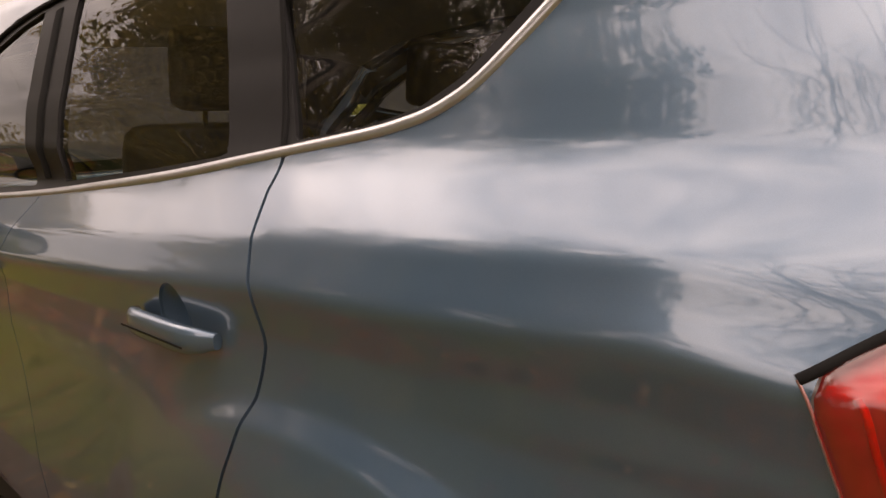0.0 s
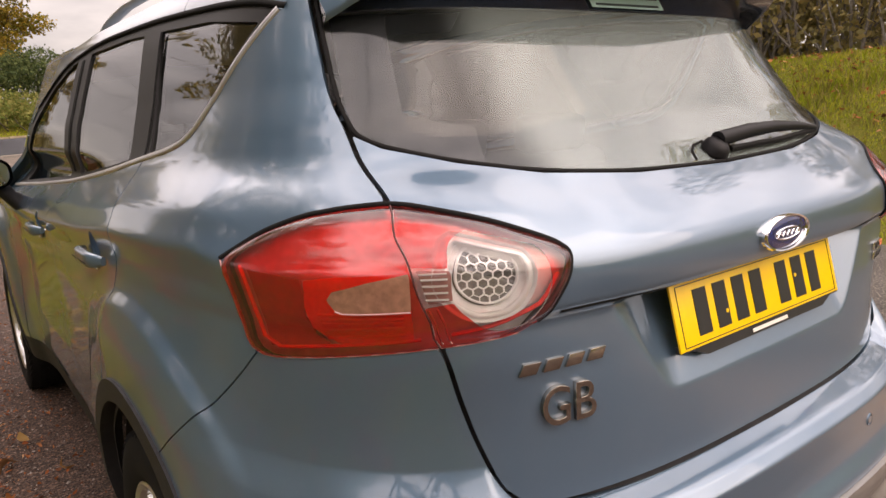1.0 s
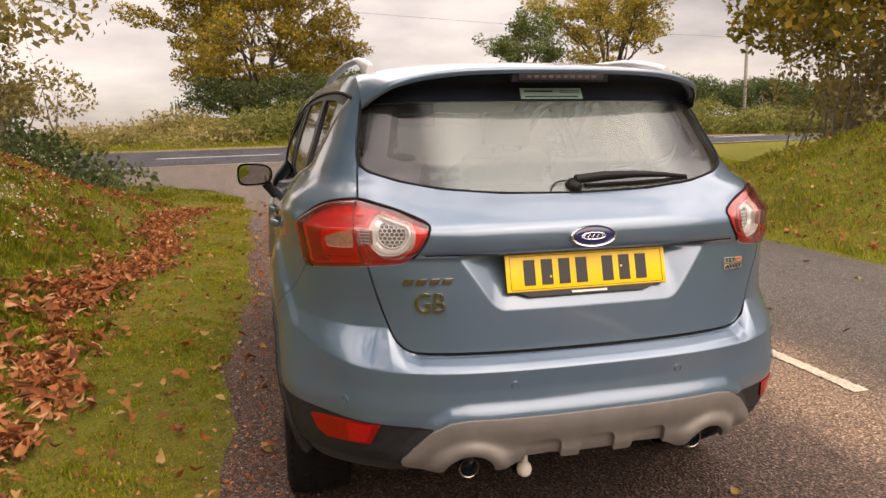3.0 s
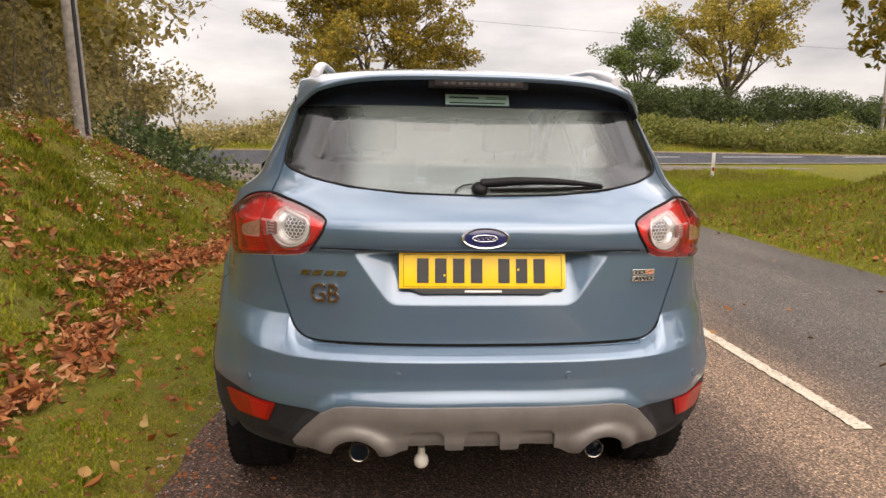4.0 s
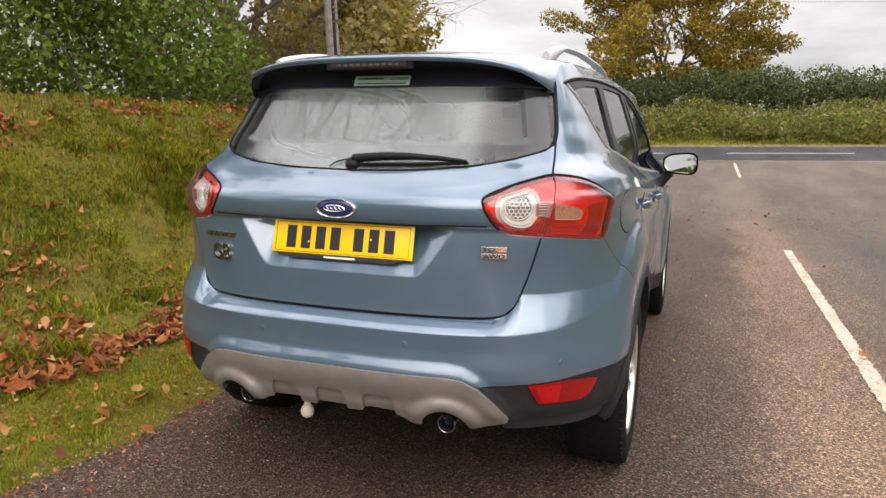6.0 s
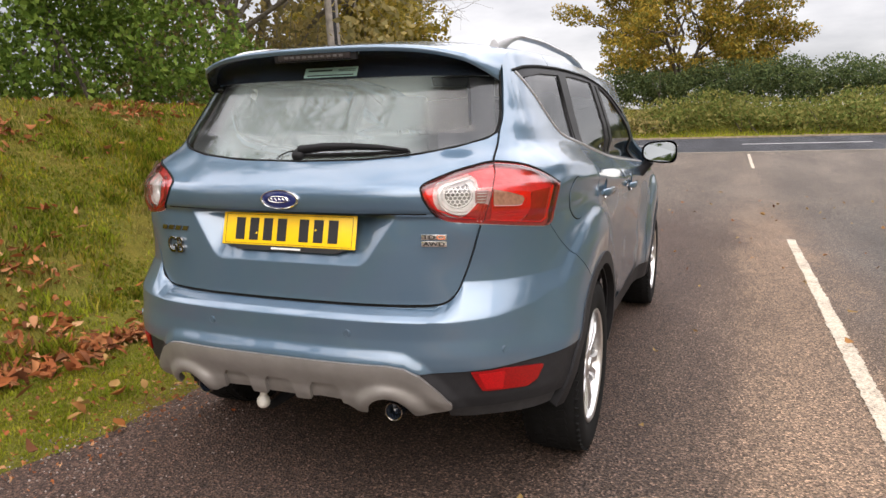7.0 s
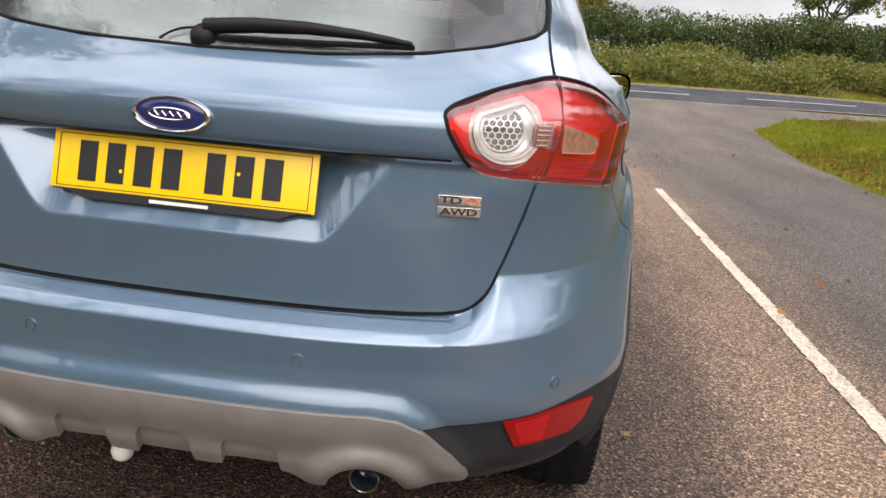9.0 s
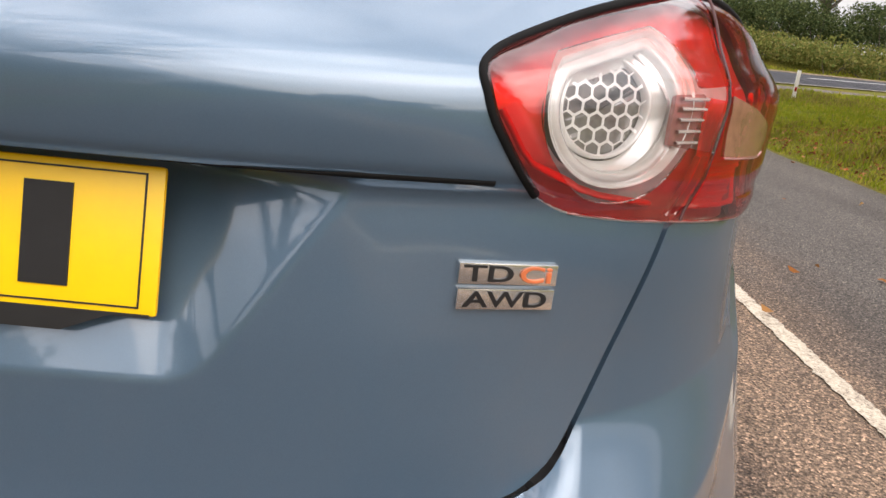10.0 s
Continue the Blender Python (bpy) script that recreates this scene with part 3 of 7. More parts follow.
# ---------------------------------------------------------------- plants
def leaf_mesh(name, centres, size, mat, seed, aspect=0.6, upright=0.0):
    """Many small folded leaves, one island each."""
    rng = np.random.default_rng(seed)
    c = np.asarray(centres, float)
    n = len(c)
    a = rng.normal(size=(n, 3))
    a[:, 2] = a[:, 2] * (1 - upright) + upright
    a /= np.linalg.norm(a, axis=1, keepdims=True)
    b = np.cross(a, rng.normal(size=(n, 3)))
    b /= np.linalg.norm(b, axis=1, keepdims=True)
    s = (size * rng.uniform(0.6, 1.35, n))[:, None]
    nrm = np.cross(a, b)
    v = np.stack([c - a * s, c + b * s * aspect + nrm * s * 0.25, c + a * s, c - b * s * aspect + nrm * s * 0.25], 1).reshape(-1, 3)
    me = bpy.data.meshes.new(name)
    me.vertices.add(len(v))
    me.vertices.foreach_set("co", v.ravel())
    me.loops.add(4 * n)
    me.loops.foreach_set("vertex_index", np.arange(4 * n, dtype=np.int32))
    me.polygons.add(n)
    me.polygons.foreach_set("loop_start", np.arange(0, 4 * n, 4, dtype=np.int32))
    me.materials.append(mat)
    me.update(calc_edges=True)
    me.validate()
    return me


def clump_points(rng, clumps, per):
    """Points on and in uneven ellipsoid clumps: (x, y, z, rx, ry, rz)."""
    out = []
    for x, y, z, rx, ry, rz in clumps:
        n = int(per * (rx * ry * rz) ** (2 / 3) / 0.6) + 10
        d = rng.normal(size=(n, 3))
        d /= np.linalg.norm(d, axis=1, keepdims=True)
        r = rng.uniform(0.35, 1.0, (n, 1)) ** 0.5 * (1 + 0.25 * np.sin(d[:, :1] * 5 + x) * np.cos(d[:, 1:2] * 4 + z))
        out.append(np.array([x, y, z]) + d * r * np.array([rx, ry, rz]))
    return np.concatenate(out)


def grow(rng, bm, base, top, r0, levels, spread_, tips, seg=7, forks=3):
    """A tapering, forking limb; the ends are collected in tips."""
    n = 5
    base, top = Vector(base), Vector(top)
    pts, rad = [], []
    for k in range(n + 1):
        t = k / n
        j = Vector(rng.normal(0, 0.045 * (top - base).length, 3)) * (t * (1 - t) * 2)
        pts.append(base.lerp(top, t) + j)
        rad.append(r0 * (1 - 0.55 * t))
    tube(bm, pts, rad, seg, cap=False)
    if levels == 0:
        tips.append(tuple(top))
        tips.append(tuple(pts[3]))
        return
    length = (top - base).length
    for k in range(forks):
        t = 0.45 + 0.55 * (k + 0.6 * rng.random()) / forks
        p = base.lerp(top, min(1, t))
        d = (top - base).normalized() + Vector(rng.normal(0, spread_, 3))
        d.z += 0.12
        grow(rng, bm, p, p + d.normalized() * length * (0.55 + 0.25 * rng.random()), r0 * 0.5 * (1.15 - 0.5 * t + 0.2), levels - 1, spread_, tips, max(4, seg - 1), forks)


def tree(name, x, y, trunk, height, width, leaf_mat, label, seed, leaf=0.13, per=160, clump=1.1, lean=(0, 0), bark=BARK, levels=3, bare=False, fill=1.0, forks=3, dome=0, girth=1.0):
    rng = np.random.default_rng(seed)
    z = float(ground_height(x, y)) - 0.1
    t = empty(name, label, "tree", Matrix.Translation((x, y, z)))
    bm = bmesh.new()
    tips = []
    rt = (0.022 * height + 0.03) * girth
    tube(bm, [(0, 0, 0), (0.02, 0, 0.25), (lean[0] * 0.4, lean[1] * 0.4, trunk * 0.6), (lean[0], lean[1], trunk)], [rt * 1.5, rt * 1.1, rt, rt * 0.85], 10)
    limbs = 7
    for k in range(limbs):
        a = 2 * math.pi * (k + 0.5 * rng.random()) / limbs
        el = 0.25 + 0.75 * ((k * 3) % limbs) / limbs
        top = (lean[0] + math.cos(a) * width * 0.5 * (1.05 - 0.6 * el), lean[1] + math.sin(a) * width * 0.5 * (1.05 - 0.6 * el), trunk + (height - trunk) * (0.15 + 0.62 * el))
        grow(rng, bm, (lean[0], lean[1], trunk * (0.8 + 0.2 * rng.random())), top, rt * 0.5, levels - 1, 0.55, tips, 6, forks)
    part("trunk", bm, bark, t, "forked trunk and branches")
    if not bare:
        cl = []
        for px, py, pz in tips:
            if rng.random() < fill:
                r = clump * rng.uniform(0.55, 1.15)
                cl.append((px, py, pz, r, r, r * 0.72))
        for k in range(dome):
            a, e = rng.uniform(0, 2 * math.pi), rng.uniform(-0.75, 1.0)
            q = math.sqrt(max(0.0, 1 - max(e, 0) ** 2)) * rng.uniform(0.35, 0.98) ** 0.6 * (1 + 0.10 * math.sin(3 * a + seed))
            r = clump * rng.uniform(0.5, 1.0)
            mid = trunk + (height - trunk) * 0.38
            up = (height - mid) if e > 0 else (mid - trunk)
            cl.append((lean[0] + math.cos(a) * q * width / 2, lean[1] + math.sin(a) * q * width / 2, mid + e * up * 0.93, r * 1.1, r * 1.1, r * 0.65))
        pts = clump_points(rng, cl, per)
        part_mesh("crown", leaf_mesh("crown", pts, leaf, leaf_mat, seed + 1), t, "loose crown of small leaves")
    return t


def bush(name, clumps, leaf_mat, label, seed, leaf=0.07, per=260, stems=10, category="bush", wood=BARK):
    """A shrub or a run of hedge: stems from the ground and clumps of leaves."""
    rng = np.random.default_rng(seed)
    cx, cy = float(np.mean([c[0] for c in clumps])), float(np.mean([c[1] for c in clumps]))
    cz = float(ground_height(cx, cy))
    b = empty(name, label, category, Matrix.Translation((cx, cy, cz)))
    bm = bmesh.new()
    for k in range(stems):
        c = clumps[int(rng.integers(len(clumps)))]
        x, y = c[0] + rng.normal(0, c[3] * 0.3), c[1] + rng.normal(0, c[4] * 0.3)
        g = float(ground_height(x, y)) - cz - 0.05
        top = (c[0] - cx + rng.normal(0, c[3] * 0.5), c[1] - cy + rng.normal(0, c[4] * 0.5), c[2] - cz + rng.uniform(-0.2, 0.9 if wood is BARK else 1.5) * c[5])
        tube(bm, [(x - cx, y - cy, g), ((x - cx + top[0]) / 2 + rng.normal(0, 0.1), (y - cy + top[1]) / 2 + rng.normal(0, 0.1), (g + top[2]) / 2), top], [0.035, 0.022, 0.008], 5)
    part("tangled_wood", bm, wood, b, "tangled woody growth")["kind"] = "stuff"
    pts = clump_points(rng, clumps, per) - np.array([cx, cy, cz])
    part_mesh("foliage", leaf_mesh("foliage", pts, leaf, leaf_mat, seed + 1), b, "dense small leaves")
    return b


def hedge_clumps(rng, x0, x1, yf, h, depth, n):
    out = []
    for k in range(n):
        x = x0 + (x1 - x0) * (k + rng.random()) / n
        y = yf(x) + rng.uniform(-0.5, 0.5) * depth
        r = rng.uniform(0.7, 1.25)
        z = float(ground_height(x, y)) + rng.uniform(0.2, 0.9) * h * (1 + 0.07 * math.sin(x * 0.9) * math.cos(x * 0.37 + 1))
        out.append((x, y, z, 1.3 * r, 0.9 * r, 0.62 * r))
    return out


rng = np.random.default_rng(11)
# beyond the main road: bramble bank, dark hedge, oak and field trees
for k in range(6):
    x0 = -5 + 8.5 * k
    bush("hedge", hedge_clumps(rng, x0, x0 + 9, lambda x: float(road_mid(x)) + 11.0, 2.75 if k else 2.3, 2.0, 46), LEAF_HEDGE, "tall dark overgrown hedge on the far bank", 40 + k, 0.075, 330, 24, "hedge")
for k in range(6):
    x0 = -12 + 9.5 * k
    bush("bramble", hedge_clumps(rng, x0, x0 + 10, lambda x: float(road_mid(x)) + 7.2, 1.1 if k else 0.3, 3.2, 40 if k else 22), LEAF_BRAMBLE if k else LEAF_BROWN, "brambles and dry weeds on the far bank" if k else "low dry brown weeds on the far bank", 60 + k, 0.085, 200, 20, "bramble")
tree("oak_tree", -1.7, 43.0, 1.1, 9.9, 9.3, LEAF_OAK, "broad oak in yellow-brown autumn leaf behind the hedge", 101, 0.10, 240, 0.85, dome=190)
tree("field_tree", 16.1, 45.0, 2.4, 6.4, 3.4, LEAF_GREEN, "small dull green tree above the hedge", 102, 0.085, 170, 0.55, dome=26)
tree("maple_tree", 22.8, 46.0, 2.8, 10.5, 6.3, LEAF_YELLOW, "yellow-green autumn tree above the hedge", 103, 0.10, 180, 0.8, dome=60)
tree("far_tree", 34.0, 95.0, 1.5, 5.5, 9.0, LEAF_BROWN, "olive-brown tree beyond the main road", 104, 0.2, 90, 1.5)
tree("far_tree", -24.0, 52.0, 1.0, 5.5, 9.0, LEAF_BROWN, "distant olive-brown tree beyond the field", 105, 0.13, 150, 1.1)
# the left bank: laurel-like bushes, thin trees, the pole
lb = np.random.default_rng(21)


def bank_bushes(name, xs, ys, hs, mat, label, seed, leaf, per, r0):
    cl = []
    for x, y, h in zip(xs, ys, hs):
        for q in range(11):
            xx, yy = x + lb.normal(0, 0.85), y + lb.normal(0, 0.85)
            r = r0 * lb.uniform(0.7, 1.3)
            cl.append((xx, yy, float(ground_height(xx, yy)) + lb.uniform(0.05, 1.0) * h, r, r, r * 0.8))
    thin = name == "thicket"
    bush(name, cl, mat, label, seed, leaf, per, 110 if thin else 16, wood=PALE_BARK if thin else BARK)


bank_bushes("laurel_bush", [-8.2, -9.2, -7.9], [5.6, 3.6, 7.4], [2.6, 2.8, 2.2], LEAF_LAUREL, "dense bright green bush on the grass bank", 201, 0.052, 620, 0.75)
bank_bushes("laurel_bush", [-9.4, -10.2, -9.0], [1.2, -1.4, -3.6], [1.2, 1.1, 1.2], LEAF_LAUREL, "dense green bush on top of the bank", 203, 0.06, 460, 0.85)
bank_bushes("thicket", [-9.5, -9.0, -8.2, -8.8], [9.0, 11.0, 12.6, 14.5], [3.0, 3.4, 3.0, 2.6], LEAF_BROWN, "olive-brown thicket behind the pole", 205, 0.055, 330, 0.9)
bank_bushes("thicket", [-10.2, -11.0, -9.9, -12.0], [18.0, 20.5, 22.0, 24.0], [2.8, 4.8, 4.0, 4.6], LEAF_BROWN, "olive-brown thicket at the end of the bank", 211, 0.08, 240, 1.05)
tree("bank_tree", -11.8, 21.5, 1.8, 12.0, 4.2, LEAF_YELLOW, "tall yellowing tree at the end of the bank", 313, 0.09, 230, 0.9, dome=130, girth=0.7)
bank_bushes("gorse_bush", [-6.4, -6.9], [15.5, 16.6], [1.1, 1.0], LEAF_HEDGE, "low dark gorse bush at the end of the bank", 207, 0.07, 300, 0.6)
bank_bushes("gorse_bush", [-7.8, -7.2, -6.7], [13.9, 14.9, 16.1], [1.3, 1.3, 1.0], LEAF_HEDGE, "dark gorse spreading down the end of the bank", 213, 0.075, 280, 0.65)
bank_bushes("thicket", [-11, -12, -10, -13], [17, 20, 14.5, 23], [3.4, 3.2, 3.6, 3.0], LEAF_BROWN, "olive-brown thicket along the bank", 209, 0.11, 170, 1.2)
tree("bank_tree", -10.2, 9.6, 1.8, 10.5, 7.2, LEAF_BROWN, "thin olive-brown tree on the bank", 301, 0.06, 150, 0.8, bark=PALE_BARK, levels=5, girth=0.6, fill=0.45)
tree("bank_tree", -9.9, 13.2, 2.4, 11.0, 6.4, LEAF_YELLOW, "tall thin yellowing tree on the bank", 303, 0.065, 190, 0.85, bark=PALE_BARK, levels=4, girth=0.7, fill=0.7)
tree("bank_tree", -11.8, 5.2, 1.6, 9.0, 7.5, LEAF_GREEN, "green tree behind the bushes on the bank", 305, 0.11, 150, 1.1)
tree("bare_tree", -8.2, -11.0, 3.0, 14.0, 9.5, LEAF_BROWN, "tall bare-branched tree on the bank further behind", 317, bare=True, levels=5, forks=3, bark=BARK)
tree("bare_tree", -8.9, -6.6, 3.0, 13.0, 9.5, LEAF_BROWN, "bare-branched tree on the bank behind", 309, bare=True, levels=4, forks=4, bark=BARK)
tree("bare_tree", -8.6, 10.6, 2.6, 9.0, 8.0, LEAF_BROWN, "thin bare-branched tree on the bank by the pole", 311, bare=True, levels=5, forks=3, bark=PALE_BARK, girth=0.5)
# the right bank
rb = np.random.default_rng(31)
tree("autumn_tree", 15.0, 12.4, 2.2, 9.0, 9.5, LEAF_OAK, "spreading orange-brown autumn tree above the grass bank", 401, 0.11, 190, 1.1, dome=45)
tree("autumn_tree", 16.5, 7.0, 2.2, 9.5, 9.5, LEAF_OAK, "brown autumn tree above the grass bank", 403, 0.11, 170, 1.2)


def right_thicket(x, y, seed):
    cl = []
    for q in range(26):
        xx, yy = x + rb.normal(0, 1.4), y + rb.normal(0, 2.0)
        r = rb.uniform(0.6, 1.1)
        cl.append((xx, yy, float(ground_height(xx, yy)) + rb.uniform(0.1, 3.2), r, r, r * 0.8))
    bush("thicket", cl, LEAF_BROWN, "tangled brown thicket on the bank", seed, 0.075, 210, 90, wood=PALE_BARK)


for k, (x, y) in enumerate(((13.6, 9.0), (14.0, 4.5), (14.8, 12.0), (17.6, 15.2), (14.8, 7.0))):
    right_thicket(x, y, 501 + k)
# behind the camera, seen in the paint and the glass
for k, (x, y) in enumerate(((-9, -16), (-2, -30), (8, -32))):
    tree("roadside_tree", x, y, 1.2, 4.0, 6.0, (LEAF_BROWN, LEAF_GREEN, LEAF_OAK, LEAF_BROWN)[k], "leafy roadside tree behind the parked car", 601 + k, 0.22, 40, 1.4)

# utility pole on the bank
pole = empty("utility_pole", "weathered grey wooden pole on the grass bank", "pole", Matrix.Translation((-4.75, 8.5, float(ground_height(-4.75, 8.5)) - 0.1)))
bm = bmesh.new()
tube(bm, [(0, 0, 0), (-0.17, 0, 3.0), (-0.46, 0, 8.0)], [0.112, 0.105, 0.09], 20)
part("pole_shaft", bm, POLE_WOOD, pole)
bm = bmesh.new()
tube(bm, [(0.085, -0.075, 0.1), (-0.09, -0.07, 3.0), (-0.36, -0.065, 7.6)], 0.028, 8)
part("cable_guard", bm, BLACK_PLASTIC, pole, "dark cable guard up the pole")
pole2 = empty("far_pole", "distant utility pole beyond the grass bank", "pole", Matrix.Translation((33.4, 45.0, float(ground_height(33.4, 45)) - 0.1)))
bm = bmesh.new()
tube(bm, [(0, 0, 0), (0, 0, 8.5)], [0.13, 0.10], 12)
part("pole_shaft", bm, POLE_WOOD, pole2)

bm = bmesh.new()
tube(bm, [(33.4 - 7.0 * k, 45.0, 8.3 + 0.46 * k - 0.03 * k * (10 - k)) for k in range(11)], 0.007, 6)
part("cable", bm, WIPER_BLACK, pole2, "thin overhead cable").matrix_parent_inverse = pole2.matrix_world.inverted()

# white marker post on the grass triangle
post = empty("marker_post", "white marker post with a red band on the grass", "post", Matrix.Translation((11.2, 22.6, float(ground_height(11.2, 22.6)) - 0.05)))
bm = bmesh.new()
box(bm, (0.11, 0.05, 0.92), pose(0, 0, 0.46), 0.012)
part("post_body", bm, WHITE_PAINTED, post)
bm = bmesh.new()
box(bm, (0.075, 0.006, 0.14), pose(0, -0.028, 0.34), 0.002)
part("post_reflector", bm, RED_LENS, post, "dull red reflector")


# ---------------------------------------------------------------- grass and fallen leaves
def patches(x, y):
    """Uneven blotches over the banks, about -1 to 1."""
    return 0.5 * np.sin(x * 2.3 + 1.9 * np.sin(y * 1.1)) * np.cos(y * 1.9 + 1.3 * np.sin(x * 1.7)) + 0.5 * np.sin(x * 5.9 + 1.2 * np.sin(y * 4.3)) * np.sin(y * 5.1 + 1.6 * np.sin(x * 3.7) + 1.0)


def blades(name, x0, x1, y0, y1, count, height, mat, label, seed, keep=None, width=0.006):
    rng = np.random.default_rng(seed)
    x, y = rng.uniform(x0, x1, count), rng.uniform(y0, y1, count)
    if keep is not None:
        k = keep(x, y, rng)
        x, y = x[k], y[k]
    n = len(x)
    z = ground_height(x, y) - 0.035
    tuft = 0.45 + 0.8 * (0.5 + 0.5 * np.sin(x * 3.1 + 1.3 * np.sin(y * 2.2))) * (0.5 + 0.5 * np.cos(y * 2.7 + x)) + 0.9 * np.clip(np.sin(x * 9.3 + 2.1 * np.sin(y * 5.1)) * np.sin(y * 8.1 + 1.7 * np.sin(x * 4.3)), 0, 1) ** 2
    h = height * rng.uniform(0.5, 1.3, n) * tuft
    a = rng.uniform(0, 2 * math.pi, n)
    w = width * rng.uniform(0.7, 1.4, n)
    lx, ly = np.cos(a + 1.57) * h * rng.uniform(0.1, 0.7, n), np.sin(a + 1.57) * h * rng.uniform(0.1, 0.7, n)
    base = np.stack([x, y, z], 1)
    sidev = np.stack([np.cos(a) * w, np.sin(a) * w, 0 * w], 1)
    mid = base + np.stack([lx * 0.35, ly * 0.35, h * 0.6], 1)
    tip = base + np.stack([lx, ly, h], 1)
    v = np.stack([base - sidev, base + sidev, mid + sidev * 0.8, tip, mid - sidev * 0.8], 1).reshape(-1, 3)
    me = bpy.data.meshes.new(name)
    me.vertices.add(len(v))
    me.vertices.foreach_set("co", v.ravel())
    me.loops.add(5 * n)
    me.loops.foreach_set("vertex_index", np.arange(5 * n, dtype=np.int32))
    me.polygons.add(n)
    me.polygons.foreach_set("loop_start", np.arange(0, 5 * n, 5, dtype=np.int32))
    me.materials.append(mat)
    me.update(calc_edges=True)
    me.validate()
    return tagged(new(name, me), label, "grass", kind="stuff")


blades("verge_grass", -2.45, -0.95, -8, 9, 200000, 0.017, BLADE_MOSS, "short mossy mown grass on the verge", 71, lambda x, y, r: (x < lane_left(y) - 0.02 + r.normal(0, 0.17, len(x)) * (0.5 + np.abs(np.sin(y * 1.9) * np.cos(y * 0.7)))), 0.0034)
blades("verge_grass", -2.45, -1.0, 9, 17, 60000, 0.016, BLADE_MOSS, "short mown grass further along the verge", 171, lambda x, y, r: (x < lane_left(y) + r.normal(0, 0.08, len(x))), 0.005)
blades("verge_tufts", -2.45, -1.0, -8, 14, 30000, 0.034, BLADE_LUSH, "greener tufts in the verge", 172, lambda x, y, r: (x < lane_left(y) - 0.06) & (np.sin(x * 4.1 + 1.2 * np.sin(y * 1.7)) * np.cos(y * 2.3 + x) + r.normal(0, 0.35, len(x)) > 0.35), 0.0032)
blades("bank_grass", -4.9, -2.2, -3.5, 8, 130000, 0.062, BLADE, "rough green grass on the bank beside the car", 72, lambda x, y, r: patches(x, y) + r.normal(0, 0.22, len(x)) > -0.16, 0.0062)
blades("bank_tufts", -6.5, -2.25, -4, 10, 60000, 0.095, BLADE_LUSH, "longer bright green tufts on the bank", 83, lambda x, y, r: patches(x * 1.7 + 2.0, y * 1.7) + r.normal(0, 0.12, len(x)) > 0.34, 0.0062)
blades("bank_grass", -6.5, -2.2, -3.5, 9, 60000, 0.05, BLADE_DRY, "withered brown-yellow grass in the bare patches of the bank", 82, lambda x, y, r: patches(x, y) + r.normal(0, 0.2, len(x)) < -0.05, 0.0045)
blades("bank_grass", -8.5, -2.2, -12, 16, 90000, 0.06, BLADE, "rough green grass higher up the bank", 79, lambda x, y, r: ((x < -4.8) | (y > 7.8) | (y < -3.3)) & (patches(x, y) + r.normal(0, 0.22, len(x)) > -0.16), 0.006)
blades("bank_grass", -8.5, -2.4, -12, 16, 20000, 0.08, BLADE_DRY, "dry straw-coloured grass on the bank", 73, lambda x, y, r: np.sin(x * 1.3 + y * 0.7) + r.normal(0, 0.4, len(x)) > 0.2, 0.006)
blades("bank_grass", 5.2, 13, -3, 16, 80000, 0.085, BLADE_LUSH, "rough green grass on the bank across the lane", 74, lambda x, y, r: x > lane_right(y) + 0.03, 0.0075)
blades("bank_grass", 5.4, 13, -3, 16, 40000, 0.095, BLADE_DRY, "dry grass on the bank across the lane", 75, lambda x, y, r: x > lane_right(y) + 0.1, 0.006)
blades("triangle_grass", 5.4, 16, 14, 28, 42000, 0.10, BLADE_LUSH, "bright green grass on the triangle by the junction", 76, lambda x, y, r: (x > lane_right(y) + 0.03) & (y < road_mid(x) - 3.5), 0.012)
blades("triangle_grass", 8.6, 15, 20.2, 26, 16000, 0.11, BLADE_DRY, "dry straw-coloured grass round the marker post", 176, lambda x, y, r: (np.hypot((x - 11.6) / 2.6, (y - 23.4) / 1.8) + r.normal(0, 0.25, len(x)) < 1.0) & (x > lane_right(y) + 0.3) & (y < road_mid(x) - 3.7), 0.012)
blades("corner_grass", -9, -1.4, 14, 23, 16000, 0.06, BLADE, "short grass at the junction corner", 77, lambda x, y, r: (x < lane_left(y) - 0.03), 0.010)
blades("far_verge_grass", -14, 26, 31, 42, 42000, 0.12, BLADE_LUSH, "green verge beyond the main road", 78, lambda x, y, r: (y > road_mid(x) + 3.7) & (y < road_mid(x) + 6.5), 0.018)


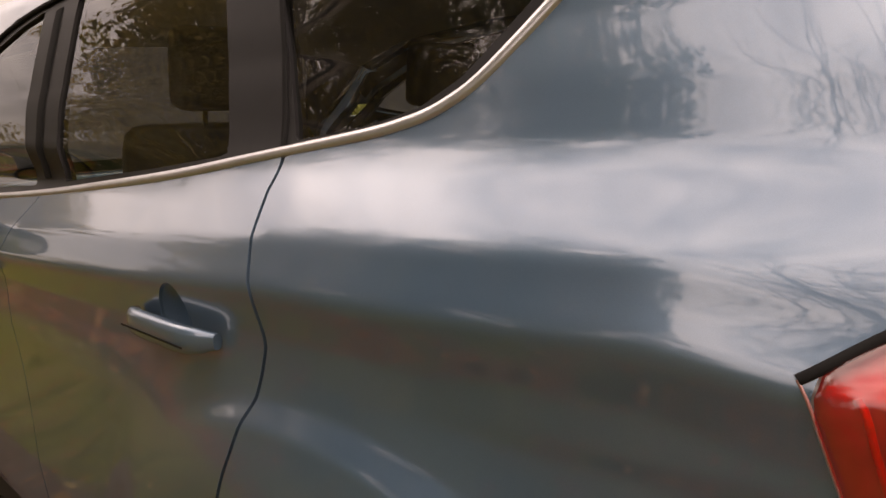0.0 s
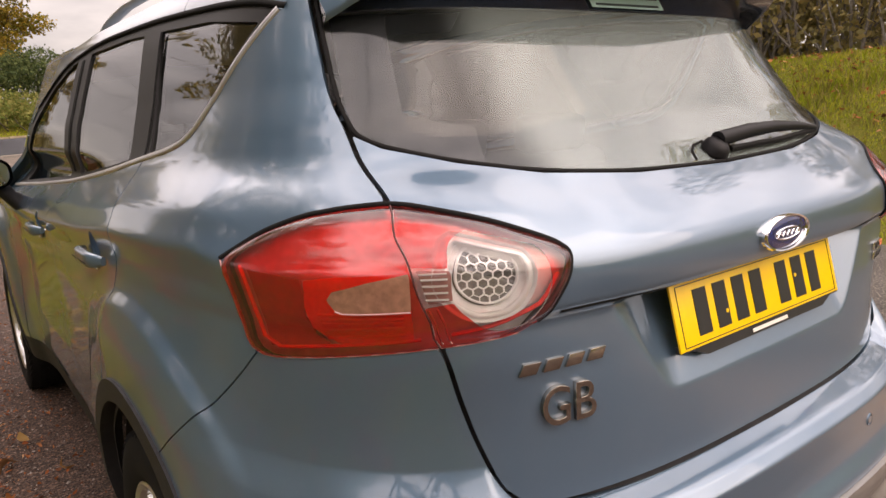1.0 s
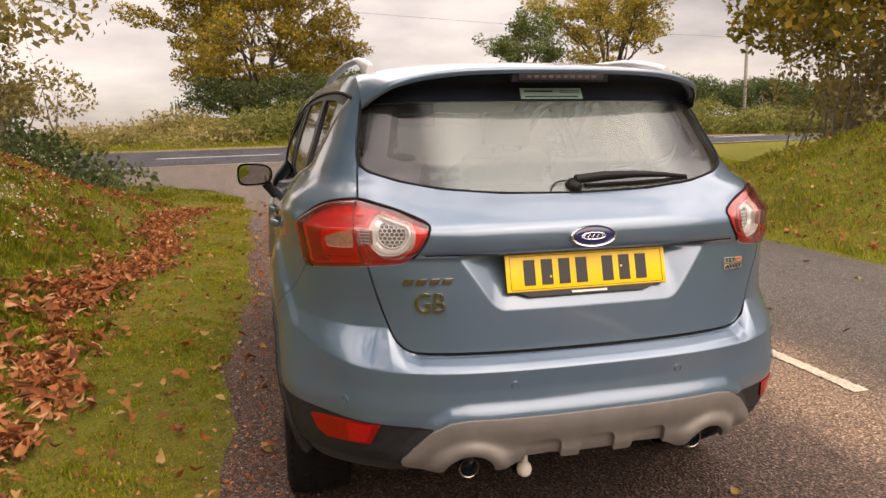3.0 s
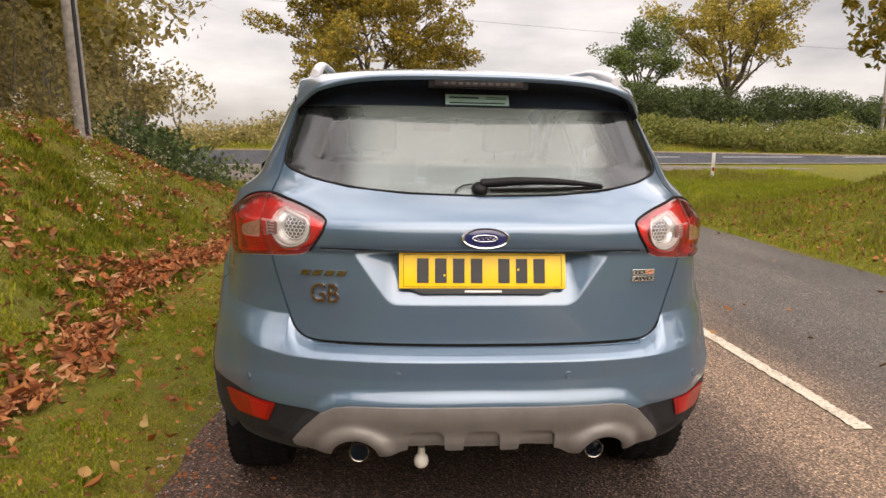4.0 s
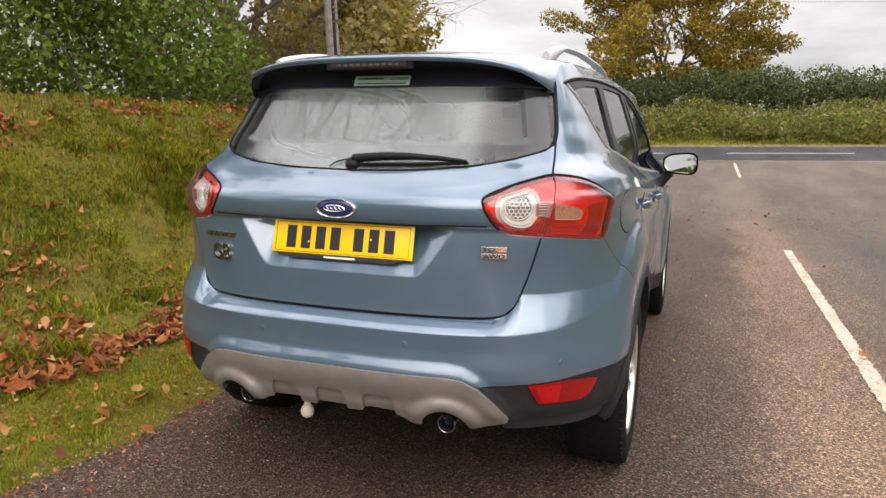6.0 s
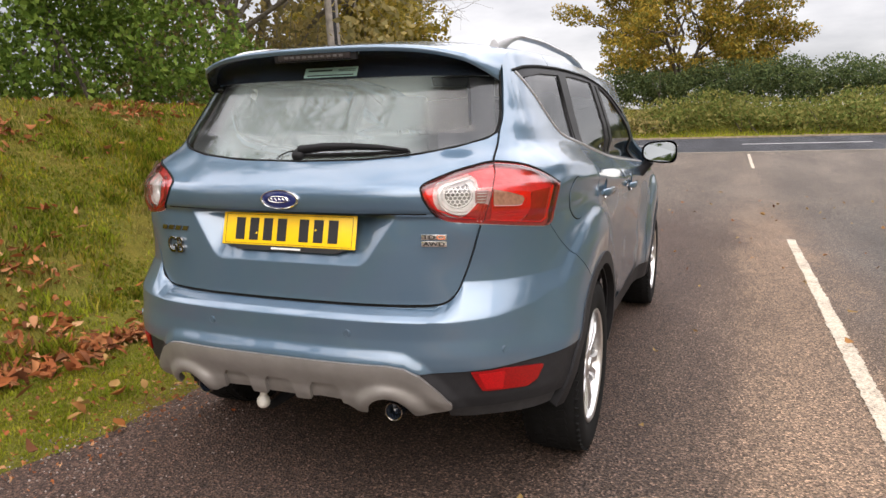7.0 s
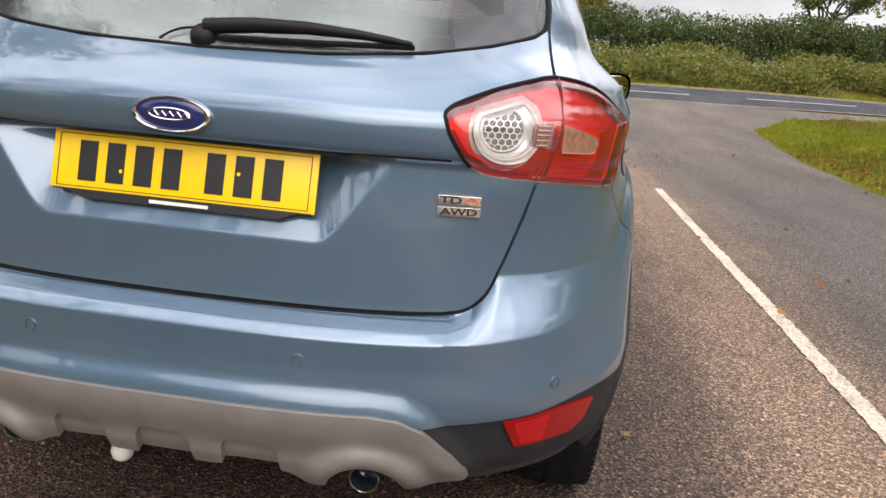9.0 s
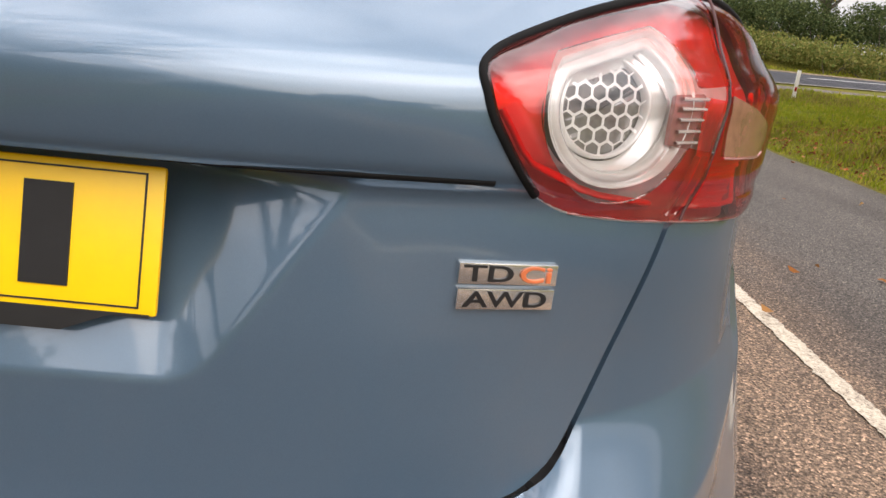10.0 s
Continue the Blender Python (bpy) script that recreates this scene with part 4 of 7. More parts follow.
def fallen_mesh(name, centres, size, mat, seed, wide=(0.34, 0.72)):
    """Long pointed leaves, folded along the midrib and curled, lying loosely flat."""
    rng = np.random.default_rng(seed)
    c = np.asarray(centres, float)
    n = len(c)
    t = rng.uniform(0, 2 * math.pi, n)
    a = np.stack([np.cos(t), np.sin(t), rng.normal(0, 0.45, n)], 1)
    a /= np.linalg.norm(a, axis=1, keepdims=True)
    u = np.stack([rng.normal(0, 0.6, n), rng.normal(0, 0.6, n), np.ones(n)], 1)
    b = np.cross(u, a)
    b /= np.linalg.norm(b, axis=1, keepdims=True)
    up = np.cross(a, b)
    s = size * rng.uniform(0.6, 1.4, n)
    wide = rng.uniform(*wide, n)
    curl, fold = rng.uniform(-1.3, 1.5, n), rng.uniform(-0.6, 1.3, n)
    stations, widths = (-1.0, -0.35, 0.3, 1.0), (0.12, 0.95, 0.85, 0.05)
    rows = []
    for p, w in zip(stations, widths):
        mid = c + a * (s * p)[:, None] + up * (s * curl * p * p * 0.6)[:, None]
        off = b * (s * wide * w)[:, None]
        lift = up * (s * fold * w * wide)[:, None]
        rows += [mid - off + lift, mid, mid + off + lift]
    v = np.stack(rows, 1).reshape(-1, 3)
    quads = np.array([(3 * i + j, 3 * i + j + 1, 3 * i + j + 4, 3 * i + j + 3) for i in range(3) for j in range(2)])
    f = (np.arange(n)[:, None, None] * 12 + quads[None]).reshape(-1, 4)
    me = bpy.data.meshes.new(name)
    me.vertices.add(len(v))
    me.vertices.foreach_set("co", v.ravel())
    me.loops.add(4 * len(f))
    me.loops.foreach_set("vertex_index", f.ravel().astype(np.int32))
    me.polygons.add(len(f))
    me.polygons.foreach_set("loop_start", np.arange(0, 4 * len(f), 4, dtype=np.int32))
    me.polygons.foreach_set("use_smooth", np.ones(len(f), bool))
    me.materials.append(mat)
    me.update(calc_edges=True)
    me.validate()
    return me


def litter(name, pts, size, mat, label, seed, wide=(0.34, 0.72)):
    rng = np.random.default_rng(seed)
    pts = np.asarray(pts)
    z = ground_height(pts[:, 0], pts[:, 1]) + rng.uniform(0.0, 0.035, len(pts))
    me = fallen_mesh(name, np.column_stack([pts, z]), size, mat, seed, wide)
    return tagged(new(name, me), label, "leaves", kind="stuff")


def litter_points():
    r = np.random.default_rng(91)
    y = r.uniform(-10, 13, 9800)
    x = -2.38 - 0.03 * np.maximum(y, 0) * 0.6 + 0.16 * np.sin(y * 1.1) + r.normal(0, 0.15, len(y)) * (0.6 + 0.6 * np.sin(y * 2.3) ** 2)
    k = patches(x * 1.3, y * 0.8) + r.normal(0, 0.25, len(x)) > -0.33
    return np.column_stack([x, y])[k]


litter("leaf_drift", litter_points(), 0.050, LEAF_FALLEN, "drift of fallen brown-orange leaves at the foot of the bank", 92, (0.20, 0.46))
r_ = np.random.default_rng(93)
def bank_leaf_points(r):
    c = np.column_stack([r.uniform(-6.5, -2.4, 150), r.uniform(-10, 13, 150)])
    k = r.integers(0, 150, 5200)
    p = c[k] + r.normal(0, 0.20, (5200, 2)) * np.array([0.8, 1.3]) * r.uniform(0.4, 1.5, 150)[k][:, None]
    return np.concatenate([p, np.column_stack([r.uniform(-6.5, -2.3, 900), r.uniform(-10, 13, 900)])])


litter("bank_leaves", bank_leaf_points(r_), 0.044, LEAF_FALLEN, "fallen leaves scattered over the bank", 94, (0.24, 0.52))
litter("verge_leaves", np.column_stack([-2.3 + 1.3 * r_.uniform(0, 1, 430) ** 1.3, r_.uniform(-3.0, 14, 430)]), 0.034, LEAF_LITTER, "fallen leaves scattered over the verge", 95)
litter("verge_crumbs", np.column_stack([r_.uniform(-2.35, -1.15, 3200), r_.uniform(-3.0, 14, 3200)]), 0.012, LEAF_FALLEN, "brown leaf crumbs in the short grass", 990)
litter("lane_leaves", np.column_stack([r_.uniform(-1.1, 5.2, 130), r_.uniform(-3.0, 14, 130)]), 0.028, LEAF_LITTER, "a few leaves on the lane", 96)
litter("right_bank_leaves", np.column_stack([5.5 + np.abs(r_.normal(0, 3.2, 3000)), r_.uniform(-3, 14, 3000)]), 0.032, LEAF_FALLEN, "fallen leaves on the bank across the lane", 97)
litter("edge_grit", np.column_stack([-1.16 + np.abs(r_.normal(0, 0.16, 1900)), r_.uniform(-4, 12, 1900)]), 0.010, LEAF_FALLEN, "leaf crumbs along the lane's edge", 98)


def edge_gravel():
    r = np.random.default_rng(123)
    n = 9000
    y = r.uniform(-5, 11, n)
    x = lane_left(y) + 0.02 + np.abs(r.normal(0, 0.34, n)) - 0.10 * r.random(n)
    z = lane_height(y) + 0.001
    s_ = r.uniform(0.002, 0.0055, n) * r.uniform(0.7, 1.5, n)
    base = np.array([(1, 0, 0), (0, 1, 0), (-1, 0, 0), (0, -1, 0), (0, 0, 0.8), (0, 0, -0.5)])
    v = base[None] * s_[:, None, None] * r.uniform(0.6, 1.4, (n, 6, 1)) + r.normal(0, 0.18, (n, 6, 3)) * s_[:, None, None]
    v = (v + np.stack([x, y, z], 1)[:, None]).reshape(-1, 3)
    tri = np.array([(0, 1, 4), (1, 2, 4), (2, 3, 4), (3, 0, 4), (1, 0, 5), (2, 1, 5), (3, 2, 5), (0, 3, 5)])
    f = (np.arange(n)[:, None, None] * 6 + tri[None]).reshape(-1, 3)
    me = bpy.data.meshes.new("edge_gravel")
    me.vertices.add(len(v))
    me.vertices.foreach_set("co", v.ravel())
    me.loops.add(3 * len(f))
    me.loops.foreach_set("vertex_index", f.ravel().astype(np.int32))
    me.polygons.add(len(f))
    me.polygons.foreach_set("loop_start", np.arange(0, 3 * len(f), 3, dtype=np.int32))
    me.materials.append(GRAVEL)
    me.update(calc_edges=True)
    return tagged(new("edge_gravel", me), "loose pale gravel chips along the lane's edge", "gravel", kind="stuff")


edge_gravel()


# pale seed heads among the grass on the bank
def seed_heads():
    r = np.random.default_rng(99)
    pts = []
    for k in range(26):
        x, y = r.normal(-4.0, 0.7), r.normal(7.5, 1.3)
        g = float(ground_height(x, y))
        c = np.array([x, y, g + 0.22]) + r.normal(0, 0.07, (24, 3))
        pts.append(c)
    me = leaf_mesh("seed_heads", np.concatenate(pts), 0.016, FLOWER, 100)
    return tagged(new("seed_heads", me), "pale dry seed heads on the bank", "weeds", kind="stuff")


seed_heads()


# ---------------------------------------------------------------- the car: its skin
def table(zs, vs, soft=0.012):
    """A smoothed function of height from a few stations."""
    zz = np.arange(0.2, 1.8, 0.002)
    vv = np.interp(zz, zs, vs)
    k = np.exp(-0.5 * (np.arange(-30, 31) * 0.002 / soft) ** 2)
    vv = np.convolve(np.pad(vv, 30, mode="edge"), k / k.sum(), mode="valid")
    return lambda z: np.interp(z, zz, vv)


HALF_WIDTH = table([0.28, 0.45, 0.60, 0.75, 0.90, 1.00, 1.045, 1.095, 1.105, 1.15, 1.19, 1.22, 1.25, 1.28, 1.36, 1.40, 1.50, 1.57, 1.65], [0.858, 0.888, 0.898, 0.896, 0.890, 0.880, 0.878, 0.886, 0.883, 0.857, 0.818, 0.788, 0.766, 0.750, 0.714, 0.700, 0.662, 0.632, 0.575], 0.006)
TAIL_Y = table([0.28, 0.36, 0.44, 0.55, 0.585, 0.64, 0.70, 0.75, 0.90, 1.018, 1.034, 1.065, 1.085, 1.100, 1.115, 1.14, 1.165, 1.19, 1.23, 1.28, 1.40, 1.50, 1.65], [0.08, 0.01, -0.03, -0.052, -0.052, -0.046, -0.046, -0.040, -0.034, -0.026, -0.045, -0.050, -0.050, -0.046, -0.036, -0.009, 0.023, 0.060, 0.109, 0.159, 0.232, 0.292, 0.37], 0.006)
ROUND_N = table([0.3, 0.6, 0.8, 1.0, 1.12, 1.20, 1.28, 1.65], [2.6, 2.75, 3.25, 3.66, 3.6, 3.9, 4.0, 4.0], 0.02)
CORNER_L = table([0.3, 0.6, 0.8, 1.0, 1.14, 1.28, 1.65], [0.62, 0.62, 0.88, 1.15, 1.15, 0.66, 0.60], 0.02)
NOSE_L, NOSE_Y = 1.25, 4.31
WHEEL_Y, WHEEL_Z, FRONT_Y = 0.785, 0.345, 3.475
TOP_Y = [0.15, 0.4, 0.7, 1.2, 1.8, 2.2, 2.5, 2.8, 3.12, 3.32, 3.9, 4.2, 4.34]
TOP_Z = [1.578, 1.606, 1.638, 1.664, 1.668, 1.638, 1.545, 1.345, 1.120, 1.080, 1.010, 0.90, 0.70]


def top_height(x, y):
    z = np.interp(y, TOP_Y, TOP_Z)
    a = np.minimum(np.abs(x), 0.66) / 0.6
    roof = 0.022 * a ** 2 + 0.022 * a ** 6
    hood = 0.05 * (np.abs(x) / 0.8) ** 3
    w = smooth01(2.4, 3.3, y)
    return z - roof * (1 - w) - hood * w


def cabin_width(y, z):
    """The cabin widens from the tail towards the front doors."""
    return 0.062 * smooth01(0.55, 2.35, y) * smooth01(1.12, 1.36, z) * (1 - smooth01(2.6, 3.3, y))


def polygon_distance(px, py, poly):
    """Signed distance to a closed outline: negative inside."""
    px, py = np.asarray(px, float), np.asarray(py, float)
    d = np.full(px.shape, 1e9)
    s = np.zeros(px.shape, bool)
    n = len(poly)
    for i in range(n):
        (ax, ay), (bx, by) = poly[i], poly[(i + 1) % n]
        ex, ey = bx - ax, by - ay
        wx, wy = px - ax, py - ay
        t = np.clip((wx * ex + wy * ey) / (ex * ex + ey * ey), 0, 1)
        d = np.minimum(d, np.hypot(wx - ex * t, wy - ey * t))
        cross = ((ay > py) != (by > py)) & (px < (bx - ax) * (py - ay) / (by - ay + 1e-12) + ax)
        s ^= cross
    return np.where(s, -d, d)


EXHAUST_X, EXHAUST_Z = 0.390, 0.392


def ledge(z, x):
    """The bumper stands proud of the tailgate below a shelf that sweeps up at the corners."""
    a = np.abs(x)
    low = np.interp(a, [0.0, 0.50, 0.60, 0.71, 0.80, 0.86, 0.9], [0.698, 0.698, 0.700, 0.712, 0.736, 0.782, 0.81])
    high = np.interp(a, [0.0, 0.52, 0.56, 0.605, 0.70, 0.80, 0.9], [0.729, 0.729, 0.748, 0.815, 0.815, 0.820, 0.835])
    f = np.clip((z - low) / (high - low), 0, 1)
    mix = smooth01(0.47, 0.63, a)
    f = np.where(f < 0.58, 0.5 * f, 0.29 + 1.6905 * (f - 0.58)) * (1 - mix) + (0.7 * f + 0.3 * f * f * (3 - 2 * f)) * mix
    shelf = -0.062 * (1 - f) * (1 - 0.72 * smooth01(0.68, 0.89, a))
    # the lamps stand out at the corners, where the sloping shelf under the window ends
    lamps = -0.046 * np.exp(-((z - 1.185) / 0.045) ** 2) - 0.015 * np.exp(-((z - 1.115) / 0.025) ** 2) - 0.030 * np.exp(-((z - 1.0) / 0.09) ** 2)
    # the moulding swells over each exhaust tip
    r = np.hypot((a - EXHAUST_X) * 0.85, z - EXHAUST_Z)
    hood = -0.024 * np.exp(-((r - 0.074) / 0.026) ** 2) * smooth01(0.36, 0.42, z)
    # the bumper flares out to meet the top of the skid plate
    rim = np.interp(a, [0.0, 0.40, 0.452, 0.50, 0.555, 0.583, 0.64], [0.567, 0.563, 0.556, 0.530, 0.470, 0.430, 0.36])
    flare = -0.014 * (1 - smooth01(0.0, 0.050, z - rim)) * (1 - smooth01(0.56, 0.66, a)) * smooth01(-0.11, -0.03, z - rim)
    return shelf + lamps * smooth01(0.42, 0.66, np.abs(x)) + hood + flare




def recess(x, z):
    d = ((0.405 - np.abs(x)) * 0.165 - (1.027 - z) * 0.115) / 0.201
    d = np.where((z > 1.027) | (z < 0.858), -1.0, d)
    depth = 0.074 * np.clip((z - 0.858) / 0.168, 0, 1)
    side_ = 0.62 * d
    k = np.clip(0.5 + 0.5 * (side_ - depth) / 0.014, 0, 1)
    return np.where(d > 0, np.maximum(side_ * (1 - k) + depth * k - 0.014 * k * (1 - k), 0.0), 0.0)


def tail_y(x, z):
    """How far forward the rear skin lies at a half width and height."""
    w, n, TAIL_L = HALF_WIDTH(z), ROUND_N(z), CORNER_L(z)
    u = np.clip(np.abs(x) / w, 0, 0.9995)
    return TAIL_Y(z) + ledge(z, x) + TAIL_L * (1 - (1 - u ** n) ** (1 / n)) + recess(x, z)


NA, NB, NC = 150, 105, 165


def skin_grid():
    zs = np.concatenate([np.arange(0.30, 0.66, 0.0045), np.arange(0.66, 0.84, 0.003), np.arange(0.84, 1.20, 0.0045), np.arange(1.20, 1.64, 0.007)])
    na, nb, nc, nd, ne = NA, NB, NC, 24, 16
    Z = zs[:, None]
    W, R, N, TAIL_L = HALF_WIDTH(Z), TAIL_Y(Z), ROUND_N(Z), CORNER_L(Z)
    s = 0.84 * np.linspace(0, 1, na)[None, :] + 0 * Z
    xa = W * s
    ya = R + TAIL_L * (1 - (1 - s ** N) ** (1 / N))
    v0 = (1 - 0.84 ** N) ** (1 / N)
    v = v0 * (1 - np.linspace(0, 1, nb + 1)[None, 1:])
    xb = W * (1 - v ** N) ** (1 / N)
    yb = R + TAIL_L * (1 - v)
    y0, y1 = R + TAIL_L, NOSE_Y - NOSE_L + 0 * Z
    t = np.linspace(0, 1, nc + 1)[None, 1:]
    yc = y0 + (y1 - y0) * t
    xc = W + 0 * yc
    f = np.linspace(0, 1, nd + 1)[None, 1:] * 0.8
    yd = NOSE_Y - NOSE_L + NOSE_L * f
    xd = W * (1 - f ** 3) ** (1 / 3) + 0 * Z
    yd = yd + 0 * Z
    k = (1 - np.linspace(0, 1, ne + 1)[None, 1:]) * (1 - 0.8 ** 3) ** (1 / 3)
    xe = W * k
    yE = NOSE_Y - NOSE_L + NOSE_L * (1 - k ** 3) ** (1 / 3) + 0 * Z
    X = np.concatenate([xa, xb, xc, xd, xe], 1)
    Y = np.concatenate([ya, yb, yc, yd, yE], 1)
    ZZ = Z + 0 * X
    rear = 1 - smooth01(0.25, 0.75, Y)
    Y = Y + (ledge(ZZ, X) + recess(X, ZZ)) * rear
    # the crease along the flank climbs towards the tail
    climb = np.interp(Y, [0.0, 0.48, 0.64, 0.907, 1.26, 1.78, 2.6], [0.024, 0.024, 0.017, 0.006, -0.024, -0.055, -0.075]) * smooth01(0.30, 0.48, Y)
    climb = climb * smooth01(0.88, 1.03, ZZ) * (1 - smooth01(1.17, 1.26, ZZ))
    X = np.where(Y > 0.3, X * HALF_WIDTH(ZZ - climb) / HALF_WIDTH(ZZ), X)
    # flared arches and a hollowed lower door
    for wy in (WHEEL_Y, FRONT_Y):
        r = np.hypot(Y - wy, ZZ - WHEEL_Z)
        X = X + np.where(X > 0.5, 0.026 * (1 - smooth01(0.53, 0.72, r)) + 0.011 * (1 - smooth01(0.618, 0.652, r)) * (1 - smooth01(wy + 0.10, wy + 0.34, Y)) * smooth01(0.70, 0.90, ZZ), 0) * smooth01(0.55, 0.8, X)
    mid = smooth01(0.95, 1.9, Y) * (1 - smooth01(2.6, 3.0, Y))
    X = X - mid * 0.014 * np.exp(-((ZZ - 0.80) / 0.16) ** 2)
    X = X - mid * 0.028 * (1 - smooth01(0.50, 1.04, ZZ))
    X = np.where(X > 0.4, X + cabin_width(Y, ZZ), X)
    X = np.where(X < 0.9e-3, 0.0, X)
    return X, Y, ZZ


GX, GY, GZ = skin_grid()
GP = np.stack([GX, GY, GZ], -1)
_du = np.gradient(GP, axis=1)
_dv = np.gradient(GP, axis=0)
GN = np.cross(_du, _dv)
GN /= np.linalg.norm(GN, axis=-1, keepdims=True) + 1e-12
GN[:, 0, 0] = 0.0
GQ = GX + GY


def clipped(P, N, F, offset=0.0, thick=0.012):
    """The part of a grid where F is negative, with folded edges. Returns vertices, faces, rim faces."""
    nr, nc = F.shape
    flat_p, flat_n, flat_f = P.reshape(-1, 3), N.reshape(-1, 3), F.ravel()
    inside = flat_f < 0
    i, j = np.meshgrid(np.arange(nr - 1), np.arange(nc - 1), indexing="ij")
    quads = np.stack([i * nc + j, i * nc + j + 1, (i + 1) * nc + j + 1, (i + 1) * nc + j], -1).reshape(-1, 4)
    count = inside[quads].sum(1)
    verts, index, faces = [], {}, []

    def grid_vert(g):
        if g not in index:
            index[g] = len(verts)
            verts.append((flat_p[g] + offset * flat_n[g], flat_n[g]))
        return index[g]

    def cut_vert(a, b):
        key = (min(a, b), max(a, b), 1)
        if key not in index:
            t = flat_f[a] / (flat_f[a] - flat_f[b])
            p, m = flat_p[a] + t * (flat_p[b] - flat_p[a]), flat_n[a] + t * (flat_n[b] - flat_n[a])
            index[key] = len(verts)
            verts.append((p + offset * m, m))
        return index[key]

    for q in quads[count == 4]:
        faces.append(tuple(grid_vert(int(g)) for g in q))
    for q in quads[(count > 0) & (count < 4)]:
        out = []
        for k in range(4):
            a, b = int(q[k]), int(q[(k + 1) % 4])
            if inside[a]:
                out.append(grid_vert(a))
            if inside[a] != inside[b]:
                out.append(cut_vert(a, b))
        if len(out) >= 3:
            faces.append(tuple(out))
    pos = [p for p, _ in verts]
    nor = [m for _, m in verts]
    edges = {}
    for f in faces:
        for a, b in zip(f, f[1:] + f[:1]):
            edges[(a, b)] = True
    rim = []
    if thick:
        low = {}

        def folded(a):
            if a not in low:
                low[a] = len(pos)
                pos.append(pos[a] - thick * nor[a])
            return low[a]

        for a, b in list(edges):
            if (b, a) not in edges and not (abs(pos[a][0]) < 1e-4 and abs(pos[b][0]) < 1e-4):
                rim.append((b, a, folded(a), folded(b)))
    return np.array(pos).reshape(-1, 3), faces, rim


def skin_mesh(name, F, mat, offset=0.0, thick=0.012, side=0, P=None, N=None):
    """side: 1 right, -1 left, 0 both halves joined."""
    P, N = (GP, GN) if P is None else (P, N)
    pos, faces, rim = clipped(P, N, F, offset, thick)
    v, f = [], []
    for sg in ((1,), (-1,), (1, -1))[0 if side == 1 else 1 if side == -1 else 2]:
        k = len(v)
        v += [(sg * p[0], p[1], p[2]) for p in pos]
        for q in faces + rim:
            q = tuple(k + a for a in q)
            f.append(q if sg > 0 else q[::-1])
    me = mesh_of(name, v, f, mat, True)
    me.set_sharp_from_angle(angle=radians(32))
    if side == 0:
        bm = bmesh.new()
        bm.from_mesh(me)
        bmesh.ops.remove_doubles(bm, verts=[w for w in bm.verts if abs(w.co.x) < 1e-4], dist=1e-4)
        bm.to_mesh(me)
        bm.free()
        me.polygons.foreach_set("use_smooth", [True] * len(me.polygons))
    me.set_sharp_from_angle(angle=radians(33))
    return me


def surface_at(chart, c, z):
    """Place and outward direction on the skin, from (half width, height), (half width + length, height) or (length, height)."""
    zs = GZ[:, 0]
    i = int(np.clip(np.searchsorted(zs, z) - 1, 0, len(zs) - 2))
    t = (z - zs[i]) / (zs[i + 1] - zs[i])
    m = NA + NB + NC if chart != "x" else NA + NB // 2
    G = {"x": GX, "q": GQ, "y": GY}[chart]
    out = []
    for r in (i, i + 1):
        g = G[r, :m]
        out.append([np.interp(c, g, A[r, :m]) for A in (GX, GY, GZ, GN[..., 0], GN[..., 1], GN[..., 2])])
    v = np.array(out[0]) * (1 - t) + np.array(out[1]) * t
    n = v[3:] / np.linalg.norm(v[3:])
    return v[:3], n


def outline(points, closed=True, rounds=2, step=0.012):
    """A smoothed, evenly stepped outline."""
    p = [np.array(q, float) for q in points]
    for _ in range(rounds):
        q = []
        n = len(p)
        for i in range(n if closed else n - 1):
            a, b = p[i], p[(i + 1) % n]
            q += [a * 0.8 + b * 0.2, a * 0.2 + b * 0.8]
        if not closed:
            q = [p[0]] + q + [p[-1]]
        p = q
    out = []
    n = len(p)
    for i in range(n if closed else n - 1):
        a, b = p[i], p[(i + 1) % n]
        k = max(1, int(np.hypot(*(b - a)) / step))
        out += [a + (b - a) * j / k for j in range(k)]
    if not closed:
        out.append(p[-1])
    return out


def strip_mesh(name, chart, points, width, height, lift, mat, side, closed=True, rounds=2):
    """A rounded bead that follows an outline on the skin."""
    pts = [surface_at(chart, c, z) for c, z in outline(points, closed, rounds)]
    P = np.array([p for p, _ in pts])
    N = np.array([n for _, n in pts])
    T = (np.roll(P, -1, 0) - np.roll(P, 1, 0)) if closed else np.gradient(P, axis=0)
    A = np.cross(T, N)
    A /= np.linalg.norm(A, axis=1, keepdims=True) + 1e-12
    prof = [(-0.5, -0.4), (-0.46, 0.35), (-0.28, 0.85), (0.0, 1.0), (0.28, 0.85), (0.46, 0.35), (0.5, -0.4)]
    v, f = [], []
    m = len(prof)
    for p, n, a in zip(P, N, A):
        for u, h in prof:
            q = p + a * u * width + n * (lift + h * height)
            v.append((side * q[0], q[1], q[2]))
    cnt = len(P)
    for i in range(cnt if closed else cnt - 1):
        j = (i + 1) % cnt
        for k in range(m - 1):
            q = (i * m + k, j * m + k, j * m + k + 1, i * m + k + 1)
            f.append(q if side < 0 else q[::-1])
    return mesh_of(name, v, f, mat, True)


def inset(F, d):
    return F + d


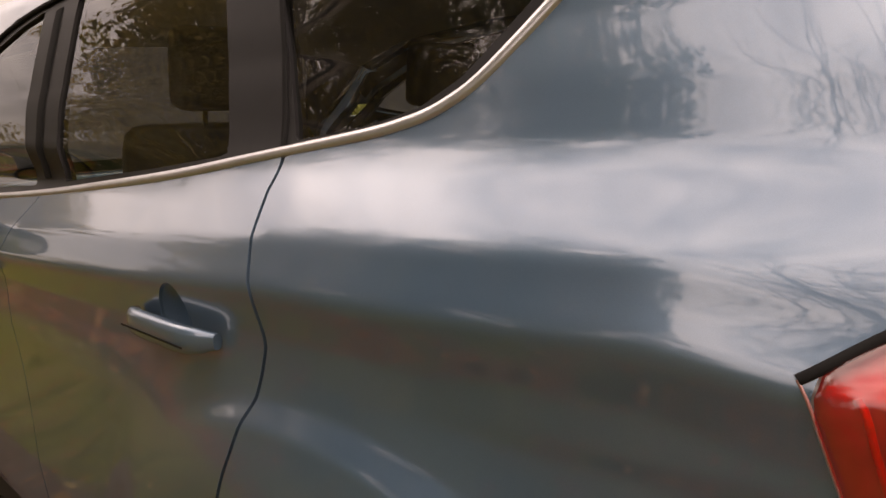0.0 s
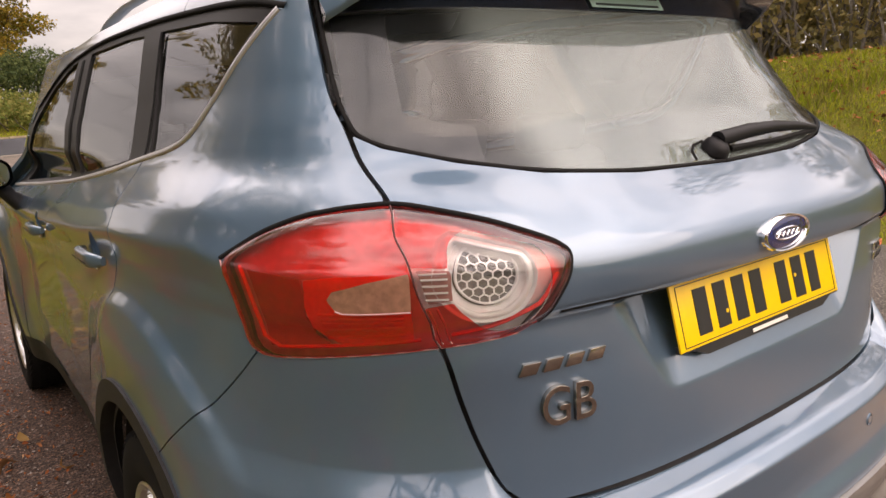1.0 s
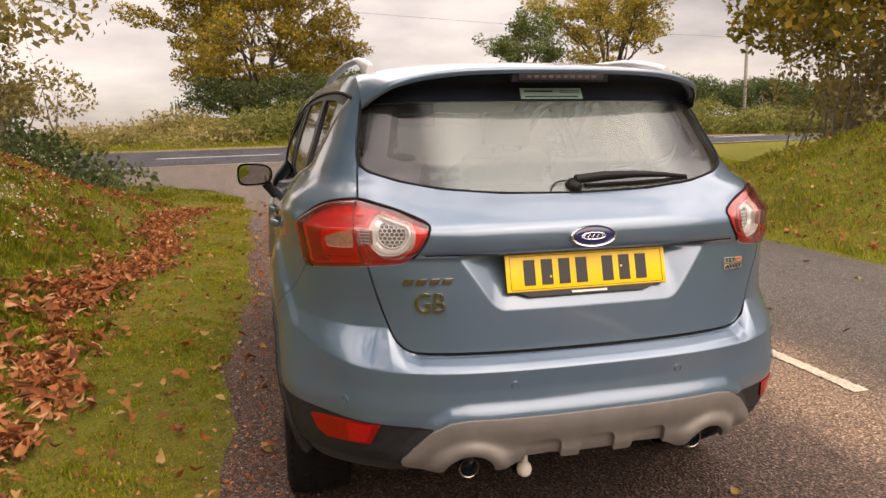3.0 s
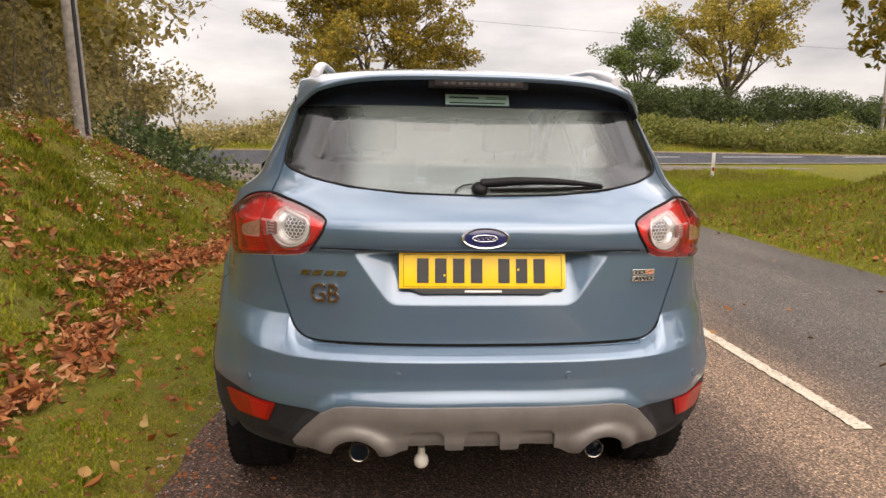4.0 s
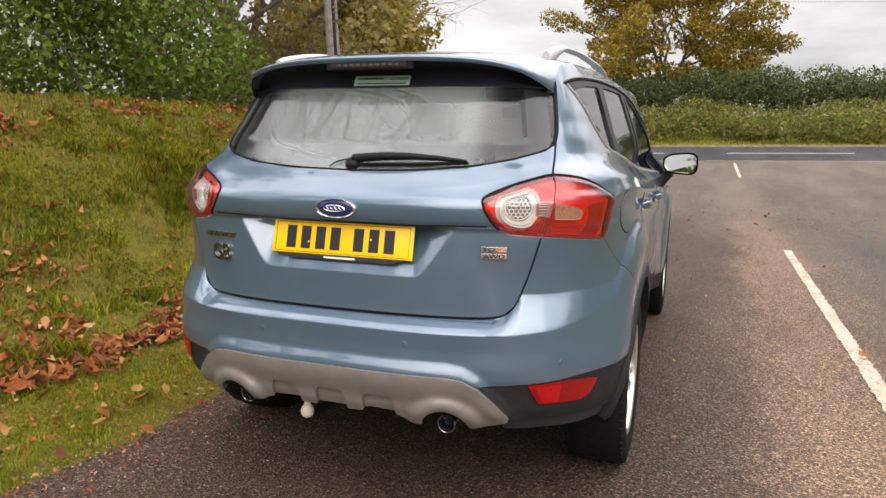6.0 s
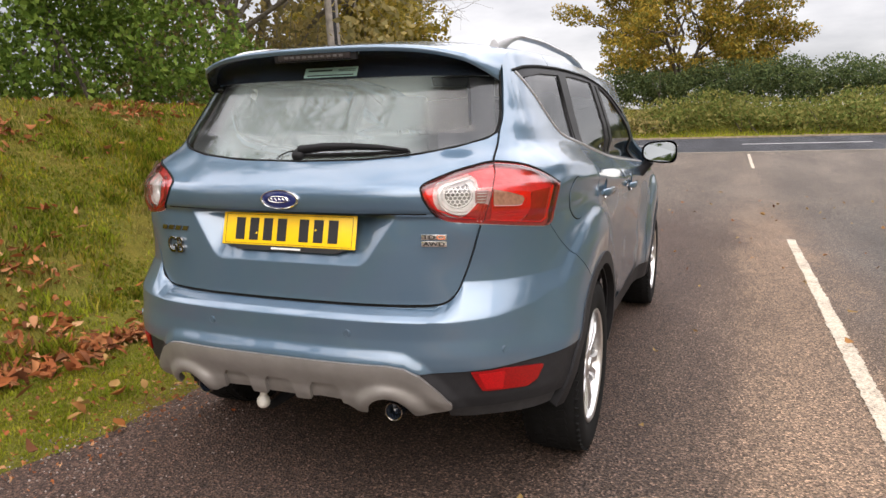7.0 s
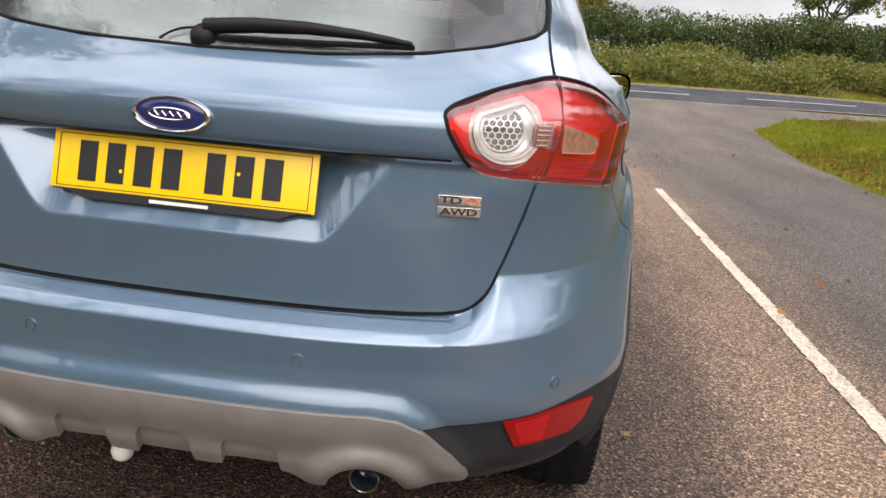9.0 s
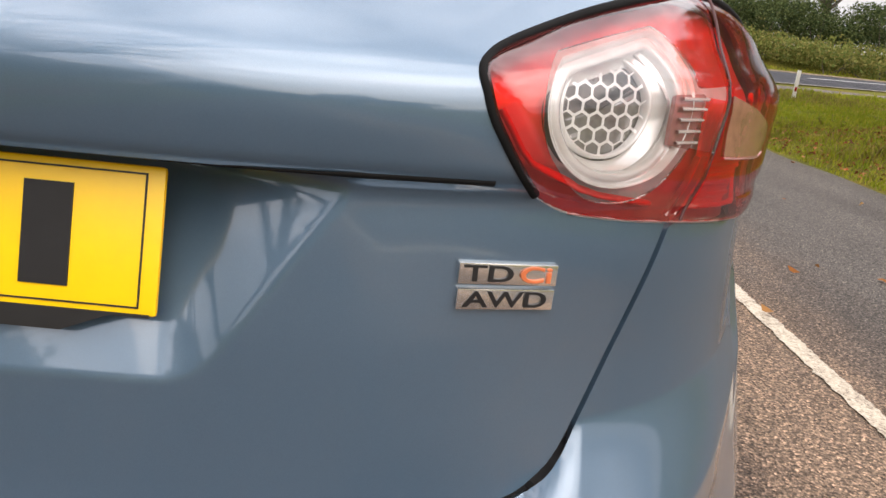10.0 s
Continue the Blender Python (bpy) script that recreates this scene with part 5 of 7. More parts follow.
# outlines, as (half width, height), (half width + length, height) or (length, height)
TAILGATE = [(-0.5, 0.731), (0.48, 0.735), (0.550, 0.744), (0.586, 0.778), (0.612, 0.85), (0.637, 0.93), (0.655, 1.0), (0.674, 1.06), (0.683, 1.105), (0.678, 1.15), (0.668, 1.183), (0.656, 1.225), (0.649, 1.262), (0.646, 1.284), (0.645, 1.33), (0.617, 1.45), (0.597, 1.525), (0.560, 1.60), (-0.5, 1.62)]
REAR_GLASS = [(-0.5, 1.191), (0.0, 1.191), (0.24, 1.196), (0.42, 1.212), (0.54, 1.236), (0.618, 1.262), (0.641, 1.282), (0.640, 1.33), (0.612, 1.45), (0.592, 1.525), (0.55, 1.56), (-0.5, 1.565)]
LAMP = [(0.473, 1.111), (0.477, 1.080), (0.513, 1.038), (0.541, 1.022), (0.579, 1.008), (0.65, 1.003), (0.731, 0.999), (0.93, 0.985), (1.138, 0.969), (1.171, 1.045), (1.204, 1.112), (1.10, 1.152), (1.00, 1.175), (0.91, 1.185), (0.80, 1.190), (0.65, 1.166), (0.508, 1.128)]
DLO = [(2.95, 1.094), (2.40, 1.121), (1.85, 1.152), (1.25, 1.205), (0.96, 1.244), (0.82, 1.262), (0.75, 1.278), (0.70, 1.304), (0.645, 1.36), (0.585, 1.425), (0.515, 1.497), (0.54, 1.512), (0.80, 1.540), (1.20, 1.562), (1.70, 1.565), (2.10, 1.530), (2.50, 1.405), (2.75, 1.27)]
QUARTER_PANE = [(0.965, 1.256), (0.84, 1.271), (0.77, 1.288), (0.722, 1.316), (0.66, 1.38), (0.565, 1.482), (0.80, 1.512), (1.125, 1.530)]
REAR_PANE = [(1.70, 1.182), (1.30, 1.217), (1.105, 1.238), (1.250, 1.534), (1.40, 1.541), (1.77, 1.539)]
FRONT_PANE = [(1.87, 1.170), (2.35, 1.144), (2.78, 1.120), (2.70, 1.24), (2.50, 1.368), (2.25, 1.462), (2.05, 1.512), (1.935, 1.532)]
DOOR_EDGE = [(0.976, 1.262), (0.960, 1.20), (0.934, 1.16), (0.897, 1.10), (0.885, 1.04), (0.894, 0.985), (0.915, 0.92), (0.942, 0.85), (1.005, 0.765)]
D_TAIL = polygon_distance(GX, GZ, [tuple(p) for p in outline(TAILGATE, True, 2, 0.02)])
D_TAIL = np.where(GY > 0.75, 1.0, D_TAIL)
D_GLASS = np.where(GY > 0.75, 1.0, polygon_distance(GX, GZ, REAR_GLASS))
D_LAMP = np.where(GY > 0.75, 1.0, polygon_distance(GQ, GZ, [tuple(p) for p in outline(LAMP, True, 2, 0.02)]))
D_DLO = np.where(GX < 0.3, 1.0, polygon_distance(GY, GZ, DLO))
D_TOP = np.where((GX > 0.68) & (GY < 2.6), -0.2, GZ - top_height(GX, GY))
D_ARCH = np.minimum(np.hypot(GY - WHEEL_Y, GZ - WHEEL_Z), np.hypot(GY - FRONT_Y, GZ - WHEEL_Z))
D_ARCH = np.where(GX < 0.4, 1.0, D_ARCH)
# the bumper: below the lamp and behind a seam that runs down to the arch
SEAM = np.where(GY > 0.9, 1.0, polygon_distance(GY, GZ, [(-1, 0.2), (0.60, 0.2), (0.60, 0.70), (0.58, 0.738), (0.49, 0.805), (0.40, 0.88), (0.335, 0.945), (0.30, 0.985), (0.05, 0.999), (-1, 0.999)]))
LOWER = GZ - np.interp(GQ, [0.0, 0.46, 0.62, 0.80, 1.1, 1.45], [0.535, 0.535, 0.540, 0.548, 0.558, 0.575])
SKID = [(-0.5, 0.567), (0.40, 0.563), (0.452, 0.556), (0.50, 0.530), (0.555, 0.470), (0.583, 0.430), (0.578, 0.415), (0.53, 0.400), (0.44, 0.388), (0.28, 0.398), (0.24, 0.415), (0.14, 0.422), (0.10, 0.415), (-0.5, 0.415)]
D_SKID = np.where(GY > 0.6, 1.0, polygon_distance(GX, GZ, SKID))
D_HOLE = np.where(GY > 0.6, 1.0, np.hypot((GX - EXHAUST_X) * 0.85, GZ - EXHAUST_Z) - 0.064)
DOOR_Y = np.interp(GZ, [p[1] for p in DOOR_EDGE[::-1]], [p[0] for p in DOOR_EDGE[::-1]])
DOOR_Y = np.where(GZ < 0.765, 1.005 + (0.765 - GZ) * 1.1, DOOR_Y)
MID_Y = np.interp(GZ, [0.4, 0.8, 1.0, 1.17, 1.55], [1.80, 1.83, 1.84, 1.79, 1.85])
FRONT_DOOR_Y = np.interp(GZ, [0.4, 0.7, 1.0, 1.12], [2.88, 2.86, 2.93, 2.98])
SILL = 0.415

CUP = [(1.09, 1.042), (2.04, 1.010)]
D_CUP = np.where(GX < 0.5, 1.0, np.minimum(*[np.hypot((GY - a) * 1.15, GZ - b) for a, b in CUP]))
car = empty("estate_car", "light metallic blue five-door SUV parked on the lane beside the verge", "car", pose(0, 0, 0, 0, 0, 0.8))
ARCH_R, GAP = 0.466, 0.0029
TAIL_GAP = GAP + (0.0046 - GAP) * (1 - smooth01(0.46, 0.60, GX)) * (1 - smooth01(0.74, 0.82, GZ))

tailgate = part_mesh("tailgate", skin_mesh("tailgate", np.maximum.reduce([inset(D_TAIL, TAIL_GAP), 0.004 - D_GLASS, 0.002 - D_LAMP, D_TOP + 0.03]), PAINT), car)
for side in (1, -1):
    part_mesh("garnish_gap", strip_mesh("garnish_gap", "x", [(0.001, 1.0285), (0.2, 1.0285), (0.40, 1.0290), (0.500, 1.0295)], 0.006, 0.0015, 0.0, RUBBER, side, False, 1), tailgate, "dark gap under the garnish")
rear_window = part_mesh("rear_window", skin_mesh("rear_window", np.maximum.reduce([inset(D_GLASS, 0.001), GZ - 1.478]), GLASS_REAR, -0.003, 0.004), car, "tinted rear glass with a pale haze for reflected sky")
rear_window.visible_shadow = False
part_mesh("window_band", skin_mesh("window_band", np.maximum.reduce([inset(D_GLASS, 0.001), 1.4785 - GZ]), GLOSS_BLACK, -0.003, 0.004), rear_window, "black band across the top of the glass")
for side in (1, -1):
    part_mesh("window_seal", strip_mesh("window_seal", "x", [(0.001, 1.191)] + REAR_GLASS[2:-2], 0.008, 0.0025, -0.001, RUBBER, side, False), rear_window, "black rubber seal")

for side in (1, -1):
    part_mesh("pillar_trim", skin_mesh("pillar_trim", np.maximum.reduce([inset(D_GLASS, 0.003), -0.075 - D_GLASS, 0.40 - GX + (1.46 - GZ) * 0.35, GZ - 1.49]), PILLAR_TRIM, -0.030, 0.05, side=side), car, "dark purple-grey pillar trim inside the glass")
bumper = part_mesh("rear_bumper", skin_mesh("rear_bumper", np.maximum.reduce([inset(SEAM, GAP * 0.5), TAIL_GAP - D_TAIL, 0.002 - D_LAMP, ARCH_R - D_ARCH, 0.0015 - LOWER, 0.001 - D_SKID]), PAINT), car)
for side in (1, -1):
    part_mesh("lower_bumper", skin_mesh("lower_bumper", np.maximum.reduce([SEAM, ARCH_R - D_ARCH - 0.001, LOWER + 0.0015, 0.0 - D_SKID, -D_HOLE, 0.335 - GZ, 0.405 - GZ + 0.013 * (1 - smooth01(0.50, 0.58, GX)), 0.46 - GX]), BLACK_PLASTIC, -0.004, 0.02, side=side), bumper, "textured black lower bumper")
POCKETS = [np.where(GY > 0.6, 1.0, polygon_distance(GX, GZ, [(c - 0.058, 0.39), (c - 0.053, 0.466), (c - 0.040, 0.485), (c + 0.040, 0.485), (c + 0.053, 0.466), (c + 0.058, 0.39)])) for c in (0.0, 0.172)]
skid = part_mesh("skid_plate", skin_mesh("skid_plate", np.maximum.reduce([D_SKID, -D_HOLE, 0.001 - POCKETS[0], 0.001 - POCKETS[1]]), SILVER_TRIM, 0.010, 0.022), bumper, "silver-grey skid plate")
for side, word in ((1, "right"), (-1, "left")):
    quarter = part_mesh("quarter_panel", skin_mesh("quarter_panel", np.maximum.reduce([GAP - D_TAIL, GAP * 0.5 - SEAM, 0.002 - D_LAMP, GY - DOOR_Y + GAP * 1.1, ARCH_R - D_ARCH, 0.002 - D_DLO, D_TOP, 0.5 - GZ]), PAINT, side=side), car)
    upper = part_mesh("roof_side", skin_mesh("roof_side", np.maximum.reduce([GAP - D_TAIL, DOOR_Y - GY, 1.35 - GZ, 0.002 - D_DLO, D_TOP, GY - 2.99]), PAINT, side=side), car)
    part_mesh("rear_door", skin_mesh("rear_door", np.maximum.reduce([DOOR_Y - GY + GAP * 1.1, GY - MID_Y + GAP * 0.7, ARCH_R - D_ARCH, 0.002 - D_DLO, SILL - GZ, GZ - 1.3, 0.043 - D_CUP]), PAINT, side=side), car)
    part_mesh("front_door", skin_mesh("front_door", np.maximum.reduce([MID_Y - GY + GAP * 0.7, GY - FRONT_DOOR_Y + GAP, 0.002 - D_DLO, SILL - GZ, GZ - 1.3, 0.043 - D_CUP]), PAINT, side=side), car)
    part_mesh("front_wing", skin_mesh("front_wing", np.maximum.reduce([FRONT_DOOR_Y - GY + GAP, ARCH_R - D_ARCH, D_TOP, 0.002 - D_DLO, SILL - GZ]), PAINT, side=side), car)
    part_mesh("sill_cladding", skin_mesh("sill_cladding", np.maximum.reduce([ARCH_R - D_ARCH, GZ - SILL + 0.002, 0.9 - GY, GY - 3.3, 0.31 - GZ]), BLACK_PLASTIC, side=side, thick=0.03), car, "black sill cladding")
    part_mesh("arch_trim", skin_mesh("arch_trim", np.maximum.reduce([D_ARCH - ARCH_R, 0.417 - D_ARCH, 0.335 - GZ, GY - 2.0, np.where(SEAM < 0, np.maximum(LOWER, -1), -1.0) * 0 - 1]), BLACK_PLASTIC, 0.006, 0.05, side=side), car, "black wheel-arch trim")
    part_mesh("arch_trim", skin_mesh("arch_trim", np.maximum.reduce([D_ARCH - ARCH_R, 0.417 - D_ARCH, 0.31 - GZ, 2.0 - GY]), BLACK_PLASTIC, 0.006, 0.05, side=side), car, "black wheel-arch trim")
    # side windows: satin frames, three panes, a chrome strip below
    panes = [np.where(GX < 0.3, 1.0, polygon_distance(GY, GZ, p)) for p in (QUARTER_PANE, REAR_PANE, FRONT_PANE)]
    frame_side = part_mesh("window_surround", skin_mesh("window_surround", np.maximum.reduce([D_DLO, -panes[0], -panes[1], -panes[2]]), PILLAR_GREY, -0.004, 0.02, side=side), car, "dark grey window surround and pillars")
    for nm, d in zip(("quarter_window", "rear_door_window", "front_door_window"), panes):
        g = part_mesh(nm, skin_mesh(nm, d - 0.004, GLASS_SIDE, -0.010, 0.004, side=side), car, "tinted side glass")
        g.visible_shadow = False
    part_mesh("window_strip", strip_mesh("window_strip", "y", DLO[:11], 0.0155, 0.0045, 0.0, BELT_CHROME, side, False), car, "worn bright strip under the side windows")
    part_mesh("roof_seal", strip_mesh("roof_seal", "y", [(0.50, 1.50), (0.60, 1.522)] + DLO[12:17], 0.012, 0.003, 0.0, RUBBER, side, False), car, "black seal above the side windows")
    for yy, lean, wide in ((0.984, 0.46, 0.010), (1.800, 0.19, 0.036)):
        part_mesh("door_seam", strip_mesh("door_seam", "y", [(yy + max(0.0, zz - 1.25) * lean, zz) for zz in (1.215 + (0.03 if yy < 1 else -0.03), 1.30, 1.38, 1.46, 1.525)], wide, 0.002, -0.003, RUBBER, side, False, 1), car, "black rubber window seal")

SPARSE = (slice(None, None, 3), slice(None, None, 3))
part_mesh("inner_shell", skin_mesh("inner_shell", np.maximum.reduce([0.015 - D_GLASS, -0.006 - D_LAMP, 0.02 - D_DLO, 0.405 - D_ARCH, D_TOP + 0.02, 0.34 - GZ, np.where((GX < 0.55) & (GY < 0.6), 0.43 - GZ, -1.0)])[SPARSE], INTERIOR, -0.024, 0.0, P=GP[SPARSE], N=GN[SPARSE]), car, "dark inner body shell")


# roof, windscreen and bonnet
def top_grid():
    xs = np.linspace(0, 0.92, 56)[None, :]
    ys = np.concatenate([np.arange(0.36, 2.5, 0.03), np.arange(2.5, 4.32, 0.05)])[:, None]
    X = xs + 0 * ys
    Y = ys + 0 * xs
    Zt = top_height(X, Y)
    P = np.stack([X, Y, Zt], -1)
    n = np.cross(np.gradient(P, axis=1), np.gradient(P, axis=0))
    n /= np.linalg.norm(n, axis=-1, keepdims=True)
    w, r, TAIL_L = HALF_WIDTH(Zt), TAIL_Y(Zt), CORNER_L(Zt)
    rear = np.clip((r + TAIL_L - Y) / TAIL_L, 0, 0.999)
    nose = np.clip((Y - (NOSE_Y - NOSE_L)) / NOSE_L, 0, 0.9999)
    lim = w * (1 - rear ** ROUND_N(Zt)) ** (1 / ROUND_N(Zt)) * (1 - nose ** 3) ** (1 / 3)
    return P, n, X - lim - cabin_width(Y, Zt), Y


TP, TN, T_LIM, T_Y = top_grid()
roof = part_mesh("roof", skin_mesh("roof", np.maximum.reduce([T_LIM, T_Y - 2.46, TP[..., 0] - 0.68]), PAINT, P=TP, N=TN, thick=0.02), car)
part_mesh("headliner", skin_mesh("headliner", np.maximum.reduce([T_LIM + 0.03, T_Y - 2.44, TP[..., 0] - 0.60]), HEADLINER, -0.04, 0.0, P=TP, N=TN), car, "pale cloth headliner")
ws = part_mesh("windscreen", skin_mesh("windscreen", np.maximum.reduce([T_LIM + 0.06, 2.47 - T_Y, T_Y - 3.19]), WINDSCREEN_GLASS, P=TP, N=TN, thick=0.005), car, "clear windscreen")
ws.visible_shadow = False
for side in (1, -1):
    part_mesh("windscreen_pillar", skin_mesh("windscreen_pillar", np.maximum.reduce([T_LIM, -0.06 - T_LIM, 2.47 - T_Y, T_Y - 3.19]), PAINT, P=TP, N=TN, thick=0.02, side=side), car)
part_mesh("bonnet", skin_mesh("bonnet", np.maximum.reduce([T_LIM, 3.2 - T_Y]), PAINT, P=TP, N=TN, thick=0.02), car)


# spoiler over the rear window
def spoiler_meshes():
    n = 45
    xs = np.linspace(-0.612, 0.612, n)
    top, low = [], []
    for x in xs:
        a = abs(x) / 0.6
        ye = 0.176 + 0.135 * a ** 3.2 + 0.07 * max(0, a - 0.9) / 0.12
        ze = 1.574 - 0.012 * a ** 2 - 0.060 * a ** 5 - 0.02 * max(0, a - 0.9) / 0.12
        yf = 0.52
        zf = float(top_height(np.array(x), np.array(yf))) + 0.003
        row = []
        for k in range(9):
            t = k / 8
            y = ye + (yf - ye) * t
            z = ze + (zf - ze) * (1 - (1 - t) ** 1.6)
            row.append((x, y, z))
        row.insert(0, (x, ye - 0.002, ze - 0.008))
        row.insert(0, (x, ye + 0.006, ze - 0.017))
        top.append(row)
        yg = float(tail_y(np.array(min(abs(x), 0.60)), np.array(1.525))) + 0.01
        zg = min(1.545, ze - 0.028)
        low.append([(x, ye + 0.006, ze - 0.017), (x, ye + 0.02, ze - 0.020), (x, (ye + yg) / 2, (ze + zg) / 2 - 0.008), (x, yg + 0.03, zg - 0.012)])

    def strips(rows):
        v = [p for r in rows for p in r]
        m = len(rows[0])
        return v, [(i * m + k, i * m + k + 1, (i + 1) * m + k + 1, (i + 1) * m + k) for i in range(len(rows) - 1) for k in range(m - 1)]
    return strips(top), strips(low)


(sv, sf), (lv, lf) = spoiler_meshes()
spoiler = part_mesh("spoiler", mesh_of("spoiler", sv, [f[::-1] for f in sf], PAINT, True), tailgate)
part_mesh("spoiler_underside", mesh_of("spoiler_underside", lv, lf, GLOSS_BLACK, True), tailgate, "black underside of the spoiler")
bm = bmesh.new()
box(bm, (0.29, 0.012, 0.020), pose(0, 0.193, 1.5475, 12), 0.003)
brake = part("brake_light", bm, BRAKE_DARK, tailgate, "dark red high brake light")
bm = bmesh.new()
box(bm, (0.33, 0.016, 0.030), pose(0, 0.202, 1.5475, 12), 0.004)
part("brake_light_surround", bm, BLACK_PLASTIC, brake)
for k in range(10):
    bm = bmesh.new()
    box(bm, (0.014, 0.006, 0.008), pose(-0.11 + 0.0245 * k, 0.188, 1.5465, 12), 0.001)
    part("lamp_cell", bm, CELL_GREY, brake)


# ---------------------------------------------------------------- the car: fittings on the tail
def tail_slab(name, F, mat, offset, thick, parent, label="", side=0):
    return part_mesh(name, skin_mesh(name, F, mat, offset, thick, side=side), parent, label)


def tail_point(x, z, out=0.0):
    x_, z_ = np.array(float(abs(x))), np.array(float(z))
    y = float(tail_y(x_, z_))
    e = 0.002
    dx = (float(tail_y(x_ + e, z_)) - y) / e * (1 if x >= 0 else -1)
    dz = (float(tail_y(x_, z_ + e)) - y) / e
    n = Vector((dx, -1, dz)).normalized()
    return Vector((x, y, z)) + out * n, n


HATCH_Z, HATCH_AT = [0.98, 1.0, 1.06, 1.105, 1.15, 1.183, 1.22], [0.648, 0.655, 0.674, 0.683, 0.678, 0.668, 0.656]


def lamp_grid(step=0.0035):
    """A fine patch of the skin where the lamp sits."""
    zs, qs = np.arange(0.952, 1.205, step), np.arange(0.445, 1.215, step)
    P, N = [], []
    for z in zs:
        i = int(np.searchsorted(GZ[:, 0], z) - 1)
        t = (z - GZ[i, 0]) / (GZ[i + 1, 0] - GZ[i, 0])
        m = NA + NB + NC
        rows = []
        for r in (i, i + 1):
            rows.append(np.stack([np.interp(qs, GQ[r, :m], A[r, :m]) for A in (GX, GY, GZ, GN[..., 0], GN[..., 1], GN[..., 2])], -1))
        v = rows[0] * (1 - t) + rows[1] * t
        P.append(v[:, :3])
        N.append(v[:, 3:] / np.linalg.norm(v[:, 3:], axis=-1, keepdims=True))
    return np.array(P), np.array(N)


LP, LN = lamp_grid()
LX, LZ = LP[..., 0], LP[..., 2]
LQ = LX + LP[..., 1]
L_IN = polygon_distance(LQ, LZ, [tuple(p) for p in outline(LAMP, True, 2, 0.02)])
HATCHWARD = LX - np.interp(LZ, HATCH_Z, HATCH_AT)
UNIT_X, UNIT_Z, UNIT_R = 0.600, 1.0890, 0.0595
WINDOW_X, UNIT_DEEP = 0.586, 0.021


def unit_radius(a, r):
    """The round unit has a slanting flat top: its reach in a direction."""
    s = math.atan(0.367)
    up = math.sin(a - s)
    flat = (1.1365 - UNIT_Z - (UNIT_R - r) * 1.06) * math.cos(s)
    return min(r, flat / up) if up > 0.05 else r


def unit_strip(name, rows, mat, side, parent, label="", centre=None, steps=96):
    """Rings round the unit, given as (radius, standing out)."""
    v, f = [], []
    cx, cz = centre or (UNIT_X, UNIT_Z)
    for r, o in rows:
        for k in range(steps):
            a = 2 * math.pi * k / steps
            rr = unit_radius(a, r) if centre is None else r
            x, z = cx + rr * math.cos(a), cz + rr * math.sin(a)
            p, _ = surface_at("x", x, z)
            u = o - UNIT_DEEP
            v.append((side * (p[0] + 0.5 * u), p[1] - 0.84 * u, p[2] + 0.2 * o))
    for i in range(len(rows) - 1):
        for k in range(steps):
            q = (i * steps + k, i * steps + (k + 1) % steps, (i + 1) * steps + (k + 1) % steps, (i + 1) * steps + k)
            f.append(q[::-1] if side < 0 else q)
    return part_mesh(name, mesh_of(name, v, f, mat, True), parent, label)


def lamp_slab(name, F, mat, offset, thick, parent, label, side, bulge=None):
    P = LP if bulge is None else LP + LN * bulge[..., None]
    return part_mesh(name, skin_mesh(name, F, mat, offset, thick, side=side, P=P, N=LN), parent, label)


U_R = np.hypot(LX - WINDOW_X, LZ - UNIT_Z)
FLAT_TOP = (LZ - (1.117 + (LX - 0.531) * 0.367)) * 0.94
UNIT = np.maximum(U_R - UNIT_R, FLAT_TOP)
RIBS = [(0.644, 1.106), (0.700, 1.110), (0.692, 1.056), (0.644, 1.064)]
CLEAR = np.minimum(UNIT - 0.003, np.maximum(polygon_distance(LX, LZ, RIBS), HATCHWARD))
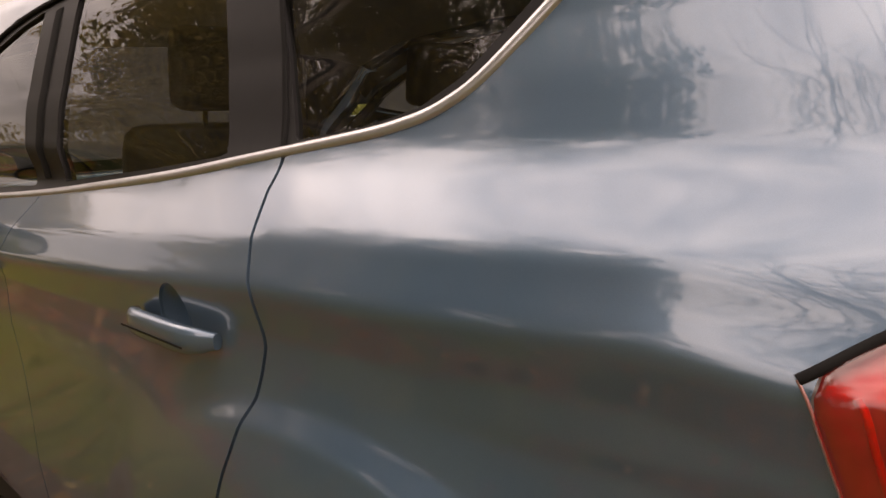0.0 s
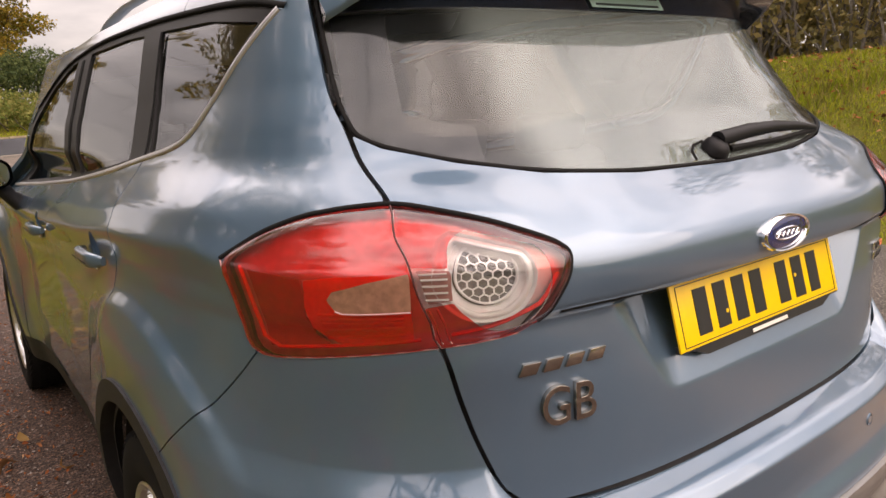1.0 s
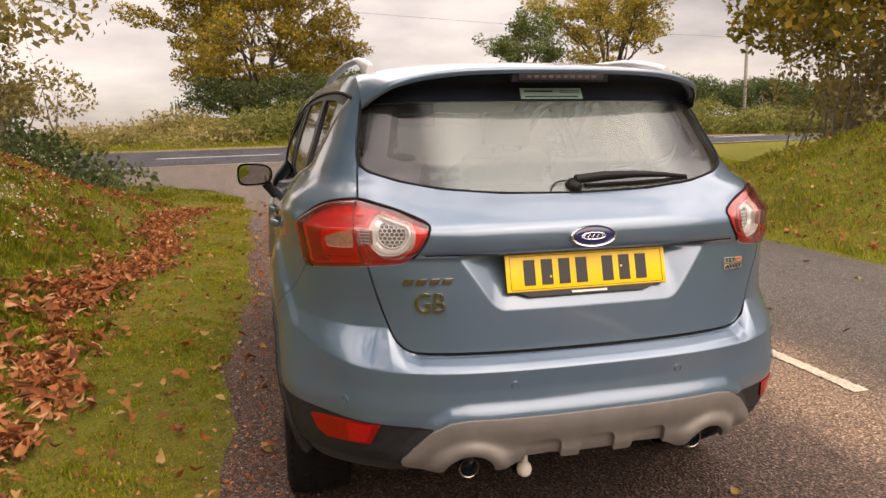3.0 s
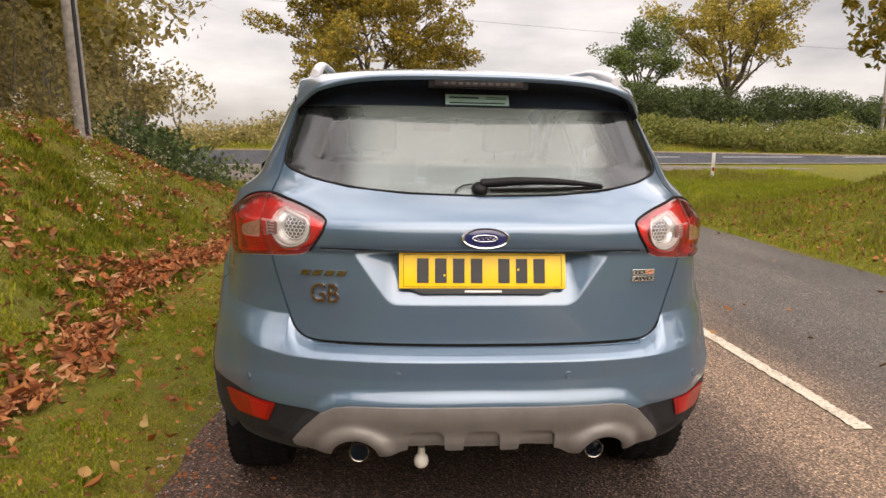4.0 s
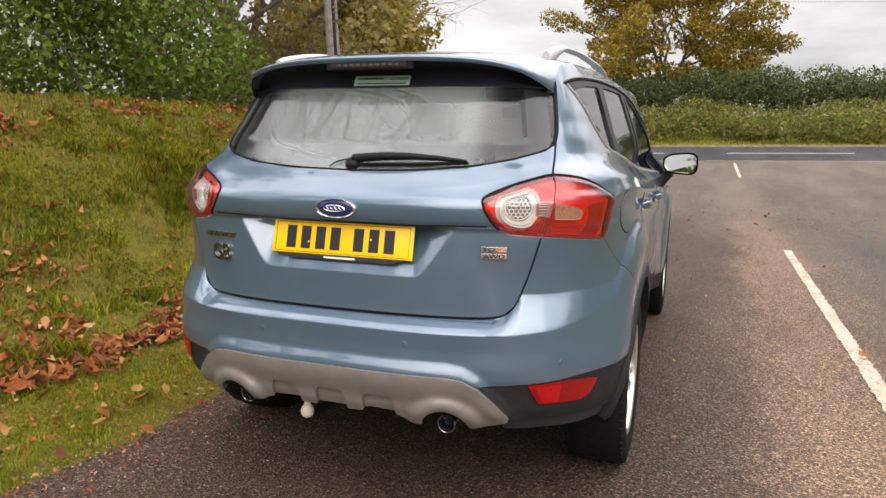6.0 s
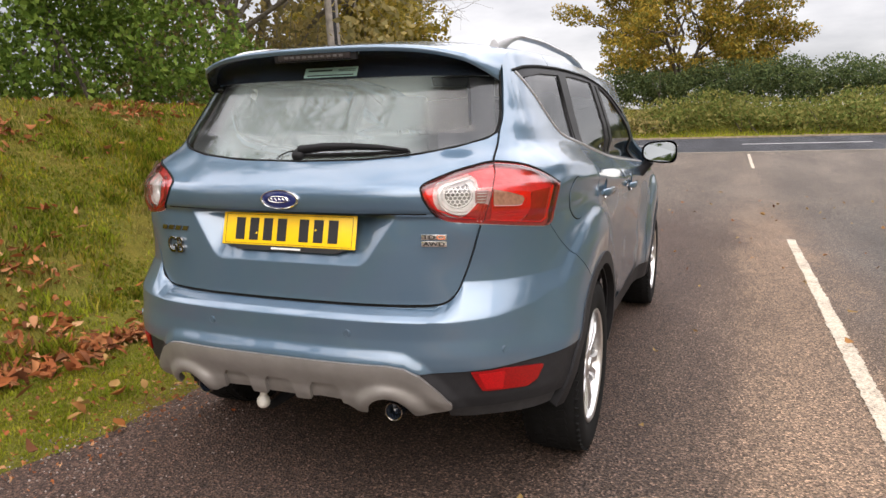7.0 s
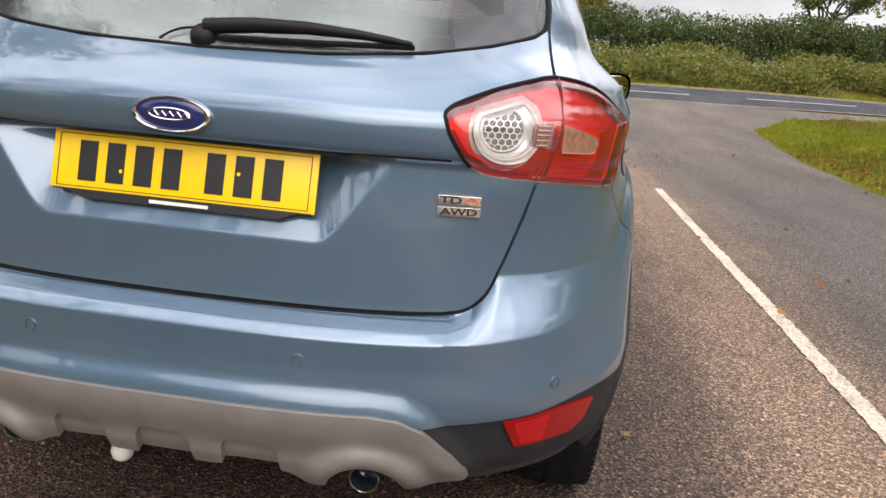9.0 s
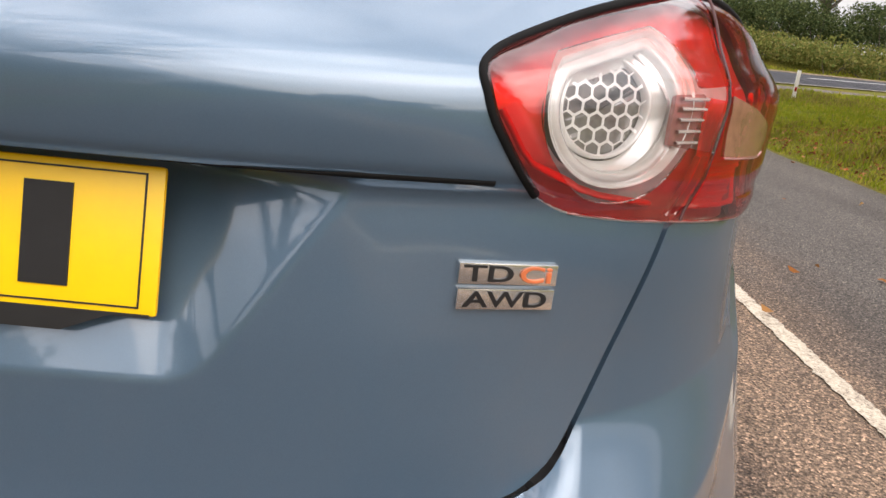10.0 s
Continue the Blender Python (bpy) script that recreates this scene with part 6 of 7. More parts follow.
# the lens is rounded at its rim and leans back above a crease
SWELL = 0.011 * np.sqrt(np.clip(-L_IN / 0.020, 0.0, 1.0)) - 0.07 * np.clip(LZ - 1.103, 0, 1)
for side in (1, -1):
    lamp = part_mesh("rear_lamp", skin_mesh("rear_lamp", np.maximum(L_IN - 0.004, 0.057 - np.hypot(LX - 0.592, LZ - UNIT_Z)), LAMP_SILVER, -0.020, 0.0, side=side, P=LP, N=LN), car, "wraparound red and clear rear lamp with a black seal")
    inner, outer = HATCHWARD + 0.0012, 0.0012 - HATCHWARD
    lamp_slab("inner_lens", np.maximum.reduce([L_IN, inner, -CLEAR]), RED_GLASS, 0.001, 0.0018, lamp, "red lens on the tailgate", side, SWELL)
    lamp_slab("outer_lens", np.maximum(L_IN, outer), RED_GLASS, 0.001, 0.006, lamp, "red lens round the corner", side, SWELL)
    lamp_slab("clear_lens", np.maximum.reduce([L_IN, inner, CLEAR]), CLEAR_GLASS, 0.001, 0.0015, lamp, "clear lens over the round unit", side, SWELL)
    for lens in [c for c in lamp.children if c.name.split('.')[0] in ('inner_lens', 'outer_lens', 'clear_lens')]:
        lens.visible_shadow = False
    # black seal along the top and round the tip, a thin pale line along the bottom and front
    part_mesh("lamp_seal", strip_mesh("lamp_seal", "q", LAMP[10:] + LAMP[:4], 0.0075, 0.003, 0.001, RUBBER, side, False, 3), lamp, "black seal over the lamp")
    # light caught by the gap below and in front, laid on as a pale strip
    part_mesh("gap_glint", strip_mesh("gap_glint", "q", LAMP[4:11], 0.0022, 0.0015, 0.001, PINK_LENS, side, False, 2), lamp, "thin pale strip for light caught along the gap")
    part_mesh("inner_rim", strip_mesh("inner_rim", "q", [(0.490, 1.085), (0.520, 1.047), (0.552, 1.031), (0.600, 1.018), (0.70, 1.012)], 0.005, 0.004, -0.012, RED_BRIGHT, side, False, 1), lamp, "bright red inner rim")
    part_mesh("front_rim", strip_mesh("front_rim", "q", [(0.76, 1.008), (0.93, 0.998), (1.110, 0.984), (1.148, 1.060), (1.165, 1.105)], 0.005, 0.004, -0.012, RED_BRIGHT, side, False, 1), lamp, "bright red front rim")
    chamber = polygon_distance(LQ, LZ, [(1.148, 1.100), (1.012, 1.088), (1.004, 1.060), (1.007, 1.033), (0.985, 1.010), (0.946, 0.998), (1.102, 0.986)])
    lamp_slab("dark_chamber", chamber, RED_DEEP, -0.013, 0.003, lamp, "dark red inner chamber", side)
    glow = polygon_distance(LQ, LZ, [(0.775, 1.008), (0.93, 1.001), (0.99, 1.018), (1.004, 1.050), (1.000, 1.088), (0.93, 1.096), (0.775, 1.106)])
    lamp_slab("reflector", glow, RED_BRIGHT, -0.011, 0.003, lamp, "bright red ribbed reflector", side)
    for zz in (1.014, 1.022, 1.030, 1.038, 1.046):
        part_mesh("reflector_rib", strip_mesh("reflector_rib", "q", [(0.79, zz), (0.88, zz - 0.003), (0.955 + (zz - 1.014) * 0.6, zz - 0.006)], 0.005, 0.002, -0.0105, RED_BRIGHT, side, False, 1), lamp)
    smoked = polygon_distance(LQ, LZ, [(0.768, 1.103), (0.85, 1.094), (0.918, 1.082), (0.930, 1.070), (0.915, 1.056), (0.895, 1.052), (0.768, 1.056)])
    lamp_slab("indicator_lens", smoked, SMOKE_LENS, 0.0125, 0.003, lamp, "smoked indicator window", side)
    part_mesh("indicator_edge", strip_mesh("indicator_edge", "q", [(0.768, 1.0545), (0.895, 1.0505), (0.914, 1.0545)], 0.0025, 0.001, 0.0125, PINK_LENS, side, False, 1), lamp, "pale lower edge of the indicator")
    part_mesh("lamp_split", strip_mesh("lamp_split", "x", [(0.6685, 1.181), (0.678, 1.150), (0.6832, 1.105), (0.674, 1.06), (0.6555, 1.001)], 0.0028, 0.0015, 0.0105, DARK_SPLIT, side, False, 2), lamp, "dark split between the two lenses")
    # pale ribbed block between unit and indicator, and the divider below it
    ribs = np.maximum(polygon_distance(LX, LZ, RIBS), HATCHWARD + 0.004)
    lamp_slab("ribbed_block", ribs, PINK_LENS, -0.008, 0.004, lamp, "pale ribbed block", side)
    for zz in (1.066, 1.075, 1.084, 1.093, 1.102):
        part_mesh("block_rib", strip_mesh("block_rib", "x", [(0.648, zz), (0.660, zz), (0.672 + (zz - 1.066) * 0.15, zz)], 0.003, 0.003, -0.006, CLEAR_LENS, side, False, 1), lamp)
    for dx in (-0.013, -0.004):
        part_mesh("divider_line", strip_mesh("divider_line", "x", [(0.674 + dx, 1.056), (0.664 + dx, 1.03), (0.656 + dx, 1.006)], 0.0035, 0.003, 0.006, PINK_LENS, side, False, 1), lamp, "pale divider line")
    # the round clear unit: a white ring, a pale bowl, a honeycomb before a grey plate
    unit_strip("ring", [(0.0640, 0.013), (0.0600, 0.010), (0.0592, 0.006), (0.0575, 0.0088), (0.0535, 0.0088), (0.0505, 0.0065), (0.0500, -0.004)], CLEAR_LENS, side, lamp, "white lamp ring")
    unit_strip("bowl", [(0.0505, -0.002), (0.0470, -0.006), (0.0440, -0.009), (0.0405, -0.012)], CLEAR_LENS, side, lamp, "pale lamp bowl")
    unit_strip("inner_ring", [(0.0405, -0.013), (0.0403, -0.007), (0.0388, -0.006), (0.0372, -0.007), (0.0370, -0.015)], CLEAR_LENS, side, lamp, "white inner ring", (0.5985, 1.0905))
    unit_strip("unit_plate", [(0.052, -0.016), (0.020, -0.0165), (0.0004, -0.0165)], LAMP_GREY, side, lamp, "grey lamp plate")
    step = 0.0128
    cells = []
    for r in range(-3, 4):
        for c in range(-4, 5):
            cx, cz = 0.5985 + (c + 0.5 * (r % 2)) * step, 1.0905 + r * step * 0.866
            if math.hypot(cx - 0.5985, cz - 1.0905) < 0.0345 and cz - (1.117 + (cx - 0.5475) * 0.367) < -0.012:
                cells.append((cx, cz))
    v, f = [], []
    for cx, cz in cells:
        k = len(v)
        for rad in (step * 0.585, step * 0.475):
            for h in range(6):
                a = math.pi / 6 + h * math.pi / 3
                p, _ = surface_at("x", cx + rad * math.cos(a), cz + rad * math.sin(a))
                v.append((side * (p[0] - 0.0155), p[1] + 0.0262, p[2] - 0.002))
        for h in range(6):
            q = (k + h, k + (h + 1) % 6, k + 6 + (h + 1) % 6, k + 6 + h)
            f.append(q if side > 0 else q[::-1])
    part_mesh("honeycomb", mesh_of("honeycomb", v, f, CLEAR_LENS), lamp, "white honeycomb grille")["kind"] = "stuff"
    # reflector low in the bumper, parking sensors, exhaust
    refl = polygon_distance(GQ, GZ, [(0.640, 0.536), (0.80, 0.540), (1.02, 0.528), (0.985, 0.480), (0.93, 0.462), (0.70, 0.470)])
    red = tail_slab("bumper_reflector", refl, REFLEX_RED, 0.002, 0.01, bumper, "red bumper reflector", side)
    tail_slab("reflector_facet", np.maximum(polygon_distance(GQ, GZ, [(0.675, 0.530), (0.80, 0.533), (0.80, 0.472), (0.715, 0.477)]), -1), REFLEX_FACET, 0.003, 0.004, red, "ribbed red facet, painted brighter as if lit", side)
    for sx, sz in ((0.262, 0.655), (0.735, 0.605)):
        p, nn = tail_point(side * sx, sz, 0.0008)
        bm = bmesh.new()
        lathe(bm, [(0.0, 0.0012), (0.0085, 0.0012), (0.0088, -0.003), (0.0112, -0.003), (0.0114, 0.0012), (0.0125, 0.0008), (0.0128, -0.003)], 24, Matrix.Translation(p) @ nn.to_track_quat("Z", "Y").to_matrix().to_4x4())
        part("parking_sensor", bm, PAINT, bumper)
    bm = bmesh.new()
    lathe(bm, [(0.028, 0.10), (0.0305, -0.02), (0.031, -0.045), (0.028, -0.048), (0.0265, -0.045), (0.026, 0.0), (0.0, 0.02)], 36, pose(side * 0.380, 0.030, 0.378, -90))
    ex = part("exhaust_pipe", bm, GLOSS_BLACK, bumper, "black exhaust tip with a bright rim")
    bm = bmesh.new()
    lathe(bm, [(0.031, 0.002), (0.0316, -0.002), (0.0302, -0.004), (0.0278, -0.003), (0.0275, 0.002)], 36, pose(side * 0.380, -0.016, 0.378, -90))
    part("exhaust_rim", bm, BRONZED, ex, "bright worn rim")
# recessed pockets in the skid plate
tail_slab("skid_pocket", np.maximum(POCKETS[0] - 0.002, D_SKID), SILVER_TRIM, -0.006, 0.0, skid, "recessed pocket")
for side in (1, -1):
    tail_slab("skid_pocket", np.maximum(POCKETS[1] - 0.002, D_SKID), SILVER_TRIM, -0.006, 0.0, skid, "recessed pocket", side)
bm = bmesh.new()
lathe(bm, [(0.0, 0.026), (0.012, 0.025), (0.021, 0.015), (0.0245, 0.0), (0.021, -0.014), (0.014, -0.021), (0.0, -0.023)], 24, pose(-0.179, 0.048, 0.316))
lathe(bm, [(0.0, 0.03), (0.011, 0.03), (0.013, 0.0)], 16, pose(-0.179, 0.050, 0.334))
ball = part("tow_ball_cover", bm, WHITE_PAINTED, car, "white plastic tow-ball cover")
bm = bmesh.new()
tube(bm, [(-0.179, 0.053, 0.303), (-0.179, 0.100, 0.285), (-0.176, 0.22, 0.290), (-0.16, 0.40, 0.36)], [0.012, 0.016, 0.02, 0.02], 12)
box(bm, (0.9, 0.06, 0.06), pose(0, 0.34, 0.395), 0.008)
part("tow_bar", bm, BLACK_PLASTIC, car, "black tow bar")

# number plate
plate = empty("number_plate", "", "", pose(0, -0.015, 0.963, -13.5))
plate.parent = tailgate
bm = bmesh.new()
box(bm, (0.520, 0.005, 0.111), None, 0.003)
part("plate_face", bm, PLATE_YELLOW, plate, "yellow plate")
bm = bmesh.new()
for sx, sz, w, h in ((0, 0.0495, 0.494, 0.0014), (0, -0.0495, 0.494, 0.0014), (-0.2465, 0, 0.0014, 0.100), (0.2465, 0, 0.0014, 0.100)):
    box(bm, (w, 0.001, h), pose(sx, -0.0029, sz))
part("plate_border", bm, PLATE_BLACK, plate, "thin dark border")
for k in range(7):
    bm = bmesh.new()
    x = -0.183 + 0.0555 * k + (0.030 if k > 3 else 0.0)
    box(bm, (0.036, 0.0012, 0.076), pose(x - 0.004, -0.0031, 0), 0.0)
    part("plate_bar", bm, PLATE_BLACK, plate, "plain black bar")
bm = bmesh.new()
lip = [(-0.255, -0.057), (-0.225, -0.057), (-0.19, -0.071), (0.19, -0.071), (0.225, -0.057), (0.255, -0.057), (0.255, -0.045), (-0.255, -0.045)]
vs = [bm.verts.new((x, y, z)) for y in (-0.002, 0.012) for x, z in lip]
bm.faces.new(vs[:8])
bm.faces.new(vs[8:][::-1])
for k in range(8):
    bm.faces.new((vs[(k + 1) % 8], vs[k], vs[8 + k], vs[8 + (k + 1) % 8]))
bmesh.ops.recalc_face_normals(bm, faces=bm.faces)
part("plate_holder", bm, PLATE_BLACK, plate, "black plate holder", smooth=False)
bm = bmesh.new()
box(bm, (0.115, 0.001, 0.0062), pose(0.0, -0.0035, -0.0635))
part("holder_bar", bm, WHITE_PAINTED, plate, "plain white bar")
for sx in (-0.12, 0.11):
    bm = bmesh.new()
    lathe(bm, [(0, -0.0045), (0.003, -0.0045), (0.0045, -0.0027)], 14, pose(sx, 0, -0.014 if sx < 0 else 0.004, 90) @ pose(0, 0, 0, 180))
    part("plate_screw", bm, PLATE_YELLOW, plate, "yellow screw cap")


# oval badge, drawn as a plain blue oval in a chrome ring
def oval_badge():
    p, nn = tail_point(0.0, 1.070, 0.003)
    m = Matrix.Translation(p) @ nn.to_track_quat("Z", "Y").to_matrix().to_4x4() @ Matrix.Diagonal((1.0, 0.43, 1.0, 1.0))
    b = empty("oval_badge", "", "")
    b.parent = tailgate
    bm = bmesh.new()
    lathe(bm, [(0.074, -0.006), (0.074, 0.004), (0.071, 0.007), (0.066, 0.006), (0.064, 0.003), (0.064, -0.004)], 64, m)
    part("badge_ring", bm, CHROME, b, "chrome ring")
    bm = bmesh.new()
    lathe(bm, [(0.065, 0.002), (0.06, 0.004), (0.03, 0.0055), (0.0, 0.006)], 64, m)
    part("badge_face", bm, BADGE_BLUE, b, "dark blue enamel oval")
    bm = bmesh.new()
    q = m @ Matrix.Diagonal((1.0, 1 / 0.43, 1.0, 1.0))
    tube(bm, [q @ Vector((0.038 * math.cos(a) - 0.002, 0.010 * math.sin(a * 1.0), 0.0062)) for a in [k * math.pi / 16 for k in range(33)]], 0.0016, 6)
    tube(bm, [q @ Vector((-0.036 + 0.0072 * k, 0.004 * (1 if k % 2 else -1), 0.0064)) for k in range(11)], 0.0018, 6)
    part("badge_flourish", bm, CHROME, b, "plain silver flourish")


oval_badge()


def chrome_text(name, text, x0, z0, size, mat, parent, label, extrude=0.0016, lift=0.0015, sx=1.0):
    cu = bpy.data.curves.new(name, "FONT")
    cu.body, cu.size, cu.extrude, cu.align_x, cu.align_y = text, size, extrude, "CENTER", "CENTER"
    cu.bevel_depth = 0.0004
    tmp = bpy.data.objects.new(name, cu)
    scene.collection.objects.link(tmp)
    me = bpy.data.meshes.new_from_object(tmp.evaluated_get(bpy.context.evaluated_depsgraph_get()))
    bpy.data.objects.remove(tmp)
    p, nn = tail_point(x0, z0, lift)
    m = Matrix.Translation(p) @ nn.to_track_quat("Z", "Y").to_matrix().to_4x4() @ Matrix.Diagonal((sx, 1, 1, 1))
    me.transform(m)
    me.materials.clear()
    me.materials.append(mat)
    return part_mesh(name, me, parent, label)


chrome_text("letters", "GB", -0.486, 0.888, 0.083, BRONZED, tailgate, "bronzed chrome letters GB", 0.004, 0.004, 0.86)
# model name, as four plain slanted chrome bars
for k in range(4):
    p, nn = tail_point(-0.545 + 0.037 * k, 0.953, 0.002)
    bm = bmesh.new()
    vs = box(bm, (0.028, 0.017, 0.005), None, 0.001)
    for v in bm.verts:
        v.co.x += v.co.y * 0.5
    bmesh.ops.transform(bm, matrix=Matrix.Translation(p) @ nn.to_track_quat("Z", "Y").to_matrix().to_4x4(), verts=bm.verts)
    part("name_bar", bm, BRONZED, tailgate, "plain slanted chrome bar")
for word, z in (("TD", 0.958), ("AWD", 0.937)):
    p, nn = tail_point(0.519, z, 0.0015)
    m = Matrix.Translation(p) @ nn.to_track_quat("Z", "Y").to_matrix().to_4x4()
    bm = bmesh.new()
    box(bm, (0.080, 0.0175, 0.006), m, 0.0012)
    b = part("trim_badge", bm, BADGE_CHROME, tailgate, "chrome badge bar")
    chrome_text("badge_letters", word, 0.519 - (0.0155 if word == "TD" else 0.0), z, 0.0185, PLATE_BLACK, b, "black letters " + word, 0.0004, 0.0052, 1.62 if word == "TD" else 1.5)
    if word == "TD":
        chrome_text("badge_letters", "Ci", 0.519 + 0.0215, z, 0.0185, ORANGE_INK, b, "orange letters Ci", 0.0005, 0.0056, 1.62)

# sticker inside the top of the glass, with plain bars
p, nn = tail_point(0.008, 1.501, 0.0012)
sm = Matrix.Translation(p) @ nn.to_track_quat("Z", "Y").to_matrix().to_4x4()
bm = bmesh.new()
box(bm, (0.218, 0.040, 0.0008), sm)
sticker = part("sticker", bm, STICKER_GREEN, rear_window, "pale green sticker", smooth=False)
for bx, by, bw, bh in ((-0.045, 0.008, 0.10, 0.006), (0.065, 0.010, 0.07, 0.0025), (0.065, 0.004, 0.07, 0.0025), (0.0, -0.013, 0.19, 0.005)):
    bm = bmesh.new()
    box(bm, (bw, bh, 0.0006), sm @ pose(bx, by, 0.0008))
    part("sticker_bar", bm, INK, sticker, smooth=False)

# rear wiper
bm = bmesh.new()
pts = [tail_point(x, z, o)[0] for x, z, o in ((0.0, 1.214, 0.018), (0.10, 1.218, 0.024), (0.20, 1.220, 0.024), (0.30, 1.219, 0.020), (0.395, 1.215, 0.014))]
tube(bm, pts, [0.015, 0.0145, 0.012, 0.009, 0.005], 10)
p0, n0 = tail_point(-0.004, 1.208, 0.0)
lathe(bm, [(0.027, 0.0), (0.024, 0.012), (0.016, 0.020), (0.0, 0.023)], 24, Matrix.Translation(p0) @ n0.to_track_quat("Z", "Y").to_matrix().to_4x4())
wiper = part("rear_wiper", bm, WIPER_BLACK, tailgate, "black rear wiper")
bm = bmesh.new()
a_, b_ = tail_point(0.03, 1.203, 0.008)[0], tail_point(0.40, 1.214, 0.008)[0]
mid_ = tail_point(0.22, 1.207, 0.008)[0]
tube(bm, [a_, mid_, b_], 0.006, 6)
part("wiper_blade", bm, RUBBER, wiper)
bm = bmesh.new()
tube(bm, [tail_point(x, z, 0.004)[0] for x, z in ((-0.085, 1.196), (-0.075, 1.208), (-0.055, 1.218), (-0.02, 1.223))], 0.0025, 6)
part("wiper_gasket", bm, RUBBER, wiper)


# ---------------------------------------------------------------- the car: sides, wheels, inside
def side_x(y, z):
    """Half width of the skin at a place along the side."""
    i = int(np.argmin(np.abs(GZ[:, 0] - z)))
    row_y, row_x = GY[i], GX[i]
    k = np.argsort(row_y[NA:NA + NB + NC])
    return float(np.interp(y, row_y[NA:NA + NB + NC][k], row_x[NA:NA + NB + NC][k]))


def door_handle(side, y, z):
    x = side_x(y, z)
    h = empty("door_handle", "", "")
    h.parent = car
    bm = bmesh.new()
    n = 16
    rings = []
    for k in range(n + 1):
        t = k / n
        d = -0.106 + 0.212 * t
        end = 1 - abs(2 * t - 1) ** 6
        out = 0.008 + 0.021 * (1 - abs(2 * t - 1) ** 5)
        hh, dd = 0.0175 * (0.55 + 0.45 * end), 0.011 * (0.5 + 0.5 * end)
        c = (side * (x + out), y + d, z - 0.009)
        ring = []
        for q in range(14):
            a = 2 * math.pi * q / 14
            ca, sa = math.cos(a), math.sin(a)
            ring.append(bm.verts.new((c[0] + side * dd * math.copysign(abs(ca) ** 0.7, ca), c[1], c[2] + hh * math.copysign(abs(sa) ** 0.7, sa))))
        rings.append(ring)
    for r0, r1 in zip(rings, rings[1:]):
        for q in range(14):
            bm.faces.new((r0[q], r0[(q + 1) % 14], r1[(q + 1) % 14], r1[q]))
    bm.faces.new(rings[0])
    bm.faces.new(rings[-1])
    bmesh.ops.recalc_face_normals(bm, faces=bm.faces)
    grip = part("grip", bm, PAINT, h)
    bm = bmesh.new()
    box(bm, (0.001, 0.165, 0.0022), pose(side * (x + 0.0402), y, z - 0.013))
    part("grip_groove", bm, RUBBER, grip)
    bm = bmesh.new()
    lathe(bm, [(0.0, -0.026), (0.024, -0.023), (0.038, -0.012), (0.044, -0.001), (0.047, 0.0012), (0.049, -0.0015)], 36, pose(side * x, y + 0.010, z, 0, 90 * side, 0) @ Matrix.Diagonal((1, 0.87, 1, 1)))
    part("handle_cup", bm, PAINT, h)
    bm = bmesh.new()
    tube(bm, [(side * (x + 0.002), y + 0.010 + 0.033 * math.cos(a), z + 0.043 * math.sin(a)) for a in [math.pi * (1.15 + 0.70 * k / 10) for k in range(11)]], 0.0035, 6)
    part("handle_lip", bm, CHROME, h, "bright lower lip")


for side in (1, -1):
    door_handle(side, 1.08, 1.040)
    door_handle(side, 2.03, 1.008)
flap_d = np.where(GX < 0.5, 1.0, np.hypot(GY - 0.535, GZ - 1.045))
flap = part_mesh("fuel_flap", skin_mesh("fuel_flap", np.maximum(flap_d - 0.074, -1), PAINT, 0.0025, 0.012, side=1), car)
part_mesh("flap_gap", strip_mesh("flap_gap", "y", [(0.535 + 0.076 * math.cos(2 * math.pi * k / 24), 1.045 + 0.076 * math.sin(2 * math.pi * k / 24)) for k in range(24)], 0.005, 0.0012, 0.0, RUBBER, 1), flap)


